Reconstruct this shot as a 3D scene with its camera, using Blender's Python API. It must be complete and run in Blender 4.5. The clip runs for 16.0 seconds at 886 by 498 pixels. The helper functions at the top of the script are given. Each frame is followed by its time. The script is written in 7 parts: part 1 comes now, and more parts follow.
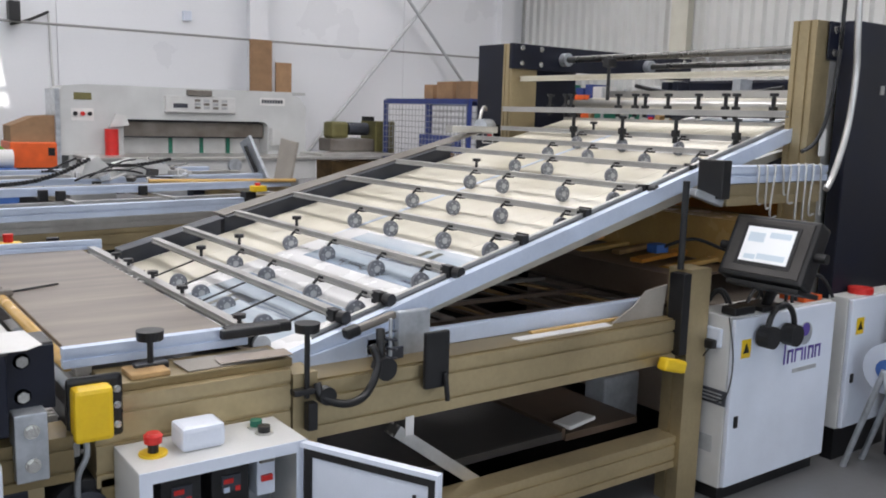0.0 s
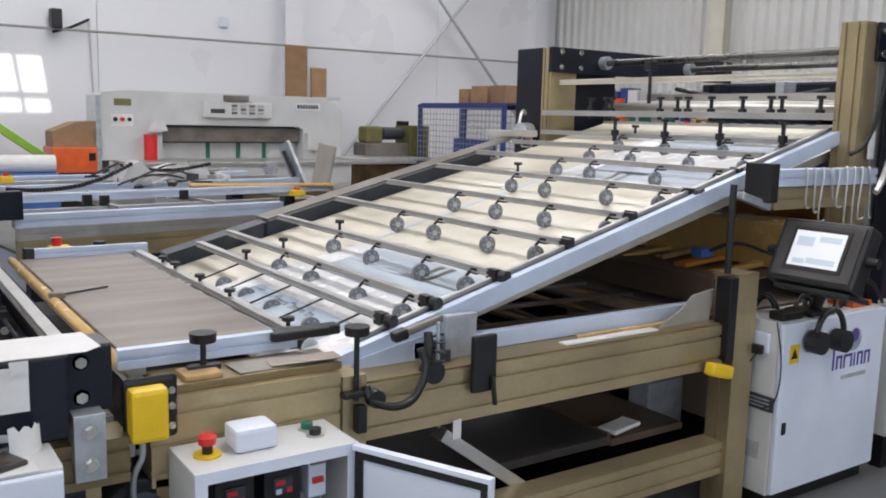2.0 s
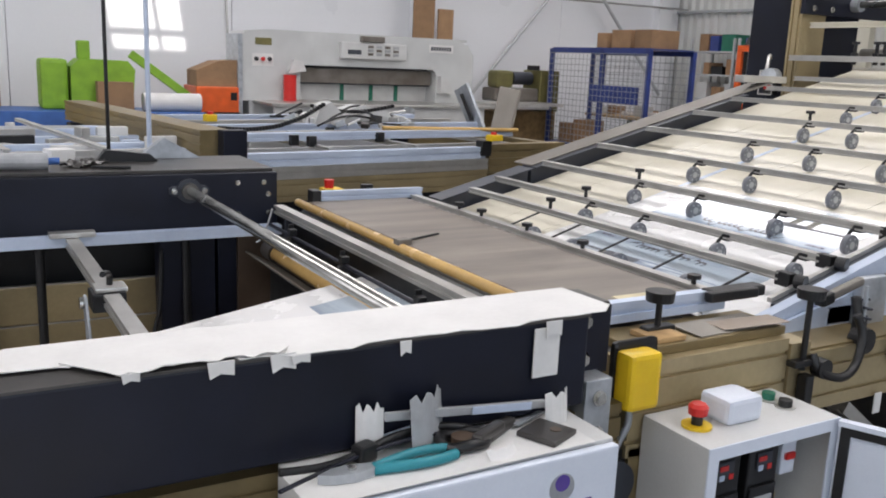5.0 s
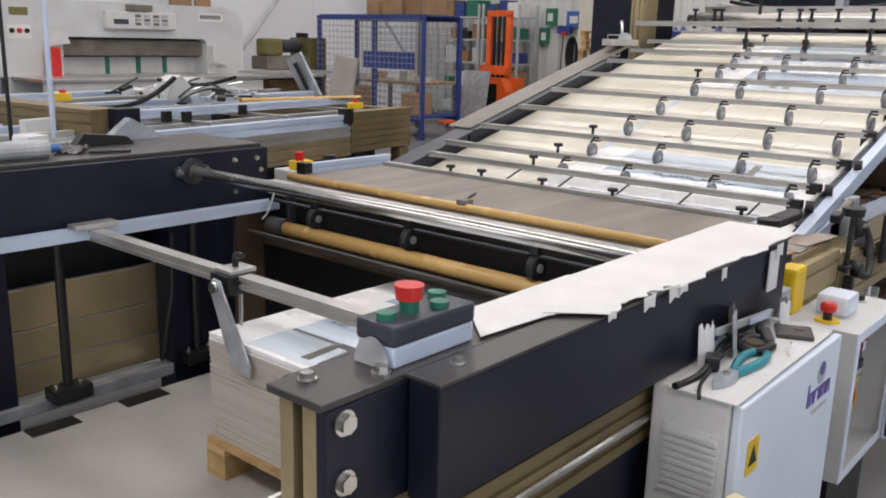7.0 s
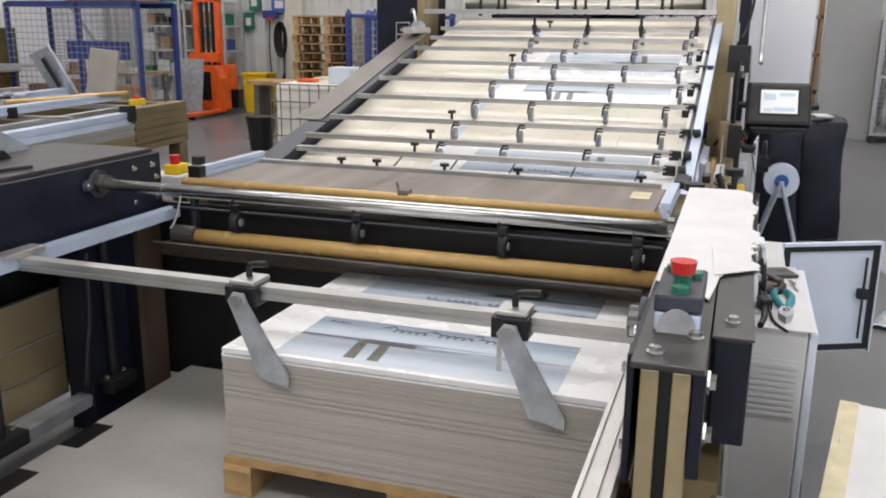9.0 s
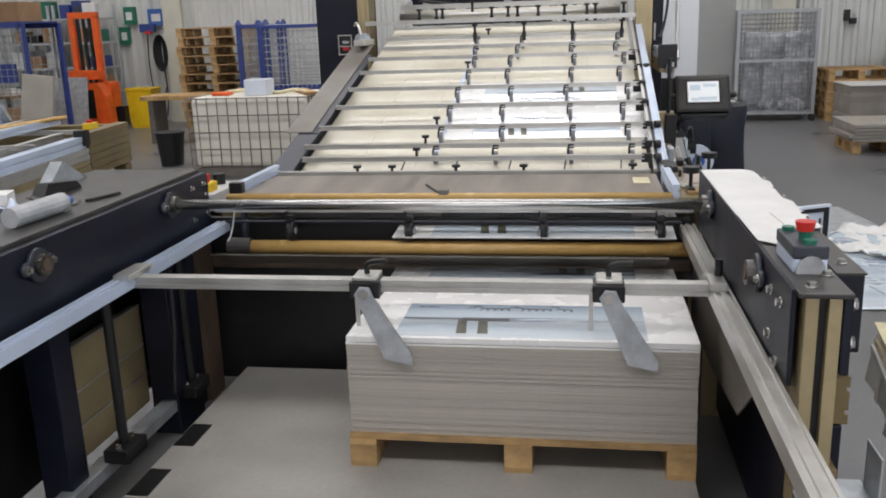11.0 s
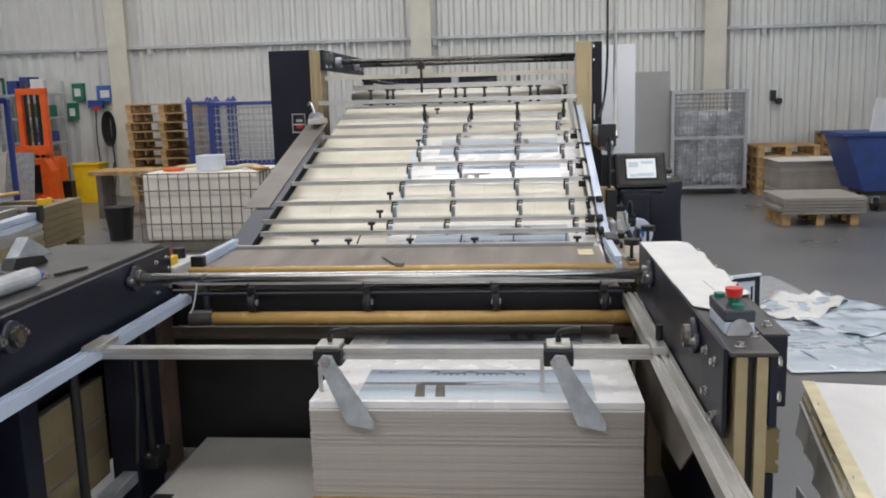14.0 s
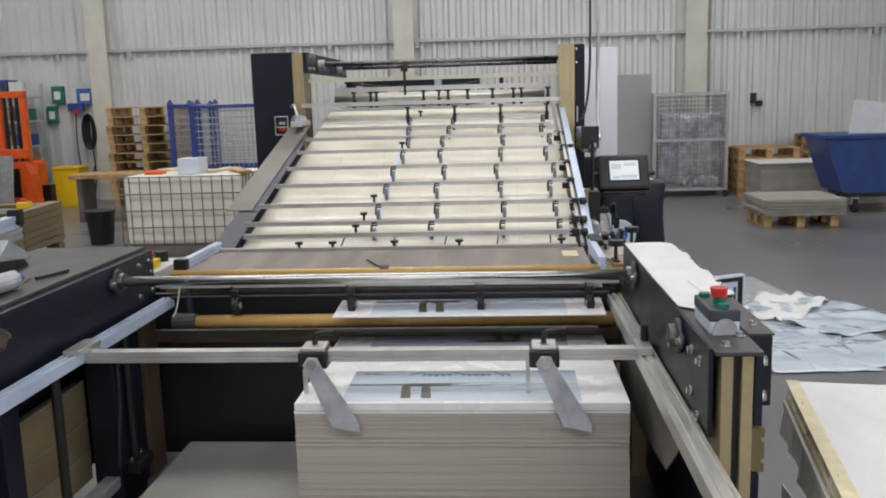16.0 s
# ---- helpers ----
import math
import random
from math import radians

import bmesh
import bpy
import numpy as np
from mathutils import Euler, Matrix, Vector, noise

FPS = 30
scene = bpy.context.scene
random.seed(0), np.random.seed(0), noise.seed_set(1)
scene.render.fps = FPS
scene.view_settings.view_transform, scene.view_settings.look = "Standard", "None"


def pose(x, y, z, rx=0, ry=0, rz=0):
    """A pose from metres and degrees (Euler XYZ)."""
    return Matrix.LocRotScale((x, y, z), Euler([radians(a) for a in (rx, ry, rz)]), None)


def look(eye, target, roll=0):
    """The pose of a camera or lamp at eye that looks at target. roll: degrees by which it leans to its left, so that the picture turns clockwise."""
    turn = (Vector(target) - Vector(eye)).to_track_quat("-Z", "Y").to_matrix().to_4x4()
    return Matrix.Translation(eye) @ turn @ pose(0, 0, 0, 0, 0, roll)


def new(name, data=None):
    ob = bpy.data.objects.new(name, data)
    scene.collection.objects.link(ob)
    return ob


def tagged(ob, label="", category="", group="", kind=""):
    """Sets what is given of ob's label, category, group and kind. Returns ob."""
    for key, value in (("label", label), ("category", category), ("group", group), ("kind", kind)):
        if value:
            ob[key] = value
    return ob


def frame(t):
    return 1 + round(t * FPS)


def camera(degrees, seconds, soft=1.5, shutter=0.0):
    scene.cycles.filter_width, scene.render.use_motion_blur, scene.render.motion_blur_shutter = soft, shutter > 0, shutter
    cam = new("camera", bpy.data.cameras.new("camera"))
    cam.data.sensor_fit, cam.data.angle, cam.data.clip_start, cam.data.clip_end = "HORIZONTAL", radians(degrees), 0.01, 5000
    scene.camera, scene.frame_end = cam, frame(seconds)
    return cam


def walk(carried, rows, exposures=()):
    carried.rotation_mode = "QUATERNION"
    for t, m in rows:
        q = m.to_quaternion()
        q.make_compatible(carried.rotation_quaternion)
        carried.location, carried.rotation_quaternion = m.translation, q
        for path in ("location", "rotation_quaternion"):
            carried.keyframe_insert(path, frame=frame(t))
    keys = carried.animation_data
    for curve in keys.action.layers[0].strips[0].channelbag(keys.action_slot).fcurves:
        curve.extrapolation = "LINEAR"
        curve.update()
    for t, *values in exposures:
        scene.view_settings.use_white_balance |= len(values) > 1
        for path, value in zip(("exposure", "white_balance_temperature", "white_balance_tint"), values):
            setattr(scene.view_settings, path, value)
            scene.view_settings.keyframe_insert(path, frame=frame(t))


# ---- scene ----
cam = camera(53.7, 16.0, soft=1.9)
PATH = [
    (0, (-0.067, -3.258, 1.512), (1.099, -1.662, 1.209), 1.71),
    (0.5, (-0.076, -3.245, 1.513), (1.070, -1.633, 1.213), 1.77),
    (1, (-0.082, -3.238, 1.510), (1.043, -1.611, 1.212), 1.68),
    (1.5, (-0.088, -3.236, 1.510), (1.022, -1.599, 1.214), 1.54),
    (2, (-0.109, -3.229, 1.508), (1.000, -1.591, 1.213), 1.48),
    (2.5, (-0.149, -3.216, 1.505), (0.938, -1.564, 1.204), 1.42),
    (3, (-0.174, -3.131, 1.490), (0.905, -1.482, 1.147), 1.94),
    (3.5, (-0.234, -2.958, 1.470), (0.705, -1.248, 1.031), 1.72),
    (4, (-0.377, -2.770, 1.452), (0.459, -1.007, 1.013), 1.70),
    (6.5, (-1.710, -2.145, 1.456), (-0.325, -0.766, 1.033), 2.22),
    (7, (-1.933, -1.930, 1.431), (-0.450, -0.672, 0.962), 1.48),
    (7.5, (-2.111, -1.736, 1.440), (-0.517, -0.636, 0.941), 2.06),
    (8, (-2.358, -1.548, 1.457), (-0.673, -0.592, 0.958), 0.85),
    (8.5, (-2.447, -1.380, 1.448), (-0.695, -0.552, 0.953), 0.76),
    (9, (-2.516, -1.156, 1.460), (-0.680, -0.535, 0.966), 0.55),
    (11.5, (-3.197, -0.519, 1.564), (-1.266, -0.260, 1.110), -1.48),
    (12, (-3.230, -0.509, 1.576), (-1.276, -0.272, 1.222), -1.07),
    (12.5, (-3.242, -0.516, 1.583), (-1.285, -0.292, 1.235), -1.44),
    (13, (-3.268, -0.531, 1.574), (-1.309, -0.319, 1.233), -1.67),
    (13.5, (-3.274, -0.537, 1.571), (-1.313, -0.337, 1.230), -1.58),
    (14, (-3.277, -0.547, 1.578), (-1.315, -0.360, 1.237), -1.59),
    (14.5, (-3.275, -0.532, 1.573), (-1.311, -0.358, 1.235), -1.51),
    (15, (-3.270, -0.517, 1.576), (-1.305, -0.361, 1.238), -1.45),
    (15.5, (-3.272, -0.532, 1.573), (-1.306, -0.375, 1.238), -1.61),
    (16, (-3.273, -0.539, 1.572), (-1.307, -0.391, 1.237), -1.63),
]
walk(cam, [(t, look(eye, target, roll)) for t, eye, target, roll in PATH], [(0.0, 0.08, 6430, 12), (3.0, 0.08, 6430, 12), (4.0, 0.0, 6430, 12), (6.5, 0.02, 6650, 13), (9.0, 0.12, 6620, 12), (11.5, -0.1, 6540, 10), (16.0, -0.1, 6500, 10)])

# ---- world and light ----
world = bpy.data.worlds.new("sky")
scene.world = world
world.use_nodes = True
wn = world.node_tree.nodes
sky = wn.new("ShaderNodeTexSky")
sky.sky_type, sky.sun_disc, sky.sun_elevation, sky.sun_rotation = "NISHITA", False, radians(35), radians(186)
wn["Background"].inputs["Strength"].default_value = 0.1
world.node_tree.links.new(sky.outputs[0], wn["Background"].inputs["Color"])


def area(name, m, sx, sy, power, colour=(1.0, 0.98, 0.95)):
    lamp = bpy.data.lights.new(name, "AREA")
    lamp.shape, lamp.size, lamp.size_y, lamp.energy, lamp.color = "RECTANGLE", sx, sy, power, colour
    ob = new(name, lamp)
    ob.matrix_world = m
    return ob


HALL = (-9.0, 11.85, -10.0, 10.6, 5.6)   # x0, x1, y0, y1, ceiling
# unseen skylight strips, added overhead as the main light of the hall
SKYLIGHTS = [(-3.5, 1.4, 15.0), (2.6, 1.4, 15.0), (8.2, 1.4, 15.0)]   # x, width, length along y
for sx, sw, sl in SKYLIGHTS:
    area("overhead_fill_lamp", pose(sx, 1.6, HALL[4] - 0.06), sw, sl, 275, (0.985, 0.962, 0.985))
sun = bpy.data.lights.new("sun", "SUN")
sun.energy, sun.angle, sun.color = 4.0, radians(0.5), (1.0, 0.96, 0.9)
sun_ob = new("sun", sun)
sun_ob.matrix_world = look((0, 0, 20), (0.08 * 10, 0.82 * 10, 20 - 0.57 * 10))
# added fill without a visible source: brightens the faces turned west
area("west_fill_lamp", pose(-8.9, -2.0, 2.2, 0, -90, 0), 3.6, 6.0, 110, (0.95, 0.95, 1.0))
# added bluish fill, no window behind it, for the faces turned south
area("south_fill_lamp", pose(-1.5, -9.9, 3.0, 90, 0, 0), 11.0, 1.6, 210, (0.74, 0.86, 1.0))
scene.view_settings.exposure = 0.0


# ---- materials ----
def material(name, colour, rough=0.5, metal=0.0, vary=0.12, scale=6.0, bump=0.05, grain=120.0, coat=0.0, stain=None, spec=0.5, wear=0.0, speck=0.1):
    m = bpy.data.materials.new(name)
    m.use_nodes = True
    nt = m.node_tree
    n, l = nt.nodes, nt.links
    b = n["Principled BSDF"]
    b.inputs["Roughness"].default_value, b.inputs["Metallic"].default_value = rough, metal
    b.inputs["Specular IOR Level"].default_value = spec
    b.inputs["Coat Weight"].default_value = coat
    tc = n.new("ShaderNodeTexCoord")
    big, fine = n.new("ShaderNodeTexNoise"), n.new("ShaderNodeTexNoise")
    big.inputs["Scale"].default_value, big.inputs["Detail"].default_value = scale, 5
    fine.inputs["Scale"].default_value, fine.inputs["Detail"].default_value = grain, 3
    for t in (big, fine):
        l.new(tc.outputs["Object"], t.inputs["Vector"])
    ramp = n.new("ShaderNodeValToRGB")
    ramp.color_ramp.elements[0].position, ramp.color_ramp.elements[1].position = 0.3, 0.72
    low = stain or tuple(c * (1 - vary * 1.6) for c in colour)
    ramp.color_ramp.elements[0].color = (*low, 1)
    ramp.color_ramp.elements[1].color = (*[min(1, c * (1 + vary * 0.5)) for c in colour], 1)
    l.new(big.outputs["Fac"], ramp.inputs["Fac"])
    mix = n.new("ShaderNodeMix")
    mix.data_type, mix.blend_type = "RGBA", "OVERLAY"
    mix.inputs["Factor"].default_value = speck
    l.new(ramp.outputs["Color"], mix.inputs["A"])
    l.new(fine.outputs["Fac"], mix.inputs["B"])
    hue = n.new("ShaderNodeHueSaturation")
    hue.inputs["Saturation"].default_value = 1.0
    l.new(mix.outputs["Result"], hue.inputs["Color"])
    info = n.new("ShaderNodeObjectInfo")
    rmap = n.new("ShaderNodeMapRange")
    rmap.inputs["To Min"].default_value, rmap.inputs["To Max"].default_value = 1 - wear, 1 + wear * 0.4
    l.new(info.outputs["Random"], rmap.inputs["Value"])
    l.new(rmap.outputs["Result"], hue.inputs["Value"])
    l.new(hue.outputs["Color"], b.inputs["Base Color"])
    rr = n.new("ShaderNodeMapRange")
    rr.inputs["To Min"].default_value, rr.inputs["To Max"].default_value = max(0.03, rough - 0.1), min(1, rough + 0.12)
    l.new(big.outputs["Fac"], rr.inputs["Value"])
    l.new(rr.outputs["Result"], b.inputs["Roughness"])
    bp = n.new("ShaderNodeBump")
    bp.inputs["Strength"].default_value, bp.inputs["Distance"].default_value = bump, 0.004
    l.new(fine.outputs["Fac"], bp.inputs["Height"])
    l.new(bp.outputs["Normal"], b.inputs["Normal"])
    return m


def glowing(name, colour, strength):
    m = bpy.data.materials.new(name)
    m.use_nodes = True
    b = m.node_tree.nodes["Principled BSDF"]
    b.inputs["Base Color"].default_value = (*colour, 1)
    b.inputs["Emission Color"].default_value = (*colour, 1)
    b.inputs["Emission Strength"].default_value = strength
    return m


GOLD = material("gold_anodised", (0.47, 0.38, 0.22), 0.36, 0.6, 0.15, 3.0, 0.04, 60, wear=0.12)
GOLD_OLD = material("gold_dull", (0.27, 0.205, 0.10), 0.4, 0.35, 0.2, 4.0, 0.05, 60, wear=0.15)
NAVY = material("navy_black_paint", (0.006, 0.008, 0.019), 0.42, 0.0, 0.3, 5.0, 0.02, 150, spec=0.38)
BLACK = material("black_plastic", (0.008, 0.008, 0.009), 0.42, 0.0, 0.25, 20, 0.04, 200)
RUBBER = material("black_rubber", (0.011, 0.011, 0.012), 0.6, 0.0, 0.2, 20, 0.08, 150)
ALU = material("aluminium", (0.62, 0.61, 0.58), 0.34, 0.75, 0.1, 8, 0.03, 90, wear=0.08)
ALU_BLUE = material("blue_white_anodised", (0.58, 0.66, 0.80), 0.36, 0.25, 0.1, 4, 0.03, 90)
STEEL = material("bright_steel", (0.58, 0.57, 0.54), 0.22, 0.95, 0.1, 12, 0.02, 150)
ZINC = material("zinc_plate", (0.50, 0.53, 0.56), 0.4, 0.6, 0.2, 15, 0.05, 80)
GREYMETAL = material("grey_sheet_metal", (0.20, 0.185, 0.165), 0.45, 0.3, 0.25, 4, 0.04, 60, stain=(0.13, 0.11, 0.09))
DARKGREY = material("dark_grey_channel", (0.05, 0.055, 0.07), 0.42, 0.2, 0.2, 6, 0.03, 80)
BELT = material("cream_belt", (0.70, 0.665, 0.56), 0.33, 0.0, 0.10, 3.5, 0.02, 40, stain=(0.58, 0.54, 0.43))
BELT_SEAM = material("belt_seam", (0.5, 0.46, 0.38), 0.5)
# white paint with the blue of the side light mixed into its colour
WHITE = material("white_paint_blue_lit", (0.69, 0.74, 0.83), 0.32, 0.0, 0.05, 5, 0.03, 200)
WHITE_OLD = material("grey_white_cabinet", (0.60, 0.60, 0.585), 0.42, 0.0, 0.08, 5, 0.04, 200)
PAPER = material("white_paper", (0.72, 0.71, 0.69), 0.6, 0.0, 0.06, 8, 0.05, 90)
BOARD = material("cardboard_white", (0.78, 0.775, 0.765), 0.26, 0.0, 0.012, 6, 0.01, 90)
EDGE = material("stack_edge", (0.41, 0.38, 0.335), 0.7, 0.0, 0.02, 3, 0.03, 60, wear=0.1, speck=0.04)
WOOD = material("pallet_wood", (0.52, 0.33, 0.145), 0.75, 0.0, 0.3, 9, 0.25, 60, wear=0.3)
WOOD_EDGE = material("varnished_wood", (0.58, 0.37, 0.13), 0.24, 0.0, 0.08, 7, 0.05, 60)
BROWN = material("brown_cardboard", (0.36, 0.215, 0.115), 0.8, 0.0, 0.15, 6, 0.1, 90, wear=0.25)
ORANGE = material("orange_paint", (0.78, 0.12, 0.018), 0.4, 0.0, 0.15, 6, 0.03, 100)
YELLOW = material("yellow_plastic", (0.80, 0.53, 0.015), 0.4, 0.0, 0.08, 10, 0.03, 100)
RED = material("red_plastic", (0.62, 0.025, 0.02), 0.35, 0.0, 0.08, 10, 0.02, 100)
GREEN_BTN = material("green_plastic", (0.015, 0.16, 0.10), 0.4, 0.0, 0.1, 10)
LIME = material("lime_paint", (0.24, 0.45, 0.03), 0.5, 0.0, 0.15, 6)
OLIVE = material("olive_machine_paint", (0.16, 0.145, 0.05), 0.5, 0.0, 0.2, 6)
BLUE = material("blue_steel", (0.03, 0.055, 0.23), 0.45, 0.0, 0.15, 8)
CARTBLUE = material("cart_blue_plastic", (0.018, 0.05, 0.21), 0.45, 0.0, 0.2, 5)
ORANGE_WOOD = material("orange_varnished_wood", (0.68, 0.29, 0.05), 0.35, 0.0, 0.2, 5, 0.05, 60)
TOPDARK = material("dark_worn_plate", (0.062, 0.057, 0.053), 0.33, 0.15, 0.3, 5, 0.04, 80)
LINER = material("grey_liner_card", (0.46, 0.385, 0.32), 0.2, 0.0, 0.1, 4, 0.01, 90)
BRONZE = material("dull_bronze_plate", (0.15, 0.105, 0.075), 0.4, 0.3, 0.3, 3, 0.04, 60)
LEGINK = material("olive_ink", (0.10, 0.10, 0.07), 0.3, 0.0, 0.3, 40)
BLUE_TARP = material("blue_plastic", (0.05, 0.14, 0.42), 0.5, 0.0, 0.2, 5)
TEAL = material("teal_grip", (0.02, 0.25, 0.30), 0.45)
PURPLE = material("purple_ink", (0.10, 0.06, 0.30), 0.5, 0.0, 0.05)
INK = material("dark_ink", (0.05, 0.055, 0.07), 0.4, 0.0, 0.2, 60)
INK_BLUE = material("slate_ink", (0.13, 0.15, 0.23), 0.3, 0.0, 0.3, 30)
GREYPAINT = material("machine_grey", (0.56, 0.57, 0.56), 0.45, 0.0, 0.07, 3, 0.03, 120)
GREYDOOR = material("grey_door", (0.30, 0.30, 0.29), 0.5, 0.0, 0.06, 3)
WALLW = material("wall_panel_white", (0.80, 0.81, 0.83), 0.3, 0.0, 0.004, 0.8, 0.02, 40)
CORR = material("corrugated_white", (0.66, 0.665, 0.64), 0.42, 0.15, 0.06, 1.0, 0.02, 60)
TRIM = material("girt_grey", (0.50, 0.52, 0.53), 0.45, 0.2, 0.1, 4)
COLUMN = material("column_cream", (0.60, 0.585, 0.49), 0.5, 0.0, 0.08, 3)
FLOOR = material("epoxy_floor", (0.165, 0.163, 0.165), 0.3, 0.0, 0.16, 0.7, 0.03, 35, stain=(0.12, 0.12, 0.122))
PLATFORM = material("lift_plate", (0.38, 0.365, 0.335), 0.5, 0.1, 0.12, 3, 0.04, 60)
IBC = material("milky_plastic", (0.82, 0.79, 0.70), 0.4, 0.0, 0.08, 3)
MESH = material("galvanised_wire", (0.42, 0.43, 0.44), 0.45, 0.5, 0.1, 20)
WHEELGREY = material("grey_wheel_tyre", (0.20, 0.21, 0.235), 0.4, 0.1, 0.2, 30)
DUST = material("film_grey", (0.42, 0.43, 0.44), 0.35, 0.0, 0.2, 14, 0.15, 60)
YELLOW_EDGE = material("yellowed_paper", (0.72, 0.64, 0.42), 0.7, 0.0, 0.15, 12)
SCREEN = glowing("screen_glow", (0.76, 0.78, 0.79), 0.23)
SCREEN_BLUE = glowing("screen_blue", (0.52, 0.60, 0.66), 0.2)
MILK = material("milky_cover", (0.66, 0.70, 0.78), 0.3, 0.0, 0.06, 5)
DARKSTEEL = material("dark_steel", (0.17, 0.165, 0.155), 0.28, 0.9, 0.15, 12, 0.02, 150)
KRAFT = material("grey_kraft_board", (0.34, 0.31, 0.27), 0.7, 0.0, 0.12, 5, 0.06, 90, wear=0.12)
CAGE = material("dark_galvanised", (0.30, 0.305, 0.32), 0.45, 0.5, 0.1, 20)
FILM = material("clear_film", (0.46, 0.475, 0.50), 0.25, 0.0, 0.3, 9, 0.2, 40)
SKYGLOW = glowing("skylight_glow", (1.0, 0.99, 0.97), 1.6)


def print_material(name, flip=False):
    m = material(name, (0.50, 0.57, 0.66), 0.12, 0.0, 0.2, 5, 0.0, 60, coat=0.4)
    nt = m.node_tree
    n, l = nt.nodes, nt.links
    ramp = [x for x in n if x.bl_idname == "ShaderNodeValToRGB"][0]
    tc = [x for x in n if x.bl_idname == "ShaderNodeTexCoord"][0]
    sep, wave, add = n.new("ShaderNodeSeparateXYZ"), n.new("ShaderNodeTexNoise"), n.new("ShaderNodeMath")
    l.new(tc.outputs["Generated"], sep.inputs[0])
    mp = n.new("ShaderNodeMapping")
    mp.inputs["Scale"].default_value = (9, 1.5, 1)
    l.new(tc.outputs["Generated"], mp.inputs["Vector"])
    l.new(mp.outputs["Vector"], wave.inputs["Vector"])
    wave.inputs["Scale"].default_value = 1.6
    mul = n.new("ShaderNodeMath")
    mul.operation = "MULTIPLY_ADD"
    mul.inputs[1].default_value, mul.inputs[2].default_value = 0.35, -0.17
    l.new(wave.outputs["Fac"], mul.inputs[0])
    l.new(sep.outputs["X"], add.inputs[0])
    l.new(mul.outputs[0], add.inputs[1])
    l.new(add.outputs[0], ramp.inputs["Fac"])
    # printed sea and horizon, with the glossy reflection painted in as pale stops
    e = ramp.color_ramp.elements
    e[0].position, e[0].color = 0.0, (0.66, 0.71, 0.75, 1)
    e[1].position, e[1].color = 1.0, (0.32, 0.39, 0.48, 1)
    for p, c in ((0.28, (0.50, 0.58, 0.66)), (0.48, (0.62, 0.68, 0.73)), (0.53, (0.24, 0.28, 0.36)), (0.57, (0.58, 0.65, 0.71)), (0.82, (0.47, 0.55, 0.63))):
        e.new(p).color = (*c, 1)
    return m


PRINT = print_material("sea_print_with_sheen")


def streaked(name, colour, dark, along):
    """Sheet metal rubbed along one way."""
    m = material(name, colour, 0.42, 0.3, 0.2, 5, 0.05, 60, stain=dark)
    n, l = m.node_tree.nodes, m.node_tree.links
    tc = [x for x in n if x.bl_idname == "ShaderNodeTexCoord"][0]
    mp = n.new("ShaderNodeMapping")
    mp.inputs["Scale"].default_value = along
    l.new(tc.outputs["Object"], mp.inputs["Vector"])
    for t in [x for x in n if x.bl_idname == "ShaderNodeTexNoise"]:
        l.new(mp.outputs["Vector"], t.inputs["Vector"])
    return m


PLATE = streaked("rubbed_plate", (0.27, 0.235, 0.20), (0.15, 0.125, 0.105), (0.35, 2.6, 1))

# ---- building helpers ----
BASE = {}


def thing(name, label, category, at=(0, 0, 0), group="", kind=""):
    ob = new(name)
    ob.location = at
    ob.empty_display_size = 0.1
    BASE[ob] = Vector(at)
    return tagged(ob, label, category, group, kind)


def part(name, bm, mat, parent, label="", smooth=False):
    """One mesh under a thing or a part; bm is in world coordinates."""
    off = BASE[parent]
    bmesh.ops.translate(bm, verts=bm.verts, vec=-off)
    me = bpy.data.meshes.new(name)
    bm.to_mesh(me)
    bm.free()
    me.materials.append(mat)
    if smooth:
        for p in me.polygons:
            p.use_smooth = len(p.vertices) < 5
    ob = new(name, me)
    ob.parent = parent
    BASE[ob] = off
    return tagged(ob, label) if label else ob


def piece(name, me, parent, at, rot=(0, 0, 0), label=""):
    """An object of its own on shared mesh data, at a world place."""
    ob = new(name, me)
    ob.parent = parent
    ob.location = Vector(at) - BASE[parent]
    ob.rotation_euler = [radians(a) for a in rot]
    BASE[ob] = Vector(at)
    return tagged(ob, label) if label else ob


def solo(name, bm, mat, label="", category="", group="", kind="", at=None, smooth=False):
    """A thing that is one mesh."""
    if at is not None:
        bmesh.ops.translate(bm, verts=bm.verts, vec=-Vector(at))
    me = bpy.data.meshes.new(name)
    bm.to_mesh(me)
    bm.free()
    me.materials.append(mat)
    if smooth:
        for p in me.polygons:
            p.use_smooth = len(p.vertices) < 5
    ob = new(name, me)
    if at is not None:
        ob.location = at
    BASE[ob] = Vector(at or (0, 0, 0))
    return tagged(ob, label, category, group, kind)


def mesh_of(name, bm, mat, smooth=False):
    me = bpy.data.meshes.new(name)
    bm.to_mesh(me)
    bm.free()
    me.materials.append(mat)
    if smooth:
        for p in me.polygons:
            p.use_smooth = len(p.vertices) < 5
    return me


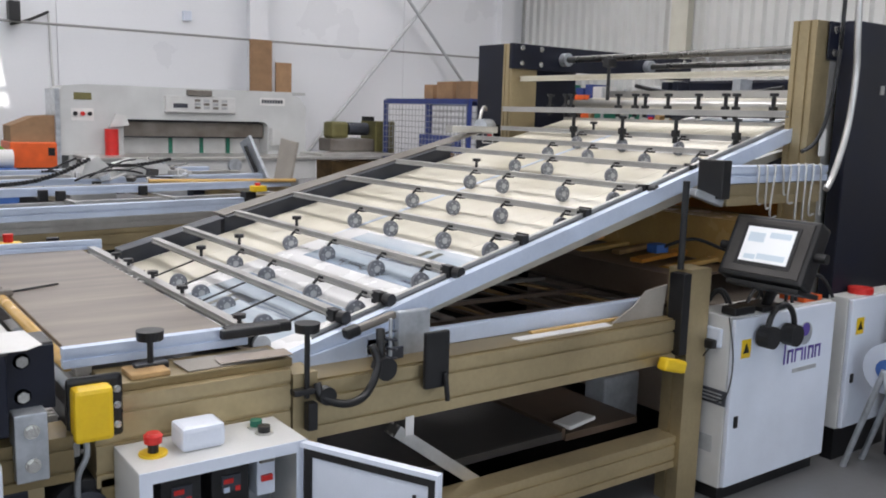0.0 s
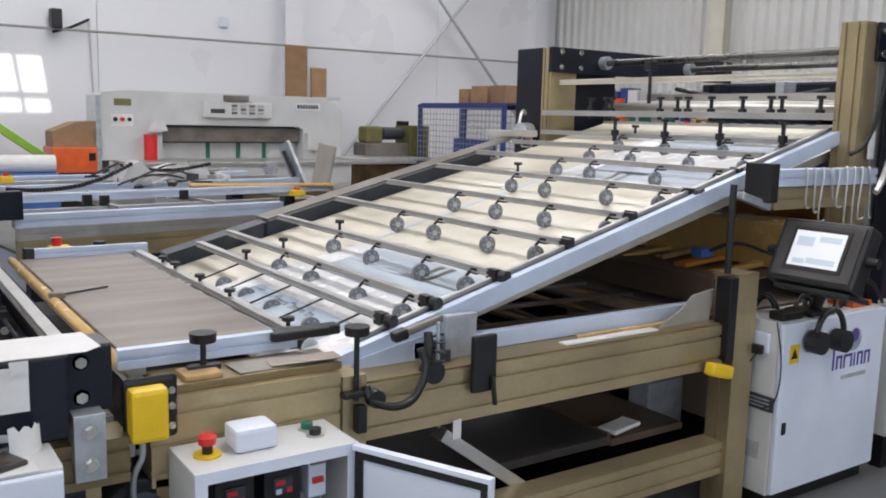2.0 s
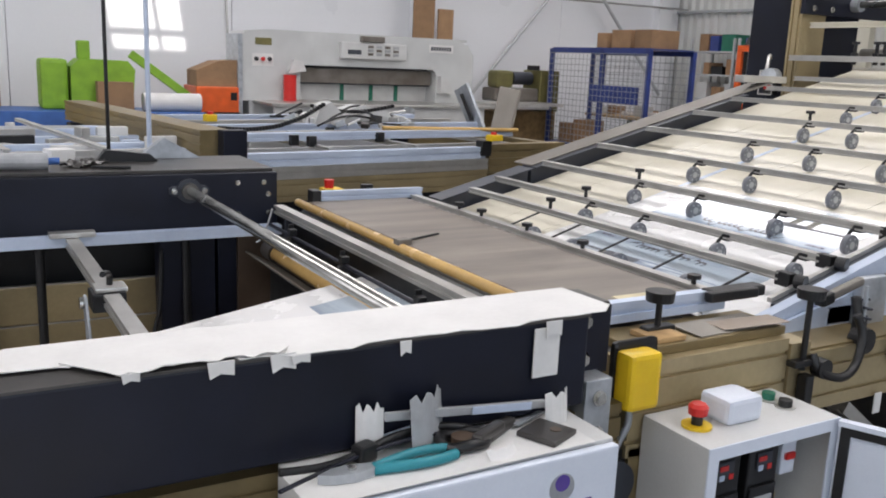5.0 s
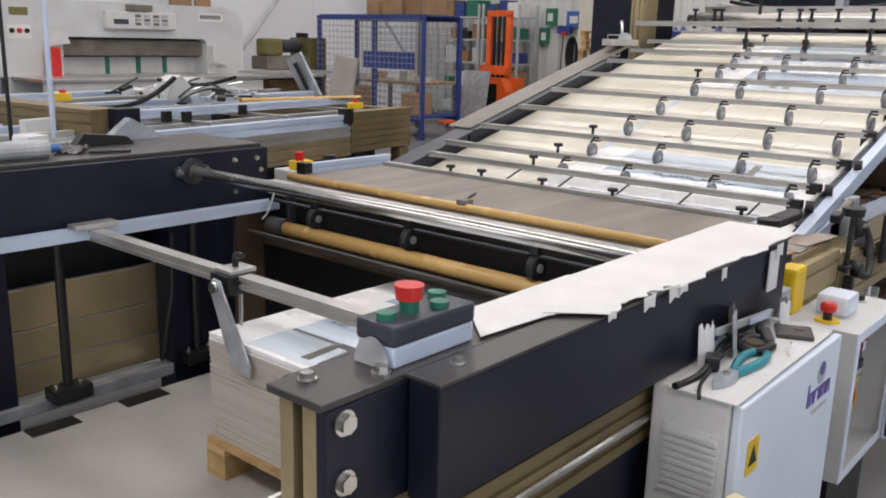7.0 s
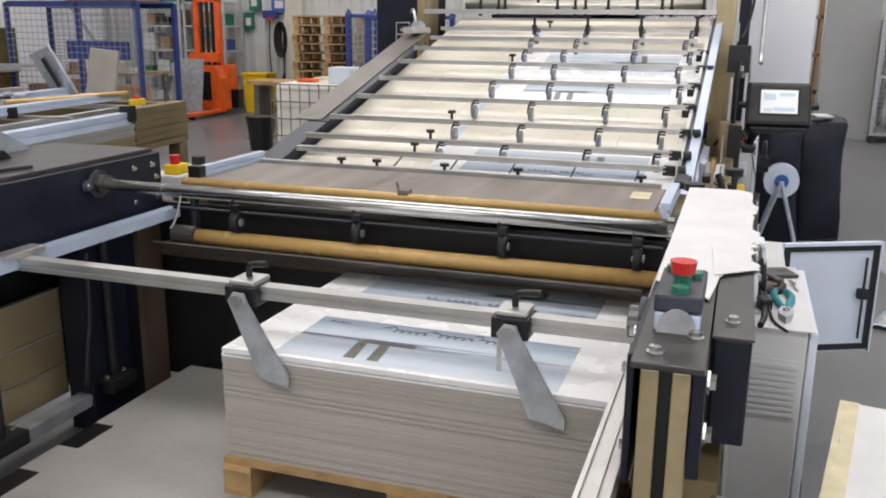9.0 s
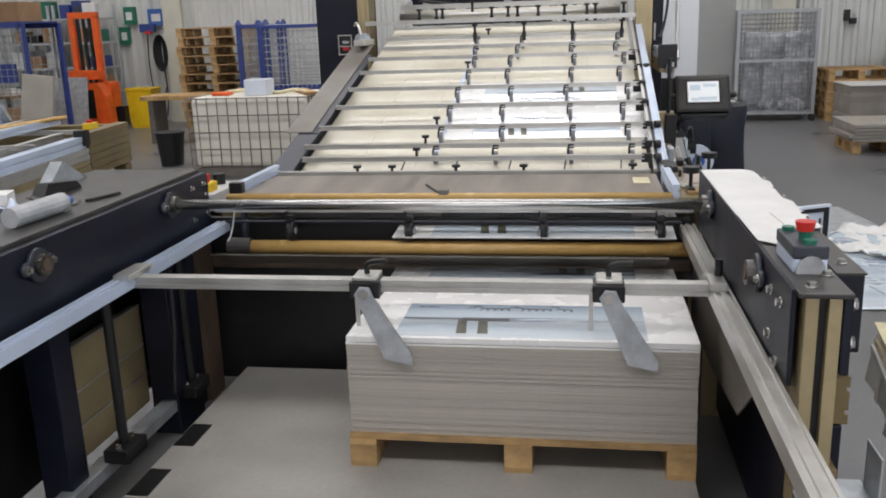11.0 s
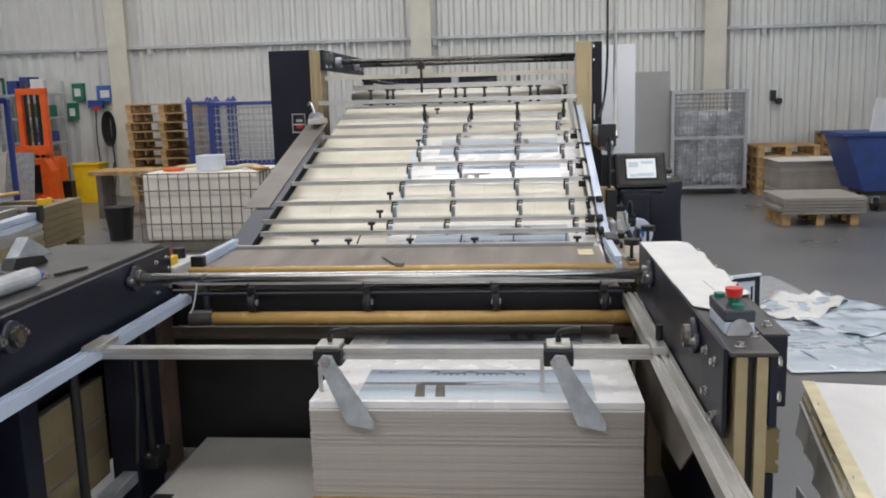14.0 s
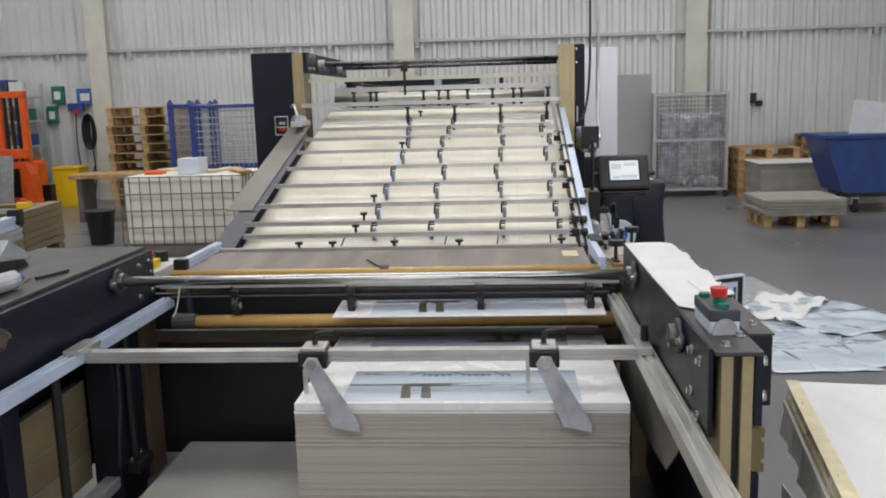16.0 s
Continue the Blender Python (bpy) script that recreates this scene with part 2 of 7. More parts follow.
def box(x0, x1, y0, y1, z0, z1, bev=0.0, bm=None, rot=None, at=None):
    bm2 = bmesh.new()
    bmesh.ops.create_cube(bm2, size=1)
    bmesh.ops.scale(bm2, verts=bm2.verts, vec=(abs(x1 - x0), abs(y1 - y0), abs(z1 - z0)))
    if bev:
        bmesh.ops.bevel(bm2, geom=list(bm2.edges), offset=bev, segments=2, affect="EDGES", profile=0.6)
    c = Vector(((x0 + x1) / 2, (y0 + y1) / 2, (z0 + z1) / 2))
    m = Matrix.Translation(c)
    if rot:
        piv = Vector(at) if at else c
        m = Matrix.Translation(piv) @ Euler([radians(a) for a in rot]).to_matrix().to_4x4() @ Matrix.Translation(-piv) @ m
    bm2.transform(m)
    return join(bm, bm2)


def join(bm, bm2):
    if bm is None:
        return bm2
    me = bpy.data.meshes.new("t")
    bm2.to_mesh(me)
    bm2.free()
    bm.from_mesh(me)
    bpy.data.meshes.remove(me)
    return bm


def rod(p0, p1, r, bm=None, seg=14, r1=None):
    p0, p1 = Vector(p0), Vector(p1)
    d = p1 - p0
    bm2 = bmesh.new()
    bmesh.ops.create_cone(bm2, cap_ends=True, segments=seg, radius1=r, radius2=r if r1 is None else r1, depth=d.length)
    q = Vector((0, 0, 1)).rotation_difference(d.normalized()) if d.length else Euler().to_quaternion()
    bm2.transform(Matrix.Translation((p0 + p1) / 2) @ q.to_matrix().to_4x4())
    return join(bm, bm2)


def smooth_line(pts, n=5):
    """A rounded line through the points."""
    pts = [Vector(p) for p in pts]
    if len(pts) < 3:
        return pts
    out = []
    for i in range(len(pts) - 1):
        a, b = pts[max(0, i - 1)], pts[i]
        c, d = pts[i + 1], pts[min(len(pts) - 1, i + 2)]
        for k in range(n):
            t = k / n
            out.append(0.5 * ((2 * b) + (c - a) * t + (2 * a - 5 * b + 4 * c - d) * t * t + (3 * b - a - 3 * c + d) * t ** 3))
    return out + [pts[-1]]


def tube(points, r, bm=None, seg=8):
    """A round tube swept along the points, in one piece."""
    pts = [Vector(p) for p in points]
    if len(pts) < 9:
        pts = smooth_line(pts)
    bm2 = bmesh.new()
    rings = []
    side = None
    for i, p in enumerate(pts):
        d = (pts[min(i + 1, len(pts) - 1)] - pts[max(i - 1, 0)]).normalized()
        if side is None:
            side = d.orthogonal().normalized()
        side = (side - d * side.dot(d)).normalized()
        up = d.cross(side)
        rings.append([bm2.verts.new(p + r * (math.cos(a) * side + math.sin(a) * up)) for a in [2 * math.pi * k / seg for k in range(seg)]])
    for a, b in zip(rings, rings[1:]):
        for k in range(seg):
            bm2.faces.new((a[k], a[(k + 1) % seg], b[(k + 1) % seg], b[k]))
    bm2.faces.new(rings[0][::-1])
    bm2.faces.new(rings[-1])
    for f in bm2.faces:
        f.smooth = len(f.verts) == 4
    return join(bm, bm2)


def ball(c, r, bm=None, seg=8):
    bm2 = bmesh.new()
    bmesh.ops.create_uvsphere(bm2, u_segments=seg, v_segments=max(4, seg // 2), radius=r)
    bm2.transform(Matrix.Translation(c))
    return join(bm, bm2)


def arc(p0, p1, sag, n=10):
    p0, p1 = Vector(p0), Vector(p1)
    return [p0.lerp(p1, i / n) + Vector((0, 0, -4 * sag * (i / n) * (1 - i / n))) for i in range(n + 1)]


def prism(outline, axis, a, b, bm=None):
    """An outline of 2D points swept along an axis from a to b. axis x: (y, z); y: (x, z); z: (x, y)."""
    bm2 = bmesh.new()
    put = {"x": lambda u, v, w: (w, u, v), "y": lambda u, v, w: (u, w, v), "z": lambda u, v, w: (u, v, w)}[axis]
    lo = [bm2.verts.new(put(u, v, a)) for u, v in outline]
    hi = [bm2.verts.new(put(u, v, b)) for u, v in outline]
    k = len(outline)
    bm2.faces.new(lo)
    bm2.faces.new(hi[::-1])
    for i in range(k):
        bm2.faces.new((lo[i], hi[i], hi[(i + 1) % k], lo[(i + 1) % k]))
    bmesh.ops.recalc_face_normals(bm2, faces=bm2.faces)
    return join(bm, bm2)


def profile(axis, a, b, u0, u1, v0, v1, slots=1, side="u", depth=0.008, bm=None):
    """A slotted extrusion: slots run along it in its side faces."""
    if side == "u":      # slots in the two u faces, spread over v
        edge = []
        h = (v1 - v0) / slots
        for i in range(slots):
            c = v0 + h * (i + 0.5)
            edge += [(c - 0.006, 0), (c - 0.006, depth), (c + 0.006, depth), (c + 0.006, 0)]
        out = [(u0, v0)] + [(u0 + d, v) for v, d in edge] + [(u0, v1), (u1, v1)] + [(u1 - d, v) for v, d in edge[::-1]] + [(u1, v0)]
    else:
        edge = []
        h = (u1 - u0) / slots
        for i in range(slots):
            c = u0 + h * (i + 0.5)
            edge += [(c - 0.006, 0), (c - 0.006, depth), (c + 0.006, depth), (c + 0.006, 0)]
        out = [(u0, v0)] + [(u, v0 + d) for u, d in edge] + [(u1, v0), (u1, v1)] + [(u, v1 - d) for u, d in edge[::-1]] + [(u0, v1)]
    return prism(out, axis, a, b, bm)


def bolt(parent, p, way, r=0.013, mat=None):
    p, way = Vector(p), Vector(way)
    bm = rod(p, p + way * 0.004, r * 1.35, None, 12)
    rod(p + way * 0.004, p + way * 0.013, r, bm, 6)
    part("bolt", bm, mat or STEEL, parent)


def estop(parent, p, yellow=True):
    x, y, z = p
    if yellow:
        part("collar", rod((x, y, z), (x, y, z + 0.006), 0.034, None, 20), YELLOW, parent)
    part("button_stem", rod((x, y, z), (x, y, z + 0.03), 0.013, None, 12), BLACK, parent)
    bm = rod((x, y, z + 0.03), (x, y, z + 0.048), 0.021, None, 18, 0.023)
    rod((x, y, z + 0.048), (x, y, z + 0.055), 0.023, bm, 18, 0.016)
    part("mushroom_button", bm, RED, parent, "red mushroom button")


# ---- the hall ----
hx0, hx1, hy0, hy1, hz = HALL
solo("floor", box(hx0 - 0.3, hx1 + 0.3, hy0 - 0.3, hy1 + 0.3, -0.3, 0), FLOOR, "grey epoxy-coated concrete floor, slightly glossy", kind="structure")


def corrugated():
    """The end wall: trapezoid sheeting above and below a girt."""
    wall = solo("wall_east", box(hx1 + 0.11, hx1 + 0.3, hy0, hy1, 0, hz), CORR, "white trapezoid-sheeted hall wall", kind="structure")
    for z0, z1, dx in ((0.0, 2.55, 0.0), (2.55, hz, 0.02)):
        out = []
        y = hy0
        while y < hy1 - 0.01:
            out += [(y, 0.075), (y + 0.09, 0.075), (y + 0.125, 0.012), (y + 0.175, 0.012)]
            y += 0.21
        pts = [(hx1 + dx + d, yy) for yy, d in out] + [(hx1 + 0.105, hy1), (hx1 + 0.105, hy0)]
        part("sheeting", prism(pts, "z", z0, z1), CORR, wall)
    return wall


corrugated()
wall_n = solo("wall_north", box(hx0, hx1, hy1 + 0.02, hy1 + 0.3, 0, hz), WALLW, "smooth white panel wall of the hall", kind="structure")
for i in range(7):
    x0 = hx0 + i * 3.0
    part("wall_panel", box(x0 + 0.004, min(x0 + 2.996, hx1), hy1 - 0.02, hy1 + 0.022, 0, hz, 0.004), WALLW, wall_n)
solo("wall_south", box(hx0, hx1, hy0 - 0.3, hy0, 0, hz), WALLW, "plain white hall wall", kind="structure")
solo("wall_west", box(hx0 - 0.3, hx0, hy0, hy1, 0, hz), WALLW, "plain white hall wall", kind="structure")
# unseen opening, added so the sun throws a barred patch on the panel wall
RW = (0.75, 1.75, 4.55, 5.75)      # roof window: x0, x1, y0, y1
bm = box(hx0 - 0.3, RW[0], hy0 - 0.3, hy1 + 0.3, hz, hz + 0.04)
box(RW[1], hx1 + 0.3, hy0 - 0.3, hy1 + 0.3, hz, hz + 0.04, 0, bm)
box(RW[0], RW[1], hy0 - 0.3, RW[2], hz, hz + 0.04, 0, bm)
box(RW[0], RW[1], RW[3], hy1 + 0.3, hz, hz + 0.04, 0, bm)
for sx, sw, sl in SKYLIGHTS:
    box(sx - sw / 2 - 0.1, sx - sw / 2, 1.6 - sl / 2, 1.6 + sl / 2, hz - 0.05, hz, 0, bm)
    box(sx + sw / 2, sx + sw / 2 + 0.1, 1.6 - sl / 2, 1.6 + sl / 2, hz - 0.05, hz, 0, bm)
solo("ceiling", bm, CORR, "white metal hall ceiling", kind="structure")
# panes glow on their own so that glossy surfaces have something to mirror
for sx, sw, sl in SKYLIGHTS:
    solo("skylight", box(sx - sw / 2, sx + sw / 2, 1.6 - sl / 2, 1.6 + sl / 2, hz - 0.03, hz - 0.004), SKYGLOW, "long glowing roof skylight, unseen, added to light the hall", "skylight", "roof skylights", "structure")
rw = solo("roof_window", box(RW[0] + 0.62, RW[0] + 0.67, RW[2], RW[3], hz - 0.01, hz + 0.05), TRIM, "mullioned roof window, out of view, added to shape the sun patch", "window", kind="structure")
part("mullion", box(RW[0], RW[1], RW[2] + 0.34, RW[2] + 0.40, hz - 0.01, hz + 0.05), TRIM, rw)
# girt along the end wall with its brackets
girt = solo("girt", box(hx1 - 0.05, hx1 + 0.02, hy0, hy1, 2.55, 2.6, 0.004), TRIM, "grey horizontal wall girt", "girt", kind="structure")
for y in (-8.2, -6.6, -4.5, -3.1, 0.9, 2.4, 5.9, 7.2):
    part("bracket", box(hx1 - 0.05, hx1 + 0.02, y, y + 0.06, 2.45, 2.55), TRIM, girt)
for y in (6.45, 1.15, -3.67):
    c = solo("column", box(hx1 - 0.16, hx1 + 0.02, y - 0.13, y + 0.13, 0, hz, 0.008), COLUMN, "cream painted steel wall column", "column", "wall columns", "structure")
    part("flange", box(hx1 - 0.175, hx1 - 0.16, y - 0.17, y + 0.17, 0, hz), COLUMN, c)
for x in (6.05, 11.3, -1.0):
    c = solo("column", box(x - 0.12, x + 0.12, hy1 - 0.22, hy1 - 0.02, 0, hz, 0.008), WALLW, "white painted steel column on the panel wall", "column", "wall columns", "structure")
    part("flange", box(x - 0.16, x + 0.16, hy1 - 0.24, hy1 - 0.22, 0, hz), WALLW, c)
# conduit, braces and sockets on the panel wall
cond = solo("wall_conduit", rod((hx0, hy1 - 0.26, 2.62), (hx1, hy1 - 0.26, 2.62), 0.018, None, 8), GREYDOOR, "grey cable conduit along the panel wall", "conduit", kind="structure")
solo("cross_brace", rod((6.9, hy1 - 0.3, 0.8), (10.9, hy1 - 0.3, 5.3), 0.03, rod((7.6, hy1 - 0.36, 4.9), (11.2, hy1 - 0.36, 1.0), 0.03, None, 8), 8), TRIM, "crossed steel wall braces", "brace", kind="structure")

# ---- the laminating line: stacker ----
def stacker():
    s = thing("sheet_stacker", "black and gold sheet stacker frame of a laminating line", "machine", (-0.5, 0, 0))
    # housing on the far side
    part("side_housing", box(-1.45, 0.37, 1.0, 1.5, 0.72, 0.97, 0.004), NAVY, s, "navy-black side housing")
    part("housing_lid", box(-1.47, 0.36, 1.03, 1.5, 0.97, 0.985, 0.003), TOPDARK, s)
    part("housing_post", profile("z", 0.0, 0.72, 0.2, 0.34, 1.0, 1.16, 1), BRONZE, s, "dull bronze corner post")
    part("post_shoe", box(0.12, 0.2, 1.02, 1.2, 0.0, 0.72, 0.004), NAVY, s)
    part("housing_post", box(-0.12, 0.1, 0.99, 1.1, 0.0, 0.72, 0.004), NAVY, s)
    part("housing_post", box(-0.82, -0.72, 1.02, 1.12, 0.0, 0.72, 0.004), NAVY, s)
    part("housing_post", box(-1.42, -1.3, 1.02, 1.14, 0.0, 0.72, 0.004), GOLD_OLD, s)
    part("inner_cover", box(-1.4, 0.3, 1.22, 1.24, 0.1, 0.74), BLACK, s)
    for i, (z0, z1) in enumerate(((0.13, 0.245), (0.251, 0.37), (0.376, 0.53))):
        part("side_plank", box(-0.74, -0.1, 1.12, 1.16, z0, z1, 0.006), GOLD, s, "gold aluminium side plank")
        part("plank_seam", box(-0.74, -0.1, 1.118, 1.13, z1 + 0.001, z1 + 0.005), ALU, s)
    part("foot_rail", box(-1.3, 0.1, 1.0, 1.06, 0.1, 0.145, 0.004), ZINC, s)
    for x in (-0.56, -0.02):
        rd = part("lift_rod", rod((x, 0.98, 0.14), (x, 0.98, 0.72), 0.017, None, 12), BLACK, s)
        bl = part("chain_block", box(x - 0.07, x + 0.07, 0.93, 1.02, 0.14, 0.19, 0.006), BLACK, s)
        for dx in (-0.045, 0.045):
            bolt(bl, (x + dx, 0.975, 0.19), (0, 0, 1), 0.008)
    part("chain", tube([(-0.12, 0.97, 0.68), (-0.13, 0.97, 0.45), (-0.15, 0.97, 0.36), (-0.18, 0.97, 0.2)], 0.009), RUBBER, s)
    # near side beam: plates over a gold extrusion
    part("inner_plate", box(-1.2, 0.36, -1.03, -1.018, 0.74, 0.965, 0.003), NAVY, s, "navy-black inner side plate")
    part("beam", profile("x", -1.13, 0.34, -1.115, -1.042, 0.745, 0.95, 2), GOLD, s, "gold aluminium beam")
    part("end_post", box(-1.225, -1.135, -1.118, -1.09, 0.56, 0.952, 0.002), GOLD, s, "gold end post")
    part("end_post", box(-1.225, -1.135, -1.07, -1.042, 0.56, 0.952, 0.002), GOLD, s, "gold end post")
    # black filler gives the gap between the gold strips its shade
    part("post_web", box(-1.205, -1.135, -1.09, -1.07, 0.56, 0.952), BLACK, s)
    part("end_plate", box(-1.228, -1.05, -1.14, -1.12, 0.78, 0.955, 0.003), NAVY, s)
    part("top_plate", box(-1.235, 0.37, -1.138, -1.026, 0.955, 0.967, 0.003), TOPDARK, s, "dark worn top plate")
    cb = part("cover_box", box(-1.075, 0.26, -1.205, -1.144, 0.775, 0.963, 0.005), NAVY, s, "navy-black cover box")
    part("box_lid", box(-1.078, 0.263, -1.208, -1.141, 0.963, 0.968, 0.001), TOPDARK, cb, "dark worn lid strip")
    bolt(cb, (-1.0, -1.172, 0.968), (0, 0, 1), 0.009)
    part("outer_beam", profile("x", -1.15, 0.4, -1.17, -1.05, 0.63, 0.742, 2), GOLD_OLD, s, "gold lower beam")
    part("guide_strip", rod((-1.1, -1.176, 0.685), (0.2, -1.176, 0.685), 0.009, None, 10), STEEL, s)
    part("lower_panel", box(-1.15, 0.3, -1.16, -1.1, 0.04, 0.625, 0.004), NAVY, s)
    part("near_post", profile("z", 0.0, 0.74, 0.22, 0.34, -1.13, -1.04, 1), GOLD, s)
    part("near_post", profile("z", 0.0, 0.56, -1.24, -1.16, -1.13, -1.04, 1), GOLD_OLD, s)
    for x, z in ((-1.197, 0.933), (-1.197, 0.846), (0.3, 0.93), (0.3, 0.846)):
        bolt(s, (x, -1.141, z), (0, -1, 0), 0.014)
    part("end_plate", box(0.225, 0.37, -1.145, -1.118, 0.81, 0.962, 0.003), NAVY, s)
    for x, y in ((-1.19, -1.06), (-1.1, -1.115)):
        bolt(s, (x, y, 0.967), (0, 0, 1), 0.011)
    for x, z in ((-0.9, 0.5), (-0.2, 0.3), (-0.9, 0.3)):
        bolt(s, (x, -1.161, z + 0.04), (0, -1, 0), 0.012)
    br = part("corner_bracket", box(0.27, 0.34, -1.2, -1.13, 0.66, 0.82, 0.003), ZINC, s, "galvanised corner bracket")
    for z in (0.70, 0.78):
        bolt(br, (0.305, -1.201, z), (0, -1, 0), 0.013)
    br = part("corner_bracket", box(-1.31, -1.18, -1.2, -1.04, 0.5, 0.508, 0.002), ZINC, s)
    part("bracket_leg", box(-1.3, -1.2, -1.205, -1.2, 0.5, 0.62, 0.002), ZINC, br)
    bolt(br, (-1.26, -1.09, 0.508), (0, 0, 1), 0.012)
    # flange bearings
    for x, y, w in ((0.0, 0.998, -1), (-0.86, 0.998, -1), (0.0, -1.016, 1), (-0.86, -1.016, 1)):
        bm = rod((x, y, 0.905), (x, y + w * 0.014, 0.905), 0.05, None, 24)
        for dx in (-0.06, 0.06):
            rod((x + dx, y, 0.905), (x + dx, y + w * 0.013, 0.905), 0.02, bm, 14)
        box(x - 0.06, x + 0.06, min(y, y + w * 0.012), max(y, y + w * 0.012), 0.885, 0.925, 0, bm)
        f = part("flange_bearing", bm, DARKGREY, s, "dark cast flange bearing", True)
        part("bearing_ring", rod((x, y + w * 0.014, 0.905), (x, y + w * 0.034, 0.905), 0.033, None, 20), DARKSTEEL, f)
        part("bearing_core", rod((x, y + w * 0.034, 0.905), (x, y + w * 0.037, 0.905), 0.019, None, 16), BRONZE, f)
        for dx in (-0.06, 0.06):
            bolt(f, (x + dx, y + w * 0.013, 0.905), (0, w, 0), 0.009)
    for x, z in ((0.2, 0.93), (0.31, 0.93), (0.2, 0.8), (0.33, 0.8), (0.33, 0.88)):
        bolt(s, (x, 0.999, z), (0, -1, 0), 0.008)
    for x, z in ((-1.02, 0.91), (-1.02, 0.8), (-1.1, 0.74 + 0.02), (-1.12, 0.91)):
        bolt(s, (x, -1.016, z), (0, 1, 0), 0.01)
    # cross shaft, profile behind it, rails
    part("cross_shaft", rod((0, 0.975, 0.905), (0, -1.0, 0.905), 0.02, None, 20), STEEL, s, "bright steel cross shaft", True)
    part("cross_profile", profile("y", -1.0, 0.97, 0.345, 0.385, 0.80, 0.836, 1), ALU, s, "aluminium cross profile")
    part("side_rail", profile("x", -1.75, 0.36, 0.915, 0.965, 0.72, 0.76, 2, "v"), ALU_BLUE, s, "blue-white side rail")
    part("side_rail", profile("x", -1.75, 0.4, -1.012, -0.955, 0.70, 0.745, 2, "v"), ALU, s, "aluminium side rail")
    bar = part("stop_bar", profile("y", -0.99, 0.94, -0.475, -0.43, 0.717, 0.755, 1), ALU, s, "aluminium stop bar")
    part("bar_bracket", box(-0.53, -0.37, 0.9, 0.96, 0.757, 0.776, 0.003), ALU, bar)
    part("bar_bracket", box(-0.51, -0.39, -1.0, -0.95, 0.742, 0.768, 0.003), ALU, bar)
    part("lock_pin", rod((-0.42, -0.985, 0.768), (-0.42, -0.985, 0.82), 0.012, None, 10), BLACK, bar)
    for y in (0.116, -0.653):
        c = part("stop_clamp", box(-0.505, -0.41, y - 0.048, y + 0.05, 0.70, 0.757, 0.006), BLACK, s, "black stop clamp")
        part("clamp_top", box(-0.495, -0.405, y - 0.04, y + 0.04, 0.757, 0.771, 0.004), ALU, c)
        part("clamp_lever", tube([(-0.45, y, 0.771), (-0.45, y, 0.797), (-0.46, y - 0.02, 0.812), (-0.48, y - 0.075, 0.822)], 0.009), BLACK, c)
        bm = prism([(y - 0.032, 0.715), (y - 0.02, 0.743), (y + 0.012, 0.745), (y + 0.03, 0.72), (y - 0.06, 0.505), (y - 0.15, 0.485), (y - 0.152, 0.515)], "x", -0.522, -0.515)
        part("stop_blade", bm, ZINC, c, "grey flat stop blade")
        part("pivot", rod((-0.52, y, 0.723), (-0.535, y, 0.723), 0.017, None, 14), STEEL, c)
        part("back_guide", box(-0.4, -0.395, y + 0.045, y + 0.06, 0.5, 0.72), ALU, c)
    # delivery roller and its wheels
    part("delivery_roller", rod((0.3, 0.80, 0.663), (0.3, -0.98, 0.663), 0.029, None, 24), WOOD_EDGE, s, "honey-coloured delivery roller", True)
    part("roller_cap", rod((0.3, 0.80, 0.663), (0.3, 0.9, 0.663), 0.038, None, 20), TOPDARK, s)
    part("wheel_shaft", rod((0.3, 0.9, 0.77), (0.3, -0.95, 0.77), 0.007, None, 10), NAVY, s)
    for y in (0.12, -0.423, -0.875, 0.62):
        w = part("pressure_wheel", rod((0.3, y - 0.014, 0.732), (0.3, y + 0.014, 0.732), 0.04, None, 22), RUBBER, s, "black rubber pressure wheel", True)
        part("wheel_hub", rod((0.3, y - 0.02, 0.732), (0.3, y + 0.02, 0.732), 0.014, None, 12), ZINC, w)
        part("wheel_fork", box(0.29, 0.31, y + 0.016, y + 0.022, 0.722, 0.815), BLACK, w)
        part("fork_block", box(0.286, 0.314, y - 0.012, y + 0.022, 0.775, 0.80, 0.003), BLACK, w)
    part("hose", tube(arc((0.3, 0.86, 0.84), (0.24, 0.88, 0.70), 0.03, 6), 0.004), DUST, s)
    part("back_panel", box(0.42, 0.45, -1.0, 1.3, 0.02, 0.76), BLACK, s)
    part("cross_member", box(0.34, 0.4, -1.0, 1.0, 0.56, 0.61, 0.004), BRONZE, s)
    part("cross_member", box(0.36, 0.4, -0.5, 0.9, 0.63, 0.655, 0.004), NAVY, s)
    part("side_guide", prism([(0.35, 0.70), (0.35, 0.36), (-0.2, 0.385), (-0.72, 0.445), (-0.93, 0.60), (-0.85, 0.70)], "y", -1.012, -1.007), GREYMETAL, s, "grey-brown sheet-metal side guide")
    part("catch_sheet", box(0.2, 0.46, -0.9, 0.95, 0.585, 0.592, rot=(0, 28, 0)), GREYMETAL, s, "slanted grey catch sheet under the roller")
    part("roller_bracket", box(0.35, 0.385, 0.84, 0.86, 0.66, 0.80, 0.004), DARKGREY, s)
    # operator buttons on the near beam
    b = part("button_box", box(-1.08, -0.9, -1.12, -1.045, 0.968, 1.0, 0.004), ALU_BLUE, s, "grey and black button box")
    part("box_cover", box(-1.082, -0.898, -1.122, -1.043, 1.0, 1.032, 0.006), DARKGREY, b)
    part("button_stem", rod((-1.01, -1.083, 1.032), (-1.01, -1.083, 1.052), 0.015, None, 14), GREEN_BTN, b)
    part("mushroom_button", rod((-1.01, -1.083, 1.052), (-1.01, -1.083, 1.074), 0.02, None, 20, 0.023), RED, b, "red mushroom button")
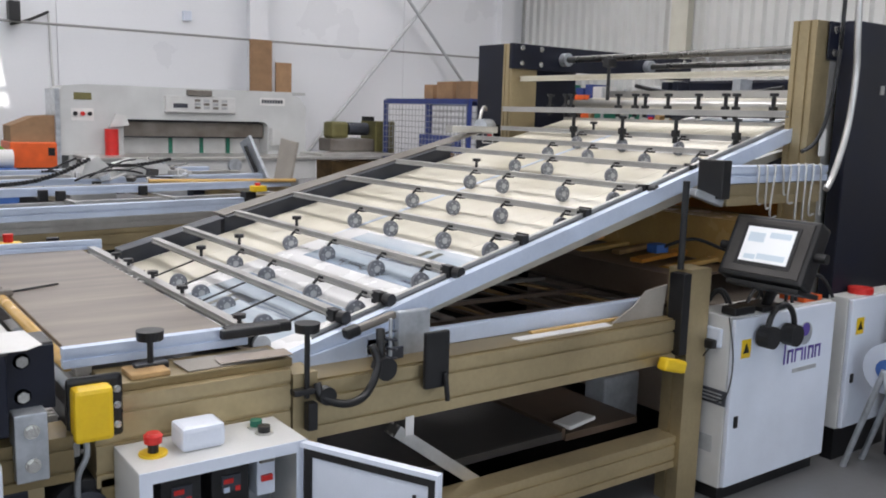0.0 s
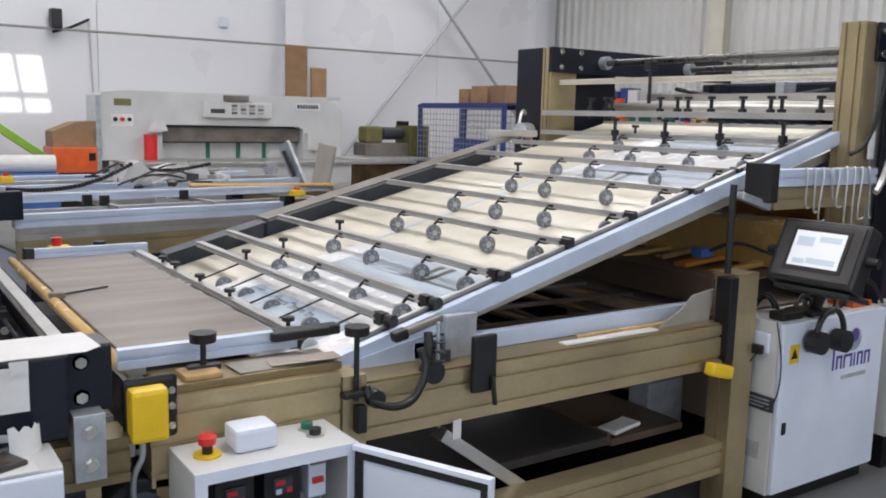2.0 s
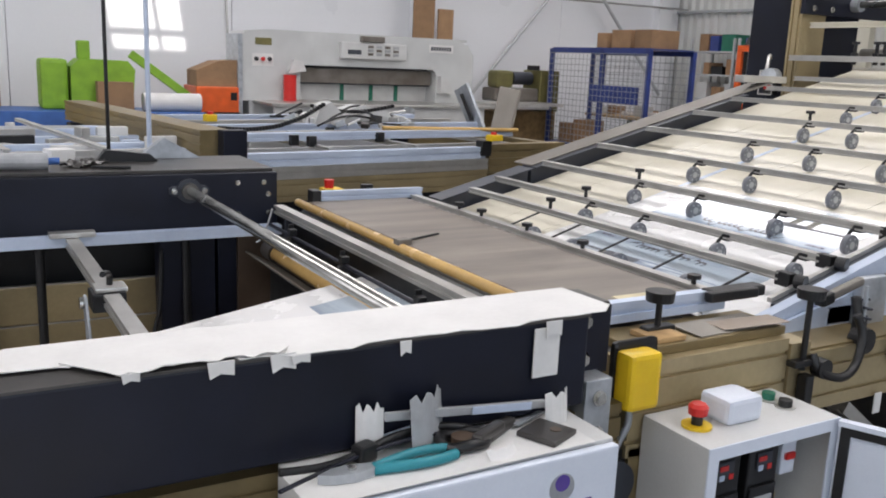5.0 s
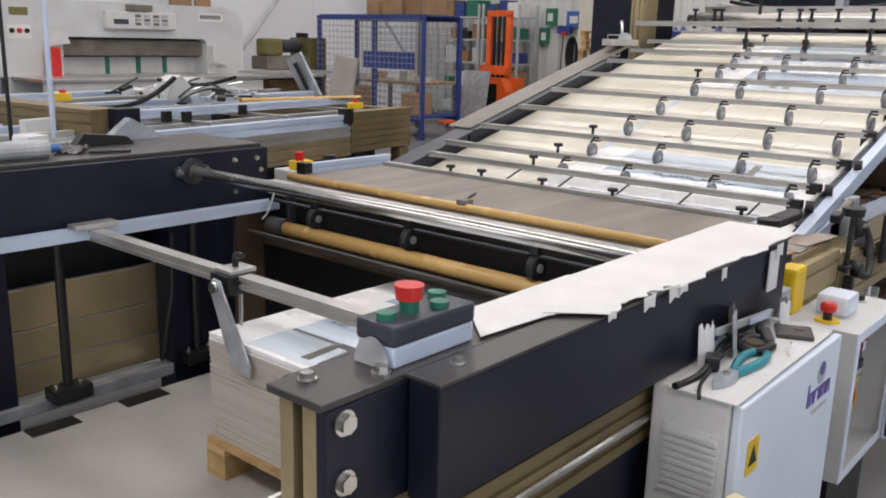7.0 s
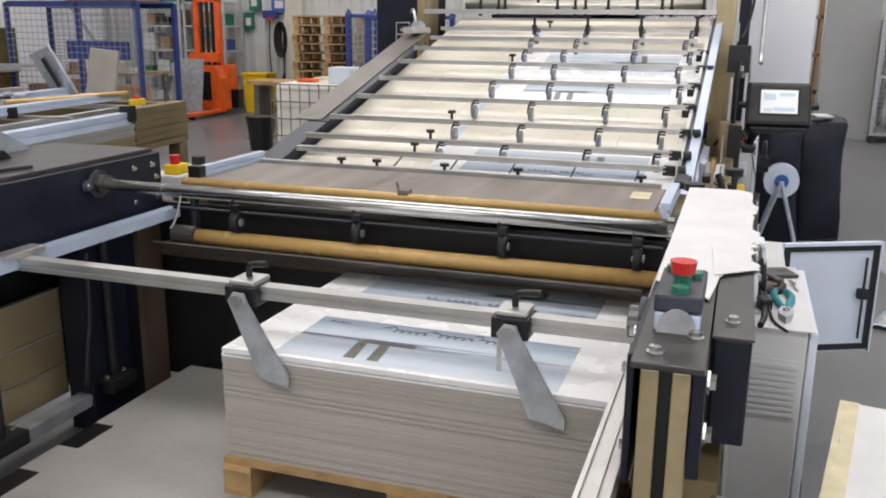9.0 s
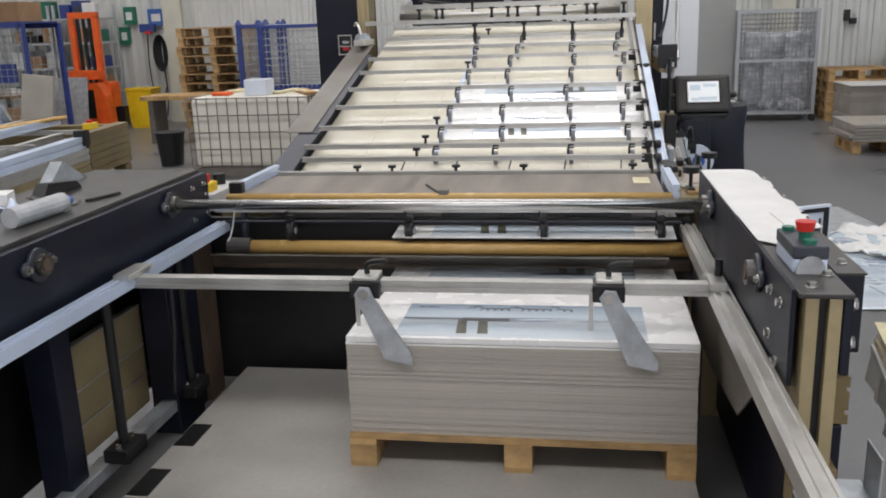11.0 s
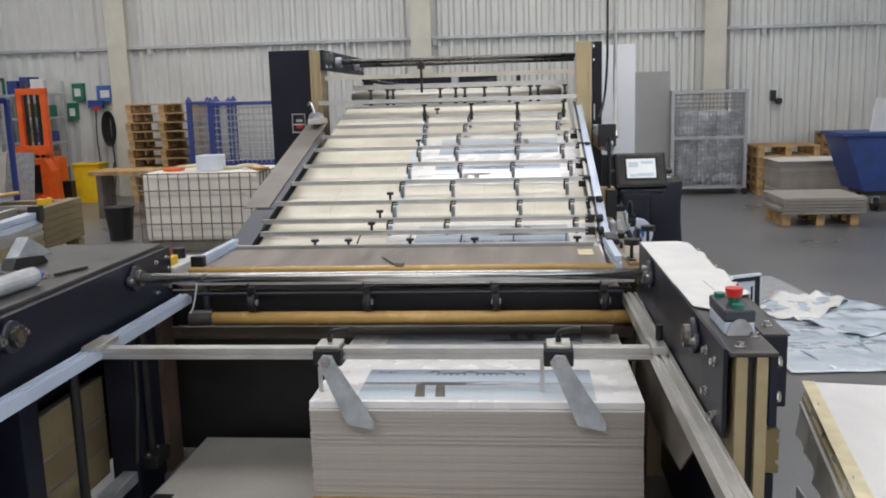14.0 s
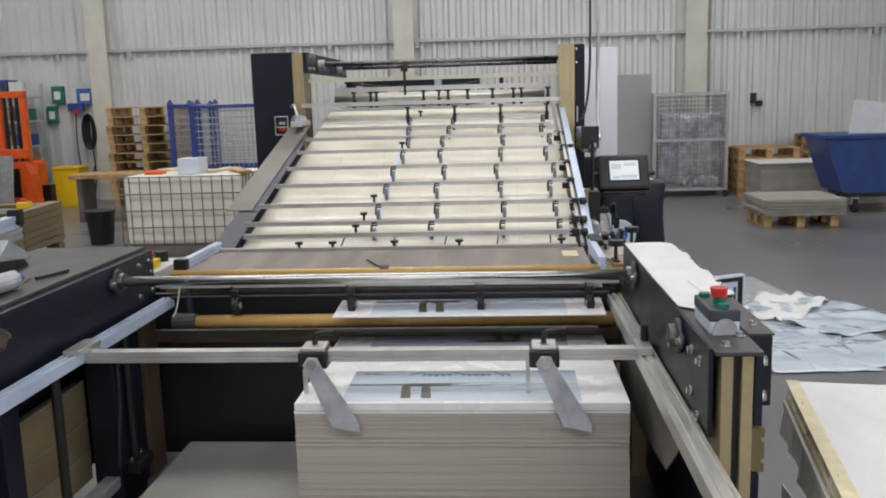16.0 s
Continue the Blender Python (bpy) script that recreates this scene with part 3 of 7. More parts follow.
    disc = [(-1.083 + 0.033 * math.cos(a), 0.968 + 0.042 * math.sin(a)) for a in [math.pi * i / 12 for i in range(13)]]
    part("end_shield", prism(disc, "x", -1.091, -1.085), DUST, b, "rounded grey end shield")
    for x, y in ((-1.058, -1.083), (-0.96, -1.1), (-0.925, -1.065)):
        part("push_button", rod((x, y, 1.032), (x, y, 1.042), 0.015, None, 16), GREEN_BTN, b, "green push button")
    return s


stacker()
bm = box(-1.9, 0.3, -0.93, 0.87, 0.085, 0.12, 0.003)
lift = thing("lift_platform", "grey steel lift platform under the pallet", "platform", (-0.8, 0, 0))
part("plate", bm, PLATFORM, lift)
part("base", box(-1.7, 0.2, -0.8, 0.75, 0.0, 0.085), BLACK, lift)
for x in (-0.78, -0.44):
    part("slot", box(x, x + 0.17, 0.79, 0.865, 0.119, 0.1225), BLACK, lift)

# ripped white paper covers taped along the near beam
rnd = random.Random(4)


def paper_cover(outline, ragged, z, label):
    """A sheet with straight sides and a torn run of points along one edge."""
    pts = [tuple(q) for q in outline]
    (xa, ya), (xb, yb) = ragged
    n = 20
    for i in range(n + 1):
        q = i / n
        pts.append((xa + (xb - xa) * q, ya + (yb - ya) * q - 0.022 * rnd.random() ** 2))
    c = solo("paper_cover", prism(pts, "z", z, z + 0.0016), PAPER, label, "paper", "paper covers")
    for i in range(3):
        q = (i + rnd.random()) / 3
        x, y = xa + (xb - xa) * q, ya + (yb - ya) * q
        w, d = 0.02 + 0.025 * rnd.random(), 0.01 + 0.025 * rnd.random()
        part("torn_tab", prism([(x, z), (x + w, z), (x + w, z - d), (x + 0.5 * w, z - d * 0.8), (x + 0.1 * w, z - d * 1.1)], "y", y - 0.016, y - 0.014), PAPER, c)
    return c


paper_cover([(-0.50, -1.02), (0.33, -1.018), (0.34, -1.17)], ((0.3, -1.205), (-0.46, -1.205)), 0.9695, "long ripped white paper taped over the beam")
paper_cover([(-0.89, -1.128), (-0.79, -1.022), (-0.47, -1.02), (-0.455, -1.1)], ((-0.47, -1.125), (-0.72, -1.14)), 0.972, "white paper sheet lying on the beam")
paper_cover([(-0.72, -1.13), (-0.46, -1.115), (-0.37, -1.185)], ((-0.385, -1.2), (-0.66, -1.2)), 0.9745, "torn white paper strip hanging over the beam edge")
solo("paper_tag", box(0.12, 0.18, -1.2145, -1.2115, 0.855, 0.955), PAPER, "white paper tag taped to the cover box", "paper")


# ---- pallet and stack of boards ----
def pallet(name, label, at, lx, ly, h=0.12, group="pallets"):
    p = thing(name, label, "pallet", at, group)
    x, y, z = at
    top = mesh_of("slat", box(-0.055, 0.055, -ly / 2, ly / 2, -0.009, 0.009), WOOD)
    n = max(4, round(lx / 0.17))
    for i in range(n):
        piece("top_board", top, p, (x - lx / 2 + 0.06 + (lx - 0.12) * i / (n - 1), y, z + h - 0.009))
    run = mesh_of("runner", box(-lx / 2, lx / 2, -0.045, 0.045, -0.009, 0.009), WOOD)
    blk = mesh_of("block", box(-0.06, 0.06, -0.045, 0.045, -(h - 0.054) / 2, (h - 0.054) / 2), WOOD)
    for j in (-1, 0, 1):
        yy = y + j * (ly / 2 - 0.045)
        piece("stringer", run, p, (x, yy, z + h - 0.027))
        piece("bottom_board", run, p, (x, yy, z + 0.009))
        for i in (-1, 0, 1):
            piece("block", blk, p, (x + i * (lx / 2 - 0.06), yy, z + 0.018 + (h - 0.054) / 2))
    return p


SX0, SX1, SY0, SY1, STOP = -0.5, 0.44, -0.93, 0.19, 0.556
pallet("pallet", "light wooden pallet under the board stack", (-0.03, -0.37, 0.12), 0.985, 1.12, 0.115)
stk = thing("board_stack", "tall stack of white laminated display boards on a pallet", "board stack", (-0.03, -0.37, 0.235))
layer_mesh = mesh_of("board", box(-0.47, 0.47, -0.5585, 0.5585, -0.0036, 0.0036), EDGE)
N = 40
for i in range(N):
    z = 0.235 + (STOP - 0.012 - 0.235) * (i + 0.5) / N
    piece("board", layer_mesh, stk, (-0.03 + rnd.uniform(-0.002, 0.002), -0.3715 + rnd.uniform(-0.002, 0.002), z), (0, 0, rnd.uniform(-0.04, 0.04)))
part("top_board", box(SX0, SX1, SY0, SY1, STOP - 0.012, STOP - 0.006, 0.001), BOARD, stk, "white top board")


# ---- printed boards that run down the line ----
def print_meshes():
    """One half of the sheet: a seaside picture with its jetty, pier and script."""
    out = [("picture", mesh_of("picture", box(-0.45, -0.12, -0.405, 0.405, 0.0012, 0.002), PRINT), "blue-grey printed seaside picture")]
    for dy in (0.0, 0.07):
        out.append(("pier", mesh_of("pier", prism([(-0.42, 0.10 + dy), (-0.42, 0.135 + dy), (-0.275, 0.145 + dy), (-0.275, 0.115 + dy)], "z", 0.002, 0.0025), LEGINK), ""))
    out.append(("pier_head", mesh_of("pier_head", box(-0.295, -0.265, 0.04, 0.20, 0.002, 0.0027), INK), ""))
    out.append(("jetty", mesh_of("jetty", box(-0.285, -0.272, 0.18, 0.402, 0.002, 0.0024), INK), ""))
    out.append(("boat", mesh_of("boat", box(-0.16, -0.145, 0.30, 0.37, 0.002, 0.0024), INK_BLUE), ""))
    bm = bmesh.new()
    prev = None
    for i in range(161):
        q = i / 160
        a = 2 * math.pi * 15 * q
        x = -0.172 + 0.011 * math.sin(a) + 0.03 * max(0, math.sin(2 * math.pi * 2.6 * q + 0.6)) ** 5
        y = 0.19 - 0.36 * q + 0.009 * math.cos(a)
        pair = (bm.verts.new((x - 0.0045, y, 0.0026)), bm.verts.new((x + 0.0045, y - 0.003, 0.0026)))
        if prev:
            bm.faces.new((prev[0], prev[1], pair[1], pair[0]))
        prev = pair
    ret = bmesh.ops.extrude_face_region(bm, geom=list(bm.faces))
    bmesh.ops.translate(bm, verts=[e for e in ret["geom"] if isinstance(e, bmesh.types.BMVert)], vec=(0, 0, -0.0006))
    bmesh.ops.recalc_face_normals(bm, faces=bm.faces)
    out.append(("script_line", mesh_of("script_line", bm, INK), "row of illegible script strokes"))
    return out


HALF = print_meshes()
SHEET = mesh_of("sheet", box(-0.47, 0.47, -0.5585, 0.5585, -0.0012, 0.0012), BOARD)
CARD = mesh_of("card", box(-0.465, 0.44, -0.555, 0.555, -0.0006, 0.0006), LINER)


def printed_board():
    b = thing("printed_board", "white laminated board with two blue-grey seaside prints", "board", (0, 0, 0), "printed boards")
    piece("sheet", SHEET, b, (0, 0, 0))
    for turn in (0, 180):
        for name, me, lb in HALF:
            piece(name, me, b, (0, 0, 0), (0, 0, turn), lb)
    return b


def liner_card():
    b = thing("liner_card", "grey cardboard liner that runs under the ramp", "board", (0, 0, 0), "liner cards")
    piece("card", CARD, b, (0, 0, 0))
    return b


# ---- intake table between ramp and stacker ----
def intake():
    s = thing("intake_table", "grey sheet-metal intake table with white side rails", "machine", (0.7, 0, 0))
    part("table_plate", box(0.47, 0.93, -0.9, 0.9, 0.843, 0.855, 0.003), PLATE, s, "worn grey sheet-metal plate")
    part("front_edge", rod((0.445, 0.95, 0.845), (0.445, -0.93, 0.845), 0.017, None, 16), WOOD_EDGE, s, "honey-coloured wooden edge rod", True)
    part("under_beam", profile("y", -0.95, 0.95, 0.46, 0.5, 0.79, 0.84, 1), ALU, s)
    part("side_rail", profile("x", 0.5, 1.02, 0.91, 0.94, 0.852, 0.895, 1), ALU_BLUE, s, "white side rail")
    part("side_rail", profile("x", 0.43, 0.93, -0.955, -0.925, 0.842, 0.895, 1), ALU_BLUE, s, "white side rail")
    part("rail_slot", box(0.86, 1.06, -0.975, -0.93, 0.87, 0.9, 0.006), BLACK, s)
    bar = part("finger_bar", profile("y", -0.88, 0.9, 0.953, 0.987, 0.842, 0.868, 1), ALU, s, "aluminium finger bar")
    for i in range(13):
        y = 0.78 - i * 0.06
        part("finger", box(0.932, 0.956, y, y + 0.03, 0.842, 0.850, 0.002), ALU, bar)
    for y in (0.50, 0.33, 0.02, -0.3, -0.8):
        k = part("thumb_knob", rod((0.97, y, 0.868), (0.97, y, 0.884), 0.007, None, 8), BLACK, bar)
        part("knob_head", rod((0.97, y, 0.884), (0.97, y, 0.896), 0.02, None, 14), BLACK, k)
        part("finger_wheel", rod((1.04, y - 0.008, 0.79), (1.04, y + 0.008, 0.79), 0.03, None, 18), ZINC, bar, "grey guide wheel", True)
        part("wheel_arm", box(0.985, 1.04, y + 0.009, y + 0.014, 0.79, 0.84), BLACK, bar)
    part("center_stop", box(0.45, 0.66, 0.06, 0.070, 0.857, 0.863, 0.002, rot=(0, 0, 24)), BLACK, s)
    part("center_block", box(0.43, 0.48, -0.02, 0.02, 0.855, 0.875, 0.004), GREYMETAL, s)
    part("yellow_tape", box(0.68, 0.82, -0.86, -0.79, 0.856, 0.8575), YELLOW_EDGE, s)
    # black sheet added to keep the underside of the table in shade
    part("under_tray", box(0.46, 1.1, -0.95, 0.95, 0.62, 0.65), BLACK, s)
    # knob on the near side
    for x, y, z, h in ((0.63, -1.02, 0.82, 0.09), (1.022, -1.145, 0.72, 0.19)):
        bm = rod((x, y, z), (x, y, z + h), 0.008, None, 10)
        k = part("height_knob", bm, BLACK, s, "black height-setting knob")
        kb = rod((x, y, z + h), (x, y, z + h + 0.025), 0.034, None, 20, 0.036)
        part("knob_head", kb, BLACK, k)
        part("knob_block", box(x - 0.045, x + 0.045, y - 0.016, y + 0.016, z + 0.012, z + 0.03, 0.005), BLACK, k)
    part("beam_cover", box(0.5, 1.0, -1.1, -0.94, 0.805, 0.828, 0.004), GOLD_OLD, s)
    part("card_scrap", box(0.70, 0.98, -1.085, -0.985, 0.829, 0.832, 0.001, rot=(2, 1, 4)), KRAFT, s)
    part("card_scrap", box(0.80, 1.0, -1.1, -1.02, 0.836, 0.839, 0.001, rot=(-3, -2, -9)), LINER, s)
    part("wood_rest", box(0.56, 0.66, -1.09, -1.0, 0.828, 0.842, 0.004), WOOD, s)
    part("long_lever", box(0.84, 1.02, -0.99, -0.962, 0.872, 0.9, 0.008), BLACK, s)
    part("end_stop", box(0.49, 0.53, 0.9, 0.96, 0.83, 0.9, 0.004), BLACK, s)
    return s


intake()


# ---- lower frame of the line ----
def lower_frame():
    s = thing("conveyor_frame", "gold aluminium under-frame of the conveyor with dark troughs", "machine", (1.6, 0, 0))
    part("side_beam", profile("x", 0.46, 0.98, -1.13, -1.03, 0.58, 0.805, 3), GOLD, s, "gold slotted side beam")
    part("beam_post", profile("z", 0.0, 0.79, 0.985, 1.06, -1.135, -1.03, 2), GOLD, s)
    part("side_beam", profile("x", 1.06, 2.62, -1.13, -1.03, 0.59, 0.755, 2), GOLD, s, "gold slotted side beam")
    part("beam_top", box(1.0, 2.62, -1.12, -0.96, 0.756, 0.762), GOLD_OLD, s)
    part("wood_lath", box(1.95, 2.5, -1.04, -1.02, 0.762, 0.772, 0.002), WOOD_EDGE, s)
    part("card_strip", box(1.85, 2.3, -1.09, -1.05, 0.762, 0.766), PAPER, s)
    part("blue_channel", box(1.3, 2.6, -1.0, -0.965, 0.763, 0.82, 0.004), ALU_BLUE, s, "blue-white steel channel")
    part("front_post", profile("z", 0.0, 0.6, 0.47, 0.56, -1.13, -1.04, 1), GOLD_OLD, s)
    part("end_post", profile("z", 0.0, 0.95, 2.66, 2.78, -1.15, -1.04, 1), GOLD, s)
    part("end_column", box(2.605, 2.65, -1.16, -1.09, 0.62, 0.94, 0.004), BLACK, s)
    part("push_rod", rod((2.64, -1.11, 0.95), (2.64, -1.11, 1.29), 0.013, None, 12), BLACK, s, "black lifting rod")
    part("low_beam", profile("x", 0.6, 2.75, -1.13, -1.03, 0.15, 0.28, 2), GOLD, s, "gold low beam")
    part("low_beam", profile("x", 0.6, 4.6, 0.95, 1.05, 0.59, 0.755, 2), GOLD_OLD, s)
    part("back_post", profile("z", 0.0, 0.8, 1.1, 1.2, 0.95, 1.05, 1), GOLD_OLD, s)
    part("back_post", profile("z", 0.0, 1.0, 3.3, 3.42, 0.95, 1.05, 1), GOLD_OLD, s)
    # troughs and cross slats under the ramp
    part("trough", box(1.16, 2.2, -0.96, 0.6, 0.30, 0.33), TOPDARK, s, "black scratched steel tray")
    part("tray_rim", box(2.2, 2.215, -0.96, 0.6, 0.30, 0.345), BRONZE, s)
    part("side_tray", box(2.22, 2.62, -0.96, 0.6, 0.29, 0.318), BRONZE, s, "brown side tray")
    part("trough_end", box(1.08, 1.12, -0.94, 0.6, 0.30, 0.50, rot=(0, 20, 0)), DARKGREY, s)
    # black side and floor sheets added so the space below the ramp stays dark
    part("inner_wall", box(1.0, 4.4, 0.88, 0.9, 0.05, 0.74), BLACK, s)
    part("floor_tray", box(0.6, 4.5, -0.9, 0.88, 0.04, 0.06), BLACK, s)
    lat = random.Random(21)
    for i in range(13):
        x = 1.42 + 0.105 * i
        part("cross_slat", box(x, x + 0.022, -0.92, 0.86, 0.735, 0.747, 0.002, rot=(0, 0, lat.uniform(-9, 9))), lat.choice((BRONZE, BRONZE, GREYMETAL, WOOD)), s)
    for i in range(6):
        y = -0.75 + 0.26 * i
        part("long_slat", box(1.35, 2.75, y, y + 0.03, 0.748, 0.762, rot=(0, 0, lat.uniform(-4, 4))), lat.choice((BRONZE, GREYMETAL)), s)
    part("cross_beam", box(2.8, 2.92, -0.92, 0.87, 0.765, 0.885, 0.004), BRONZE, s, "dull bronze cross beam")
    part("feed_deck", box(2.92, 3.45, -0.92, 0.87, 0.86, 0.87), BRONZE, s)
    for i in range(9):
        y = -0.8 + 0.18 * i
        part("deck_slat", box(2.95 + 0.03 * (i % 3), 3.9, y, y + 0.05 + 0.02 * (i % 2), 0.89 + 0.012 * (i % 3), 0.91 + 0.012 * (i % 3), 0.003, rot=(0, -4, 2 * (i % 3) - 2)), (WOOD_EDGE, ORANGE_WOOD, WOOD)[i % 3], s)
    oc = part("orange_tray", box(3.95, 4.0, -0.9, 0.86, 0.98, 1.2, 0.006), ORANGE_WOOD, s, "orange-brown back tray")
    for i in range(5):
        part("tray_slot", box(3.94, 3.95, -0.7 + 0.32 * i, -0.58 + 0.32 * i, 0.98, 1.03), BLACK, oc)
    part("blue_sensor", box(2.96, 3.04, -0.72, -0.66, 0.93, 0.97, 0.006), BLUE_TARP, s)
    part("sensor_cable", tube([(3.0, -0.7, 0.95), (3.1, -0.8, 1.0), (3.2, -0.9, 0.96), (3.4, -0.95, 0.92)], 0.008), BLACK, s)
    # black end sheet, added to shade the back of that space
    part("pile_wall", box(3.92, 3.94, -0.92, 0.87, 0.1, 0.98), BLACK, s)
    part("card_block", box(3.02, 3.90, -0.92, 0.19, 0.2, 0.69), LINER, s, "thick block of grey liner card")
    part("scrap_bracket", prism([(2.32, 0.763), (2.6, 0.763), (2.62, 0.885), (2.5, 0.87), (2.44, 0.82)], "y", -1.07, -1.062), KRAFT, s, "bent grey-brown scrap plate")
    strut = profile("x", -0.27, 0.27, -0.03, 0.03, -0.02, 0.02, 2, "v")
    strut.transform(pose(1.62, -1.0, 0.35, 0, 36.5, 0))
    part("strut", strut, ALU, s, "leaning slotted aluminium strut")
    yb = part("yellow_limit_box", box(0.40, 0.49, -1.19, -1.135, 0.722, 0.853, 0.012), YELLOW, s, "yellow limit-switch box")
    part("switch_backplate", box(0.395, 0.525, -1.136, -1.12, 0.71, 0.868, 0.012), BLACK, yb)
    for z in (0.74, 0.79, 0.83):
        bolt(yb, (0.51, -1.137, z), (0, -1, 0), 0.007)
    part("switch_cable", tube([(0.43, -1.16, 0.722), (0.43, -1.16, 0.68), (0.41, -1.15, 0.62), (0.42, -1.12, 0.5)], 0.008), ZINC, yb)
    part("motor", rod((0.43, -0.9, 0.52), (0.43, -1.12, 0.52), 0.085, None, 24), BLACK, s, "black fan motor", True)
    part("motor_ring", rod((0.43, -1.12, 0.52), (0.43, -1.135, 0.52), 0.06, None, 24), DARKGREY, s)
    part("side_switch", box(0.37, 0.43, -1.1, -1.02, 0.66, 0.70, 0.004), WHITE_OLD, s)
    yv = part("yellow_valve", box(2.49, 2.61, -1.2, -1.15, 0.572, 0.622, 0.012, rot=(0, 14, 0)), YELLOW, s, "small yellow valve block")
    part("white_rag", box(2.22, 2.4, -0.955, -0.87, 0.333, 0.35, 0.008, rot=(0, 0, 12)), PAPER, s)
    part("clear_box", box(2.68, 2.9, -0.72, -0.6, 0.19, 0.4, 0.01), DUST, s, "milky plastic box")
    # levers on the near side of the ramp foot
    part("black_plate", box(1.415, 1.505, -1.16, -1.14, 0.68, 0.86, 0.008), BLACK, s, "black rounded lever plate")
    part("lever_tail", rod((1.485, -1.165, 0.73), (1.49, -1.175, 0.64), 0.008, None, 8), BLACK, s)
    bm = tube([(1.05, -1.15, 0.76), (1.06, -1.17, 0.72), (1.13, -1.18, 0.695), (1.2, -1.17, 0.71), (1.25, -1.15, 0.78), (1.24, -1.13, 0.84)], 0.012)
    part("spring_hose", bm, BLACK, s, "black curved hose")
    part("hand_wheel", rod((1.072, -1.15, 0.725), (1.072, -1.18, 0.725), 0.026, None, 18), BLACK, s)
    part("lever_hub", rod((1.29, -1.1, 0.76), (1.29, -1.14, 0.76), 0.035, None, 18), BLACK, s)
    part("swing_arm", box(1.22, 1.38, -1.05, -1.025, 0.868, 0.892, 0.008, rot=(0, -14, 0)), GREYMETAL, s)
    part("arm_tip", box(1.20, 1.25, -1.055, -1.02, 0.845, 0.878, 0.008, rot=(0, -14, 0)), BLACK, s)
    coil = [Vector((1.33 + 0.02 * math.cos(a), -1.09 + 0.02 * math.sin(a), 0.86 - 0.0045 * a)) for a in [0.7 * i for i in range(34)]]
    part("coil_spring", tube(coil, 0.004, None, 5), DARKGREY, s, "dark coil spring")
    part("link_rod", rod((1.33, -1.09, 0.90), (1.33, -1.09, 0.70), 0.006, None, 8), ZINC, s)
    part("link_plate", box(1.34, 1.40, -1.06, -1.05, 0.72, 0.80, 0.004), DARKGREY, s)
    part("arm_link", tube([(1.3, -1.08, 0.87), (1.29, -1.1, 0.82), (1.29, -1.1, 0.78)], 0.014), BLACK, s)
    part("bracket_block", box(1.015, 1.045, -1.17, -1.14, 0.63, 0.71, 0.004), BLACK, s)
    part("white_tag", box(1.36, 1.39, -1.14, -1.137, 0.54, 0.60), PAPER, s)
    return s


lower_frame()


# ---- ramp conveyor ----
SL = 0.265
ANG = math.degrees(math.atan(SL))


def zb(x):
    return 1.077 + SL * (x - 1.98)


def zs(x):
    return zb(x) - 0.082


def zc(x):
    return 0.815 + 0.283 * (x - 1.087)



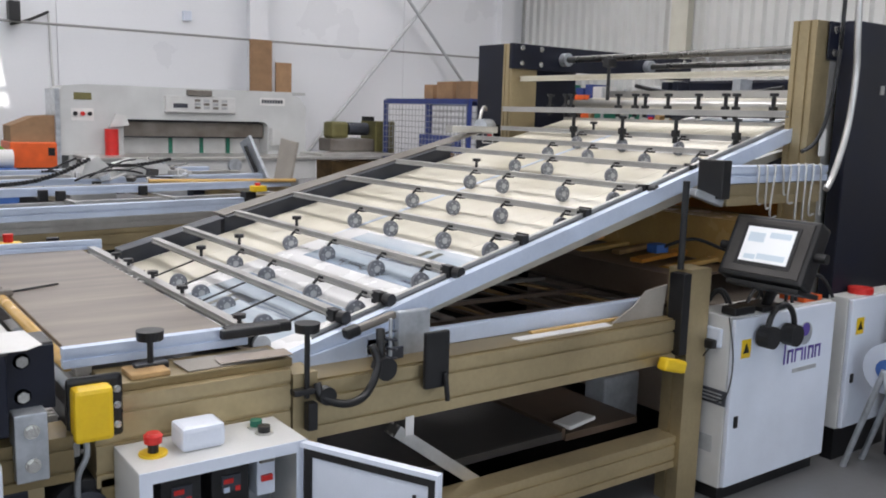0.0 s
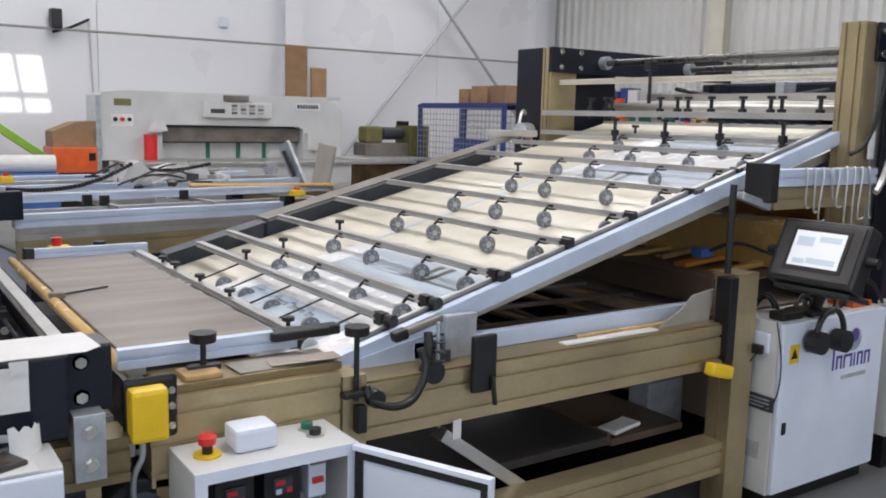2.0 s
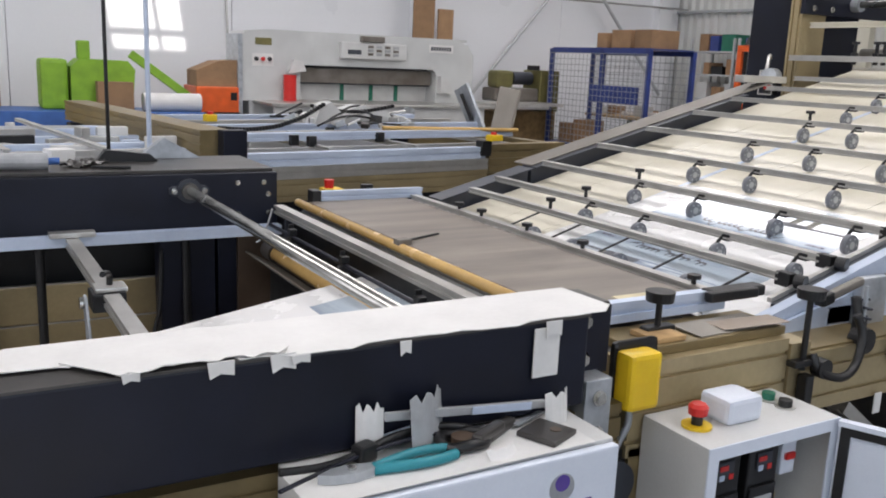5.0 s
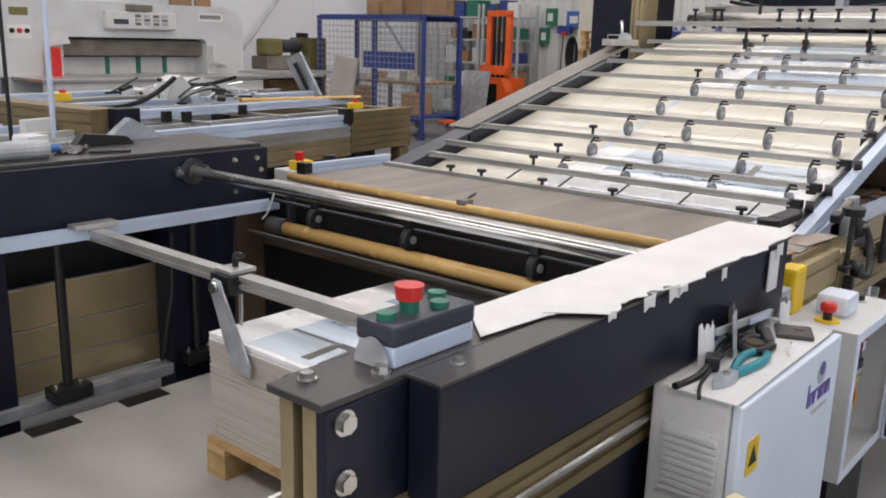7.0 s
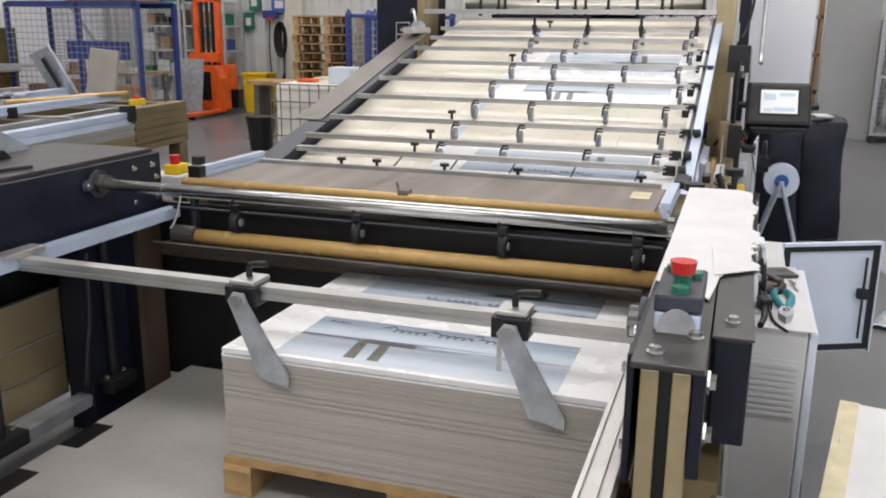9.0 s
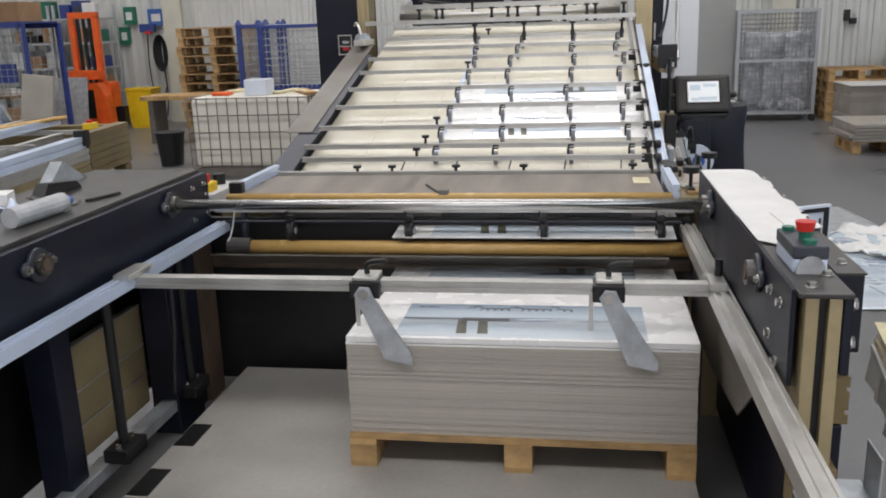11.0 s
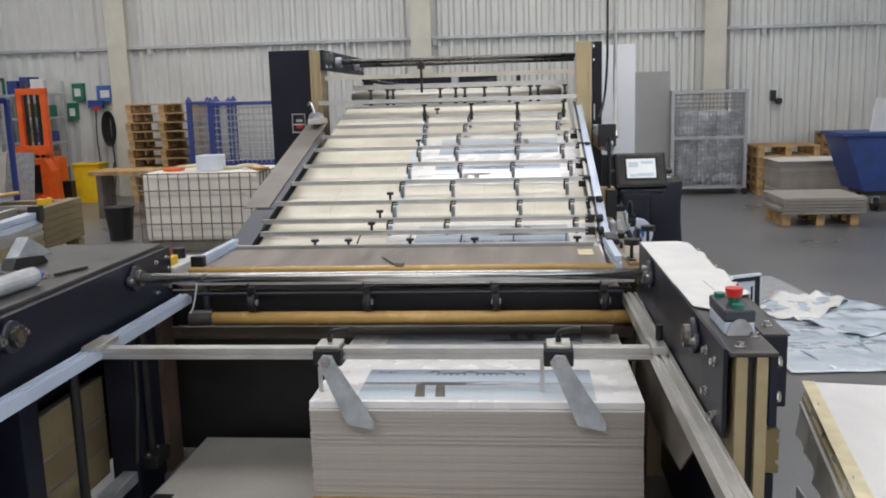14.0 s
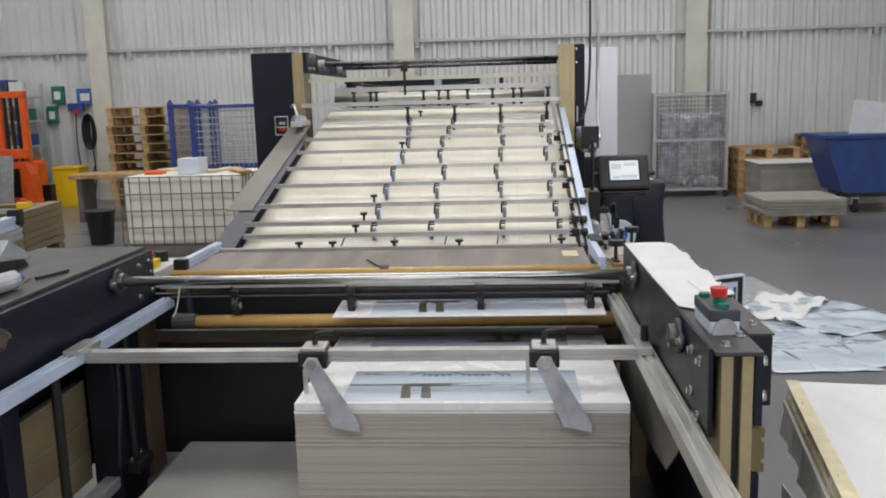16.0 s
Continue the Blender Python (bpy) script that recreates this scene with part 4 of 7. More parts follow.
def ramp():
    s = thing("ramp_conveyor", "sloping cream belt conveyor with rows of pressure wheels", "conveyor", (2.4, 0, 0))
    x0, x1 = 1.08, 3.95
    n = 6
    for i in range(n):
        y0 = -0.9 + i * 1.79 / n
        w = 1.79 / n
        bm = prism([(x0, zs(x0)), (x1, zs(x1)), (x1, zs(x1) - 0.02), (x0, zs(x0) - 0.02)], "y", y0 + 0.0008, y0 + w - 0.0008)
        part("belt", bm, BELT, s, "cream conveyor belt")
    part("belt_bed", prism([(x0, zs(x0) - 0.004), (x1, zs(x1) - 0.004), (x1, zs(x1) - 0.05), (x0, zs(x0) - 0.05)], "y", -0.9, 0.9), BELT_SEAM, s)
    part("belt_stripe", prism([(1.45, zs(1.45) + 0.001), (3.6, zs(3.6) + 0.001), (3.6, zs(3.6) + 0.002), (1.45, zs(1.45) + 0.002)], "y", 0.19, 0.215), ALU_BLUE, s, "pale blue transport strap")
    # far side channels, two overlapping lengths
    for a, b, dz in ((1.10, 1.60, 0.022), (1.62, 3.02, 0.02)):
        bm = prism([(a, zs(a) - 0.06), (b, zs(b) - 0.06), (b, zs(b) + 0.05 + dz), (a, zs(a) + 0.05 + dz)], "y", 0.92, 0.985)
        prism([(a, zs(a) + 0.05 + dz), (b, zs(b) + 0.05 + dz), (b, zs(b) + 0.056 + dz), (a, zs(a) + 0.056 + dz)], "y", 0.88, 1.0, bm)
        part("far_channel", bm, DARKGREY, s, "dark grey side channel")
    part("far_cover", prism([(1.62, zs(1.62) + 0.078), (3.25, zs(3.25) + 0.078), (3.25, zs(3.25) + 0.083), (1.62, zs(1.62) + 0.083)], "y", 0.92, 1.07), GREYMETAL, s)
    bm = prism([(1.05, zc(1.05) - 0.06), (3.62, zc(3.62) - 0.06), (3.62, zc(3.62)), (1.05, zc(1.05))], "y", -0.985, -0.976)
    part("near_channel", bm, ALU_BLUE, s, "blue-white near side channel")
    bm = prism([(1.05, zc(1.05) - 0.06), (3.62, zc(3.62) - 0.06), (3.62, zc(3.62) - 0.004), (1.05, zc(1.05) - 0.004)], "y", -0.975, -0.944)
    part("channel_core", bm, ALU_BLUE, s)
    bm = prism([(1.15, zc(1.15) - 0.07), (3.62, zc(3.62) - 0.07), (3.62, zc(3.62) - 0.006), (1.15, zc(1.15) - 0.006)], "y", -0.943, -0.925)
    part("near_liner", bm, DARKGREY, s)
    bm = prism([(1.15, zc(1.15) - 0.006), (3.62, zc(3.62) - 0.006), (3.62, zc(3.62) + 0.008), (1.15, zc(1.15) + 0.008)], "y", -0.925, -0.91)
    part("near_rail", bm, ALU, s)
    part("foot_plate", prism([(1.06, 0.72), (1.5, 0.76), (1.45, 0.86), (1.1, 0.79)], "y", -1.0, -0.99), ALU_BLUE, s)
    part("pivot_plate", box(1.40, 1.52, -1.03, -1.0, 0.72, 0.90, 0.006), ZINC, s)
    # pressure bars
    wheel = mesh_of("wheel_tyre", rod((0, -0.009, 0), (0, 0.009, 0), 0.034, None, 20), WHEELGREY, True)
    hub_bm = rod((0, -0.0115, 0), (0, 0.0115, 0), 0.013, None, 12)
    for i in range(6):
        a = math.pi * i / 3
        rod((0.023 * math.cos(a), -0.0105, 0.023 * math.sin(a)), (0.023 * math.cos(a), 0.0105, 0.023 * math.sin(a)), 0.004, hub_bm, 6)
    hub = mesh_of("wheel_hub", hub_bm, DUST)
    fork = mesh_of("wheel_arm", tube([(0, 0.015, 0), (0.012, 0.016, 0.03), (0.03, 0.014, 0.048), (0.045, 0.008, 0.052)], 0.006, box(0.03, 0.06, -0.014, 0.018, 0.038, 0.06, 0.004), 8), BLACK)
    kn_bm = rod((0, 0, 0), (0, 0, 0.03), 0.007, None, 8)
    rod((0, 0, 0.03), (0, 0, 0.044), 0.02, kn_bm, 12)
    knob = mesh_of("knob", kn_bm, BLACK)
    blockm = mesh_of("bar_clamp", box(-0.016, 0.016, -0.04, 0.012, -0.026, 0.016, 0.004), BLACK)
    ys = [0.163, -0.12, -0.50, -0.82]
    bars = [(1.25, -0.87, 0.862), (1.41, -0.88, 0.90), (1.67, -0.9, 0.885), (1.99, -0.9, 0.872), (2.3, -0.9, 0.872), (2.62, -0.9, 0.876), (2.9, -0.9, 0.88), (3.14, -0.86, 0.86), (3.36, -0.86, 0.86)]
    for k, (x, ya, yb) in enumerate(bars):
        z = zb(x)
        flat = k >= 7
        bm = profile("y", ya, yb, x - 0.017, x + 0.017, z - 0.011, z + 0.013, 1)
        b = part("wheel_bar", bm, ALU, s, "aluminium pressure-wheel bar")
        if k == 0:
            for i in range(5):
                y = 0.32 - i * 0.27
                part("hold_down_rod", rod((x, y, z - 0.01), (x - 0.22, y + 0.01, z - 0.085), 0.004, None, 6), BLACK, b)
        else:
            for j, y in enumerate(ys):
                yy = y + rnd.uniform(-0.03, 0.03)
                w = piece("pressure_wheel", wheel, b, (x - 0.045, yy, zs(x - 0.045) + 0.0375))
                piece("wheel_hub", hub, w, (x - 0.045, yy, zs(x - 0.045) + 0.0375))
                piece("wheel_arm", fork, w, (x - 0.045, yy, zs(x - 0.045) + 0.0375))
        if not flat:
            piece("end_clamp", blockm, b, (x, ya + 0.0, z))
            if k in (0, 1, 2, 5):
                part("clamp_knob", rod((x, ya - 0.05, z - 0.004), (x + 0.008, ya - 0.078, z - 0.004), 0.021, None, 16), BLACK, b)
            else:
                part("clamp_hook", box(x + 0.015, x + 0.024, ya - 0.03, ya + 0.03, z - 0.05, z + 0.02, 0.002), BLACK, b)
        if k in (0, 1, 2, 5, 8):
            kk = piece("thumb_knob", knob, b, (x, 0.26 - 0.02 * k, z + 0.013))
    # wheels before the first bar
    for y in (0.2, -0.05, -0.3, -0.62):
        w = piece("pressure_wheel", wheel, s, (1.13, y, zs(1.13) + 0.038))
        piece("wheel_hub", hub, w, (1.13, y, zs(1.13) + 0.038))
    return s


ramp()


# ---- gantry at the head of the ramp ----
def gantry():
    s = thing("gantry", "gold and navy gantry with steel cross shafts at the ramp head", "machine", (3.8, 0, 0))
    part("far_post", profile("z", 0.0, 1.965, 3.55, 3.76, 1.02, 1.105, 2), GOLD, s, "tall gold slotted post")
    part("far_box", box(3.62, 4.2, 1.112, 1.45, 0.95, 1.975, 0.006), NAVY, s, "navy-black control housing")
    part("far_leg", box(3.9, 4.1, 1.15, 1.4, 0.0, 0.95), BLACK, s)
    part("far_plate", box(3.52, 5.24, 0.985, 1.015, 1.81, 1.965, 0.004), NAVY, s, "navy-black bolted side plate")
    for x, z in ((3.6, 1.845), (3.6, 1.94), (3.76, 1.845), (3.76, 1.94), (5.15, 1.845), (5.15, 1.94), (4.95, 1.845)):
        bolt(s, (x, 0.984, z), (0, -1, 0), 0.013)
    part("near_post", profile("z", 0.0, 1.965, 3.5, 3.62, -1.06, -0.945, 2), GOLD, s, "tall gold slotted post")
    part("post_face", box(3.622, 3.69, -1.06, -0.95, 0.0, 1.95, 0.003), ALU, s)
    part("post_back", box(3.69, 3.8, -1.05, -0.96, 0.0, 1.95), GOLD_OLD, s)
    part("near_plate", box(3.58, 3.655, -1.075, -1.065, 1.8, 1.965, 0.003), NAVY, s)
    for x, z in ((3.62, 1.83), (3.62, 1.93)):
        bolt(s, (x, -1.076, z), (0, -1, 0), 0.013)
    part("near_housing", box(3.66, 5.8, -1.15, -1.08, 0.62, 1.97, 0.006), NAVY, s, "big navy-black side housing")
    part("housing_latch", box(3.9, 3.93, -1.156, -1.15, 1.66, 1.70), ALU, s)
    for x in (3.95, 4.75):
        part("cross_shaft", rod((x, 0.985, 1.885), (x, -1.0, 1.885), 0.02, None, 16), DARKSTEEL, s, "dark steel cross shaft", True)
        part("shaft_bearing", rod((x, 0.98, 1.885), (x, 0.93, 1.885), 0.042, None, 18), ZINC, s)
    part("cross_bar", profile("y", -0.94, 1.0, 3.60, 3.65, 1.735, 1.765, 1), BELT, s)
    gc = random.Random(14)
    for i in range(22):
        y = 0.88 - 0.078 * i
        part("feeder_part", box(4.5, 4.62, y, y + gc.uniform(0.03, 0.1), 1.57, 1.62 + gc.uniform(0.02, 0.16), 0.006), gc.choice((BLACK, BLACK, NAVY, ZINC, BLUE_TARP, WHITE_OLD)), s)
    part("feeder_head", box(5.0, 5.3, -0.3, 0.97, 1.53, 1.8, 0.02), NAVY, s, "navy feeder head")
    part("feeder_hose", tube(arc((4.45, 0.8, 1.74), (4.45, -0.3, 1.72), 0.05, 9), 0.014), BLACK, s)
    part("cross_bar", profile("y", -0.96, 1.04, 3.50, 3.56, 1.545, 1.575, 1), ALU, s, "aluminium clamp bar")
    part("feed_table", box(3.9, 6.2, -0.85, 0.9, 1.5, 1.52), ALU, s)
    part("feed_drum", rod((4.1, 0.85, 1.60), (4.1, -0.85, 1.60), 0.05, None, 20), BELT, s, "", True)
    part("feed_drum", rod((3.9, 0.85, 1.60), (3.9, -0.85, 1.60), 0.03, None, 20), ALU, s, "", True)
    part("feed_gauge", box(4.3, 4.36, -0.9, 0.92, 1.66, 1.7), ALU, s)
    part("feed_back", box(6.1, 6.15, -0.95, 0.95, 0.4, 1.5), NAVY, s)
    bm0 = rod((0, 0, -0.04), (0, 0, 0.05), 0.012, None, 10)
    box(-0.02, 0.02, -0.018, 0.018, -0.05, -0.01, 0.003, bm0)
    rod((0, 0, 0.05), (0, 0, 0.068), 0.026, bm0, 14)
    rod((0, 0, -0.09), (0, 0, -0.05), 0.016, bm0, 10)
    bmesh.ops.scale(bm0, verts=bm0.verts, vec=(0.8, 0.8, 0.78))
    clampm = mesh_of("clamp", bm0, BLACK)
    for y in (0.63, 0.5, 0.455, 0.09, -0.03, -0.1, -0.25, -0.44, -0.60, -0.66, -0.86):
        piece("spindle_clamp", clampm, s, (3.53, y, 1.60), label="black spindle clamp")
    for y in (0.19, -0.16, -0.5, -0.84):
        piece("spindle_clamp", clampm, s, (3.30, y, 1.48))
    part("center_spindle", rod((3.6, 0.24, 1.62), (3.6, 0.24, 1.86), 0.01, None, 8), BLACK, s)
    part("spindle_head", box(3.57, 3.63, 0.215, 0.265, 1.8, 1.85, 0.004), BLACK, s)
    part("motor", rod((3.3, 1.0, 1.45), (3.42, 1.06, 1.45), 0.045, None, 16), ZINC, s)
    part("motor_arm", box(3.05, 3.4, 0.95, 1.02, 1.41, 1.45, 0.004), ALU, s)
    part("hose", tube(arc((3.42, 1.1, 1.55), (3.3, 1.02, 1.44), -0.06, 6), 0.01), ALU, s)
    sc = part("signal_lamp", box(3.55, 3.6, 1.18, 1.24, 1.34, 1.46, 0.004), BLACK, s, "dark signal lamp with a red band in a wire guard")
    part("red_band", box(3.546, 3.55, 1.185, 1.235, 1.37, 1.40), RED, sc)
    part("pale_band", box(3.546, 3.55, 1.185, 1.235, 1.42, 1.44), DUST, sc)
    bm = None
    for z in (1.34, 1.40, 1.48):
        bm = tube([(3.53, 1.16, z), (3.53, 1.26, z), (3.62, 1.26, z)], 0.004, bm, 6)
    for y in (1.16, 1.26):
        bm = rod((3.53, y, 1.34), (3.53, y, 1.48), 0.004, bm, 6)
    part("lamp_guard", bm, ALU, sc)
    # tool rail on the near side
    r = part("tool_rail", profile("x", 2.83, 3.52, -1.16, -1.07, 1.28, 1.345, 1), ALU_BLUE, s, "tool rail with hanging hooks")
    part("rail_end", box(2.78, 2.83, -1.17, -1.05, 1.22, 1.37, 0.004), BLACK, r)
    part("rail_support", profile("x", 2.84, 3.5, -1.15, -1.07, 1.19, 1.275, 1), GOLD, r)
    g = random.Random(3)
    for i in range(9):
        x = 3.0 + 0.055 * i
        l = g.uniform(0.1, 0.24)
        bm = tube([(x, -1.165, 1.35), (x, -1.175, 1.33), (x + g.uniform(-0.02, 0.02), -1.175, 1.34 - l), (x + 0.02, -1.18, 1.33 - l)], 0.0045, None, 6)
        part("hook", bm, ALU, r)
    part("cloth_tag", box(3.56, 3.6, -1.09, -1.08, 1.38, 1.5, 0.004), PAPER, s)
    part("air_hose", tube([(3.45, -1.235, 3.6), (3.49, -1.235, 2.3), (3.519, -1.235, 1.891), (3.536, -1.235, 1.758), (3.527, -1.235, 1.594), (3.495, -1.235, 1.452), (3.434, -1.235, 1.310), (3.388, -1.235, 1.251)], 0.014), ALU, s, "grey air hose")
    part("arm_lever", box(2.66, 2.84, -1.14, -1.1, 1.21, 1.24, 0.005, rot=(0, 16, 0)), ZINC, s)
    part("back_crate", box(3.3, 3.62, -0.95, 0.3, 0.88, 1.08), WOOD_EDGE, s)
    return s


gantry()


# ---- operator panel and cabinets ----
def operator_panel():
    s = thing("operator_panel", "black operator touch panel on an arm with a lit screen", "control panel", (2.86, -1.34, 0.8))
    m = Matrix.Translation((2.86, -1.345, 1.045)) @ Euler((0, radians(27), radians(3))).to_matrix().to_4x4() @ Matrix.Scale(0.94, 4)

    def put(bm):
        bm.transform(m)
        return bm
    part("panel_body", put(box(-0.02, 0.07, -0.185, 0.185, -0.135, 0.135, 0.012)), BLACK, s)
    part("bezel", put(box(-0.026, -0.018, -0.165, 0.165, -0.118, 0.118, 0.004)), TOPDARK, s)
    part("screen_frame", put(box(-0.03, -0.026, -0.12, 0.12, -0.085, 0.095)), BLACK, s)
    part("screen", put(box(-0.032, -0.03, -0.105, 0.105, -0.07, 0.08)), SCREEN, s, "lit pale screen")
    for y, z, w, h in ((0.055, 0.035, 0.035, 0.02), (-0.045, 0.05, 0.045, 0.012), (-0.03, -0.045, 0.06, 0.012), (0.06, -0.05, 0.025, 0.01)):
        part("screen_field", put(box(-0.0325, -0.032, y - w, y + w, z - h, z + h)), SCREEN_BLUE, s)
    part("knob", put(rod((0.02, 0.185, 0), (0.02, 0.23, 0), 0.02, None, 12)), BLACK, s)
    part("knob", put(rod((0.02, -0.185, 0), (0.02, -0.23, 0), 0.02, None, 12)), BLACK, s)
    part("stand", tube([(2.9, -1.345, 1.0), (3.0, -1.31, 0.93), (3.06, -1.25, 0.88), (3.08, -1.2, 0.766)], 0.022, None, 10), BLACK, s)
    part("stand_foot", box(3.0, 3.16, -1.25, -1.12, 0.766, 0.785, 0.005), BLACK, s)
    part("keyboard_tray", box(2.80, 2.96, -1.5, -1.2, 0.885, 0.905, 0.006, rot=(0, 14, 3)), BLACK, s, "black keyboard tray")
    return s


def logo(parent, x, y, z, w, way=-1):
    """A plain mark: a small disc above a row of purple strokes, on a face towards -y."""
    part("logo_disc", rod((x, y, z + w * 0.30), (x, y - 0.0015, z + w * 0.30), w * 0.17, None, 20), ZINC, parent)
    part("logo_disc", rod((x, y - 0.0015, z + w * 0.36), (x, y - 0.0025, z + w * 0.36), w * 0.1, None, 16), PURPLE, parent)
    for i, (ww, hh) in enumerate(((0.05, 0.34), (0.14, 0.2), (0.21, 0.2), (0.05, 0.2), (0.14, 0.2), (0.14, 0.2))):
        a = x - w / 2 + w * (0.0, 0.09, 0.27, 0.52, 0.61, 0.79)[i]
        bm = box(a, a + w * 0.035, y - 0.002, y, z - w * 0.1, z - w * 0.1 + w * hh)
        if ww > 0.1:
            box(a, a + w * ww, y - 0.002, y, z - w * 0.1 + w * (hh - 0.04), z - w * 0.1 + w * hh, 0, bm)
            box(a + w * (ww - 0.035), a + w * ww, y - 0.002, y, z - w * 0.1, z - w * 0.1 + w * (hh - 0.04), 0, bm)
        part("logo_stroke", bm, PURPLE, parent, "purple logo stroke")
    part("logo_underline", box(x - w * 0.25, x + w * 0.35, y - 0.002, y, z - w * 0.26, z - w * 0.2), DUST, parent)


def warning(parent, x, y, z, r=0.03):
    part("warning_sticker", box(x - r, x + r, y - 0.0015, y, z - r * 1.25, z + r * 1.25), YELLOW, parent, "yellow warning sticker")
    part("warning_mark", prism([(x - r * 0.7, z - r * 0.6), (x + r * 0.7, z - r * 0.6), (x, z + r * 0.8)], "y", y - 0.0025, y - 0.0015), BLACK, parent)


def cabinet(at, x0, x1, y0, y1, z0, z1, label, lg=None, vent=False):
    s = thing("control_cabinet", label, "cabinet", at, "control cabinets")
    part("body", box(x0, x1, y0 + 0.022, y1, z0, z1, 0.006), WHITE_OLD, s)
    # door colour carries the bluish side light, the body is left greyer
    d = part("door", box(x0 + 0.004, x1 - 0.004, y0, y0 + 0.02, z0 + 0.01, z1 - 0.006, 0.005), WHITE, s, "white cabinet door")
    part("plinth", box(x0 + 0.02, x1 - 0.02, y0 + 0.04, y1 - 0.02, 0, z0), BLACK, s)
    part("lock", box(x0 + 0.035, x0 + 0.06, y0 - 0.006, y0, z0 + 0.36 * (z1 - z0), z0 + 0.43 * (z1 - z0), 0.004), BLACK, d)
    if lg:
        logo(d, *lg)
    warning(d, x0 + 0.08, y0, z1 - 0.13)
    if not vent:
        return s
    ya, yb, za = y0 + 0.04, min(y0 + 0.15, y1 - 0.02), z1 - 0.225
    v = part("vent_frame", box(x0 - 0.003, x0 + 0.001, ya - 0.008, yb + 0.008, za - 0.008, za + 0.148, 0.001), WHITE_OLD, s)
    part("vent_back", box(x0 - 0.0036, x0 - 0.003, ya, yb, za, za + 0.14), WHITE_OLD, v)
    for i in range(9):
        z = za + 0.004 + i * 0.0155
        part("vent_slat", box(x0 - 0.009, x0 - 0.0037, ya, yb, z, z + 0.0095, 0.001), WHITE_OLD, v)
    return s


operator_panel()
cab = cabinet((3.16, -1.15, 0), 2.81, 3.525, -1.257, -1.045, 0.06, 0.765, "white lamination-line control cabinet with purple logo", (3.30, -1.257, 0.56, 0.29))
part("socket", box(2.795, 2.81, -1.205, -1.12, 0.635, 0.715, 0.008), WHITE, cab, "white wall socket")
part("plug", box(2.768, 2.796, -1.19, -1.14, 0.63, 0.668, 0.008), BLACK, cab)
part("charger_cable", tube([(2.77, -1.17, 0.63), (2.765, -1.125, 0.55), (2.78, -1.105, 0.45), (2.79, -1.17, 0.415), (2.8, -1.245, 0.45), (2.805, -1.262, 0.60), (2.81, -1.225, 0.765)], 0.0028, None, 6), BLACK, cab)
part("type_plate", box(2.802, 2.81, -1.24, -1.12, 0.405, 0.465), INK, cab, "dark illegible type plate")
for k in range(3):
    part("plate_bar", box(2.8, 2.802, -1.225, -1.135, 0.418 + 0.015 * k, 0.423 + 0.015 * k), DUST, cab)
part("low_vent", box(2.806, 2.81, -1.19, -1.12, 0.2, 0.27), DUST, cab)
solo("power_adapter", box(2.83, 2.96, -1.24, -1.17, 0.766, 0.80, 0.008), BLACK, "black power adapter lying on the cabinet", "adapter")
tangle = random.Random(17)
bm = None
for i in range(9):
    x, y = tangle.uniform(2.95, 3.35), tangle.uniform(-1.22, -1.08)
    bm = tube(arc((x, y, 0.775), (x + tangle.uniform(-0.2, 0.2), y + tangle.uniform(-0.08, 0.08), 0.775), -tangle.uniform(0.03, 0.12), 7), 0.008, bm, 6)
solo("cable_tangle", bm, BLACK, "tangle of black cables on the cabinet top", "cable")
solo("orange_box", box(3.33, 3.47, -1.22, -1.1, 0.766, 0.79, 0.004), ORANGE, "flat orange box on the cabinet", "box")
near = cabinet((-0.1, -1.27, 0), -0.39, 0.22, -1.372, -1.187, 0.06, 0.77, "white control cabinet with tools lying on top", (0.085, -1.372, 0.655, 0.165), True)
cab3 = cabinet((3.86, -1.2, 0), 3.63, 4.12, -1.272, -1.155, 0.155, 0.763, "white control cabinet behind the operator panel")
part("red_reel", rod((3.80, -1.21, 0.763), (3.80, -1.21, 0.79), 0.055, None, 20), RED, cab3, "red plastic reel")


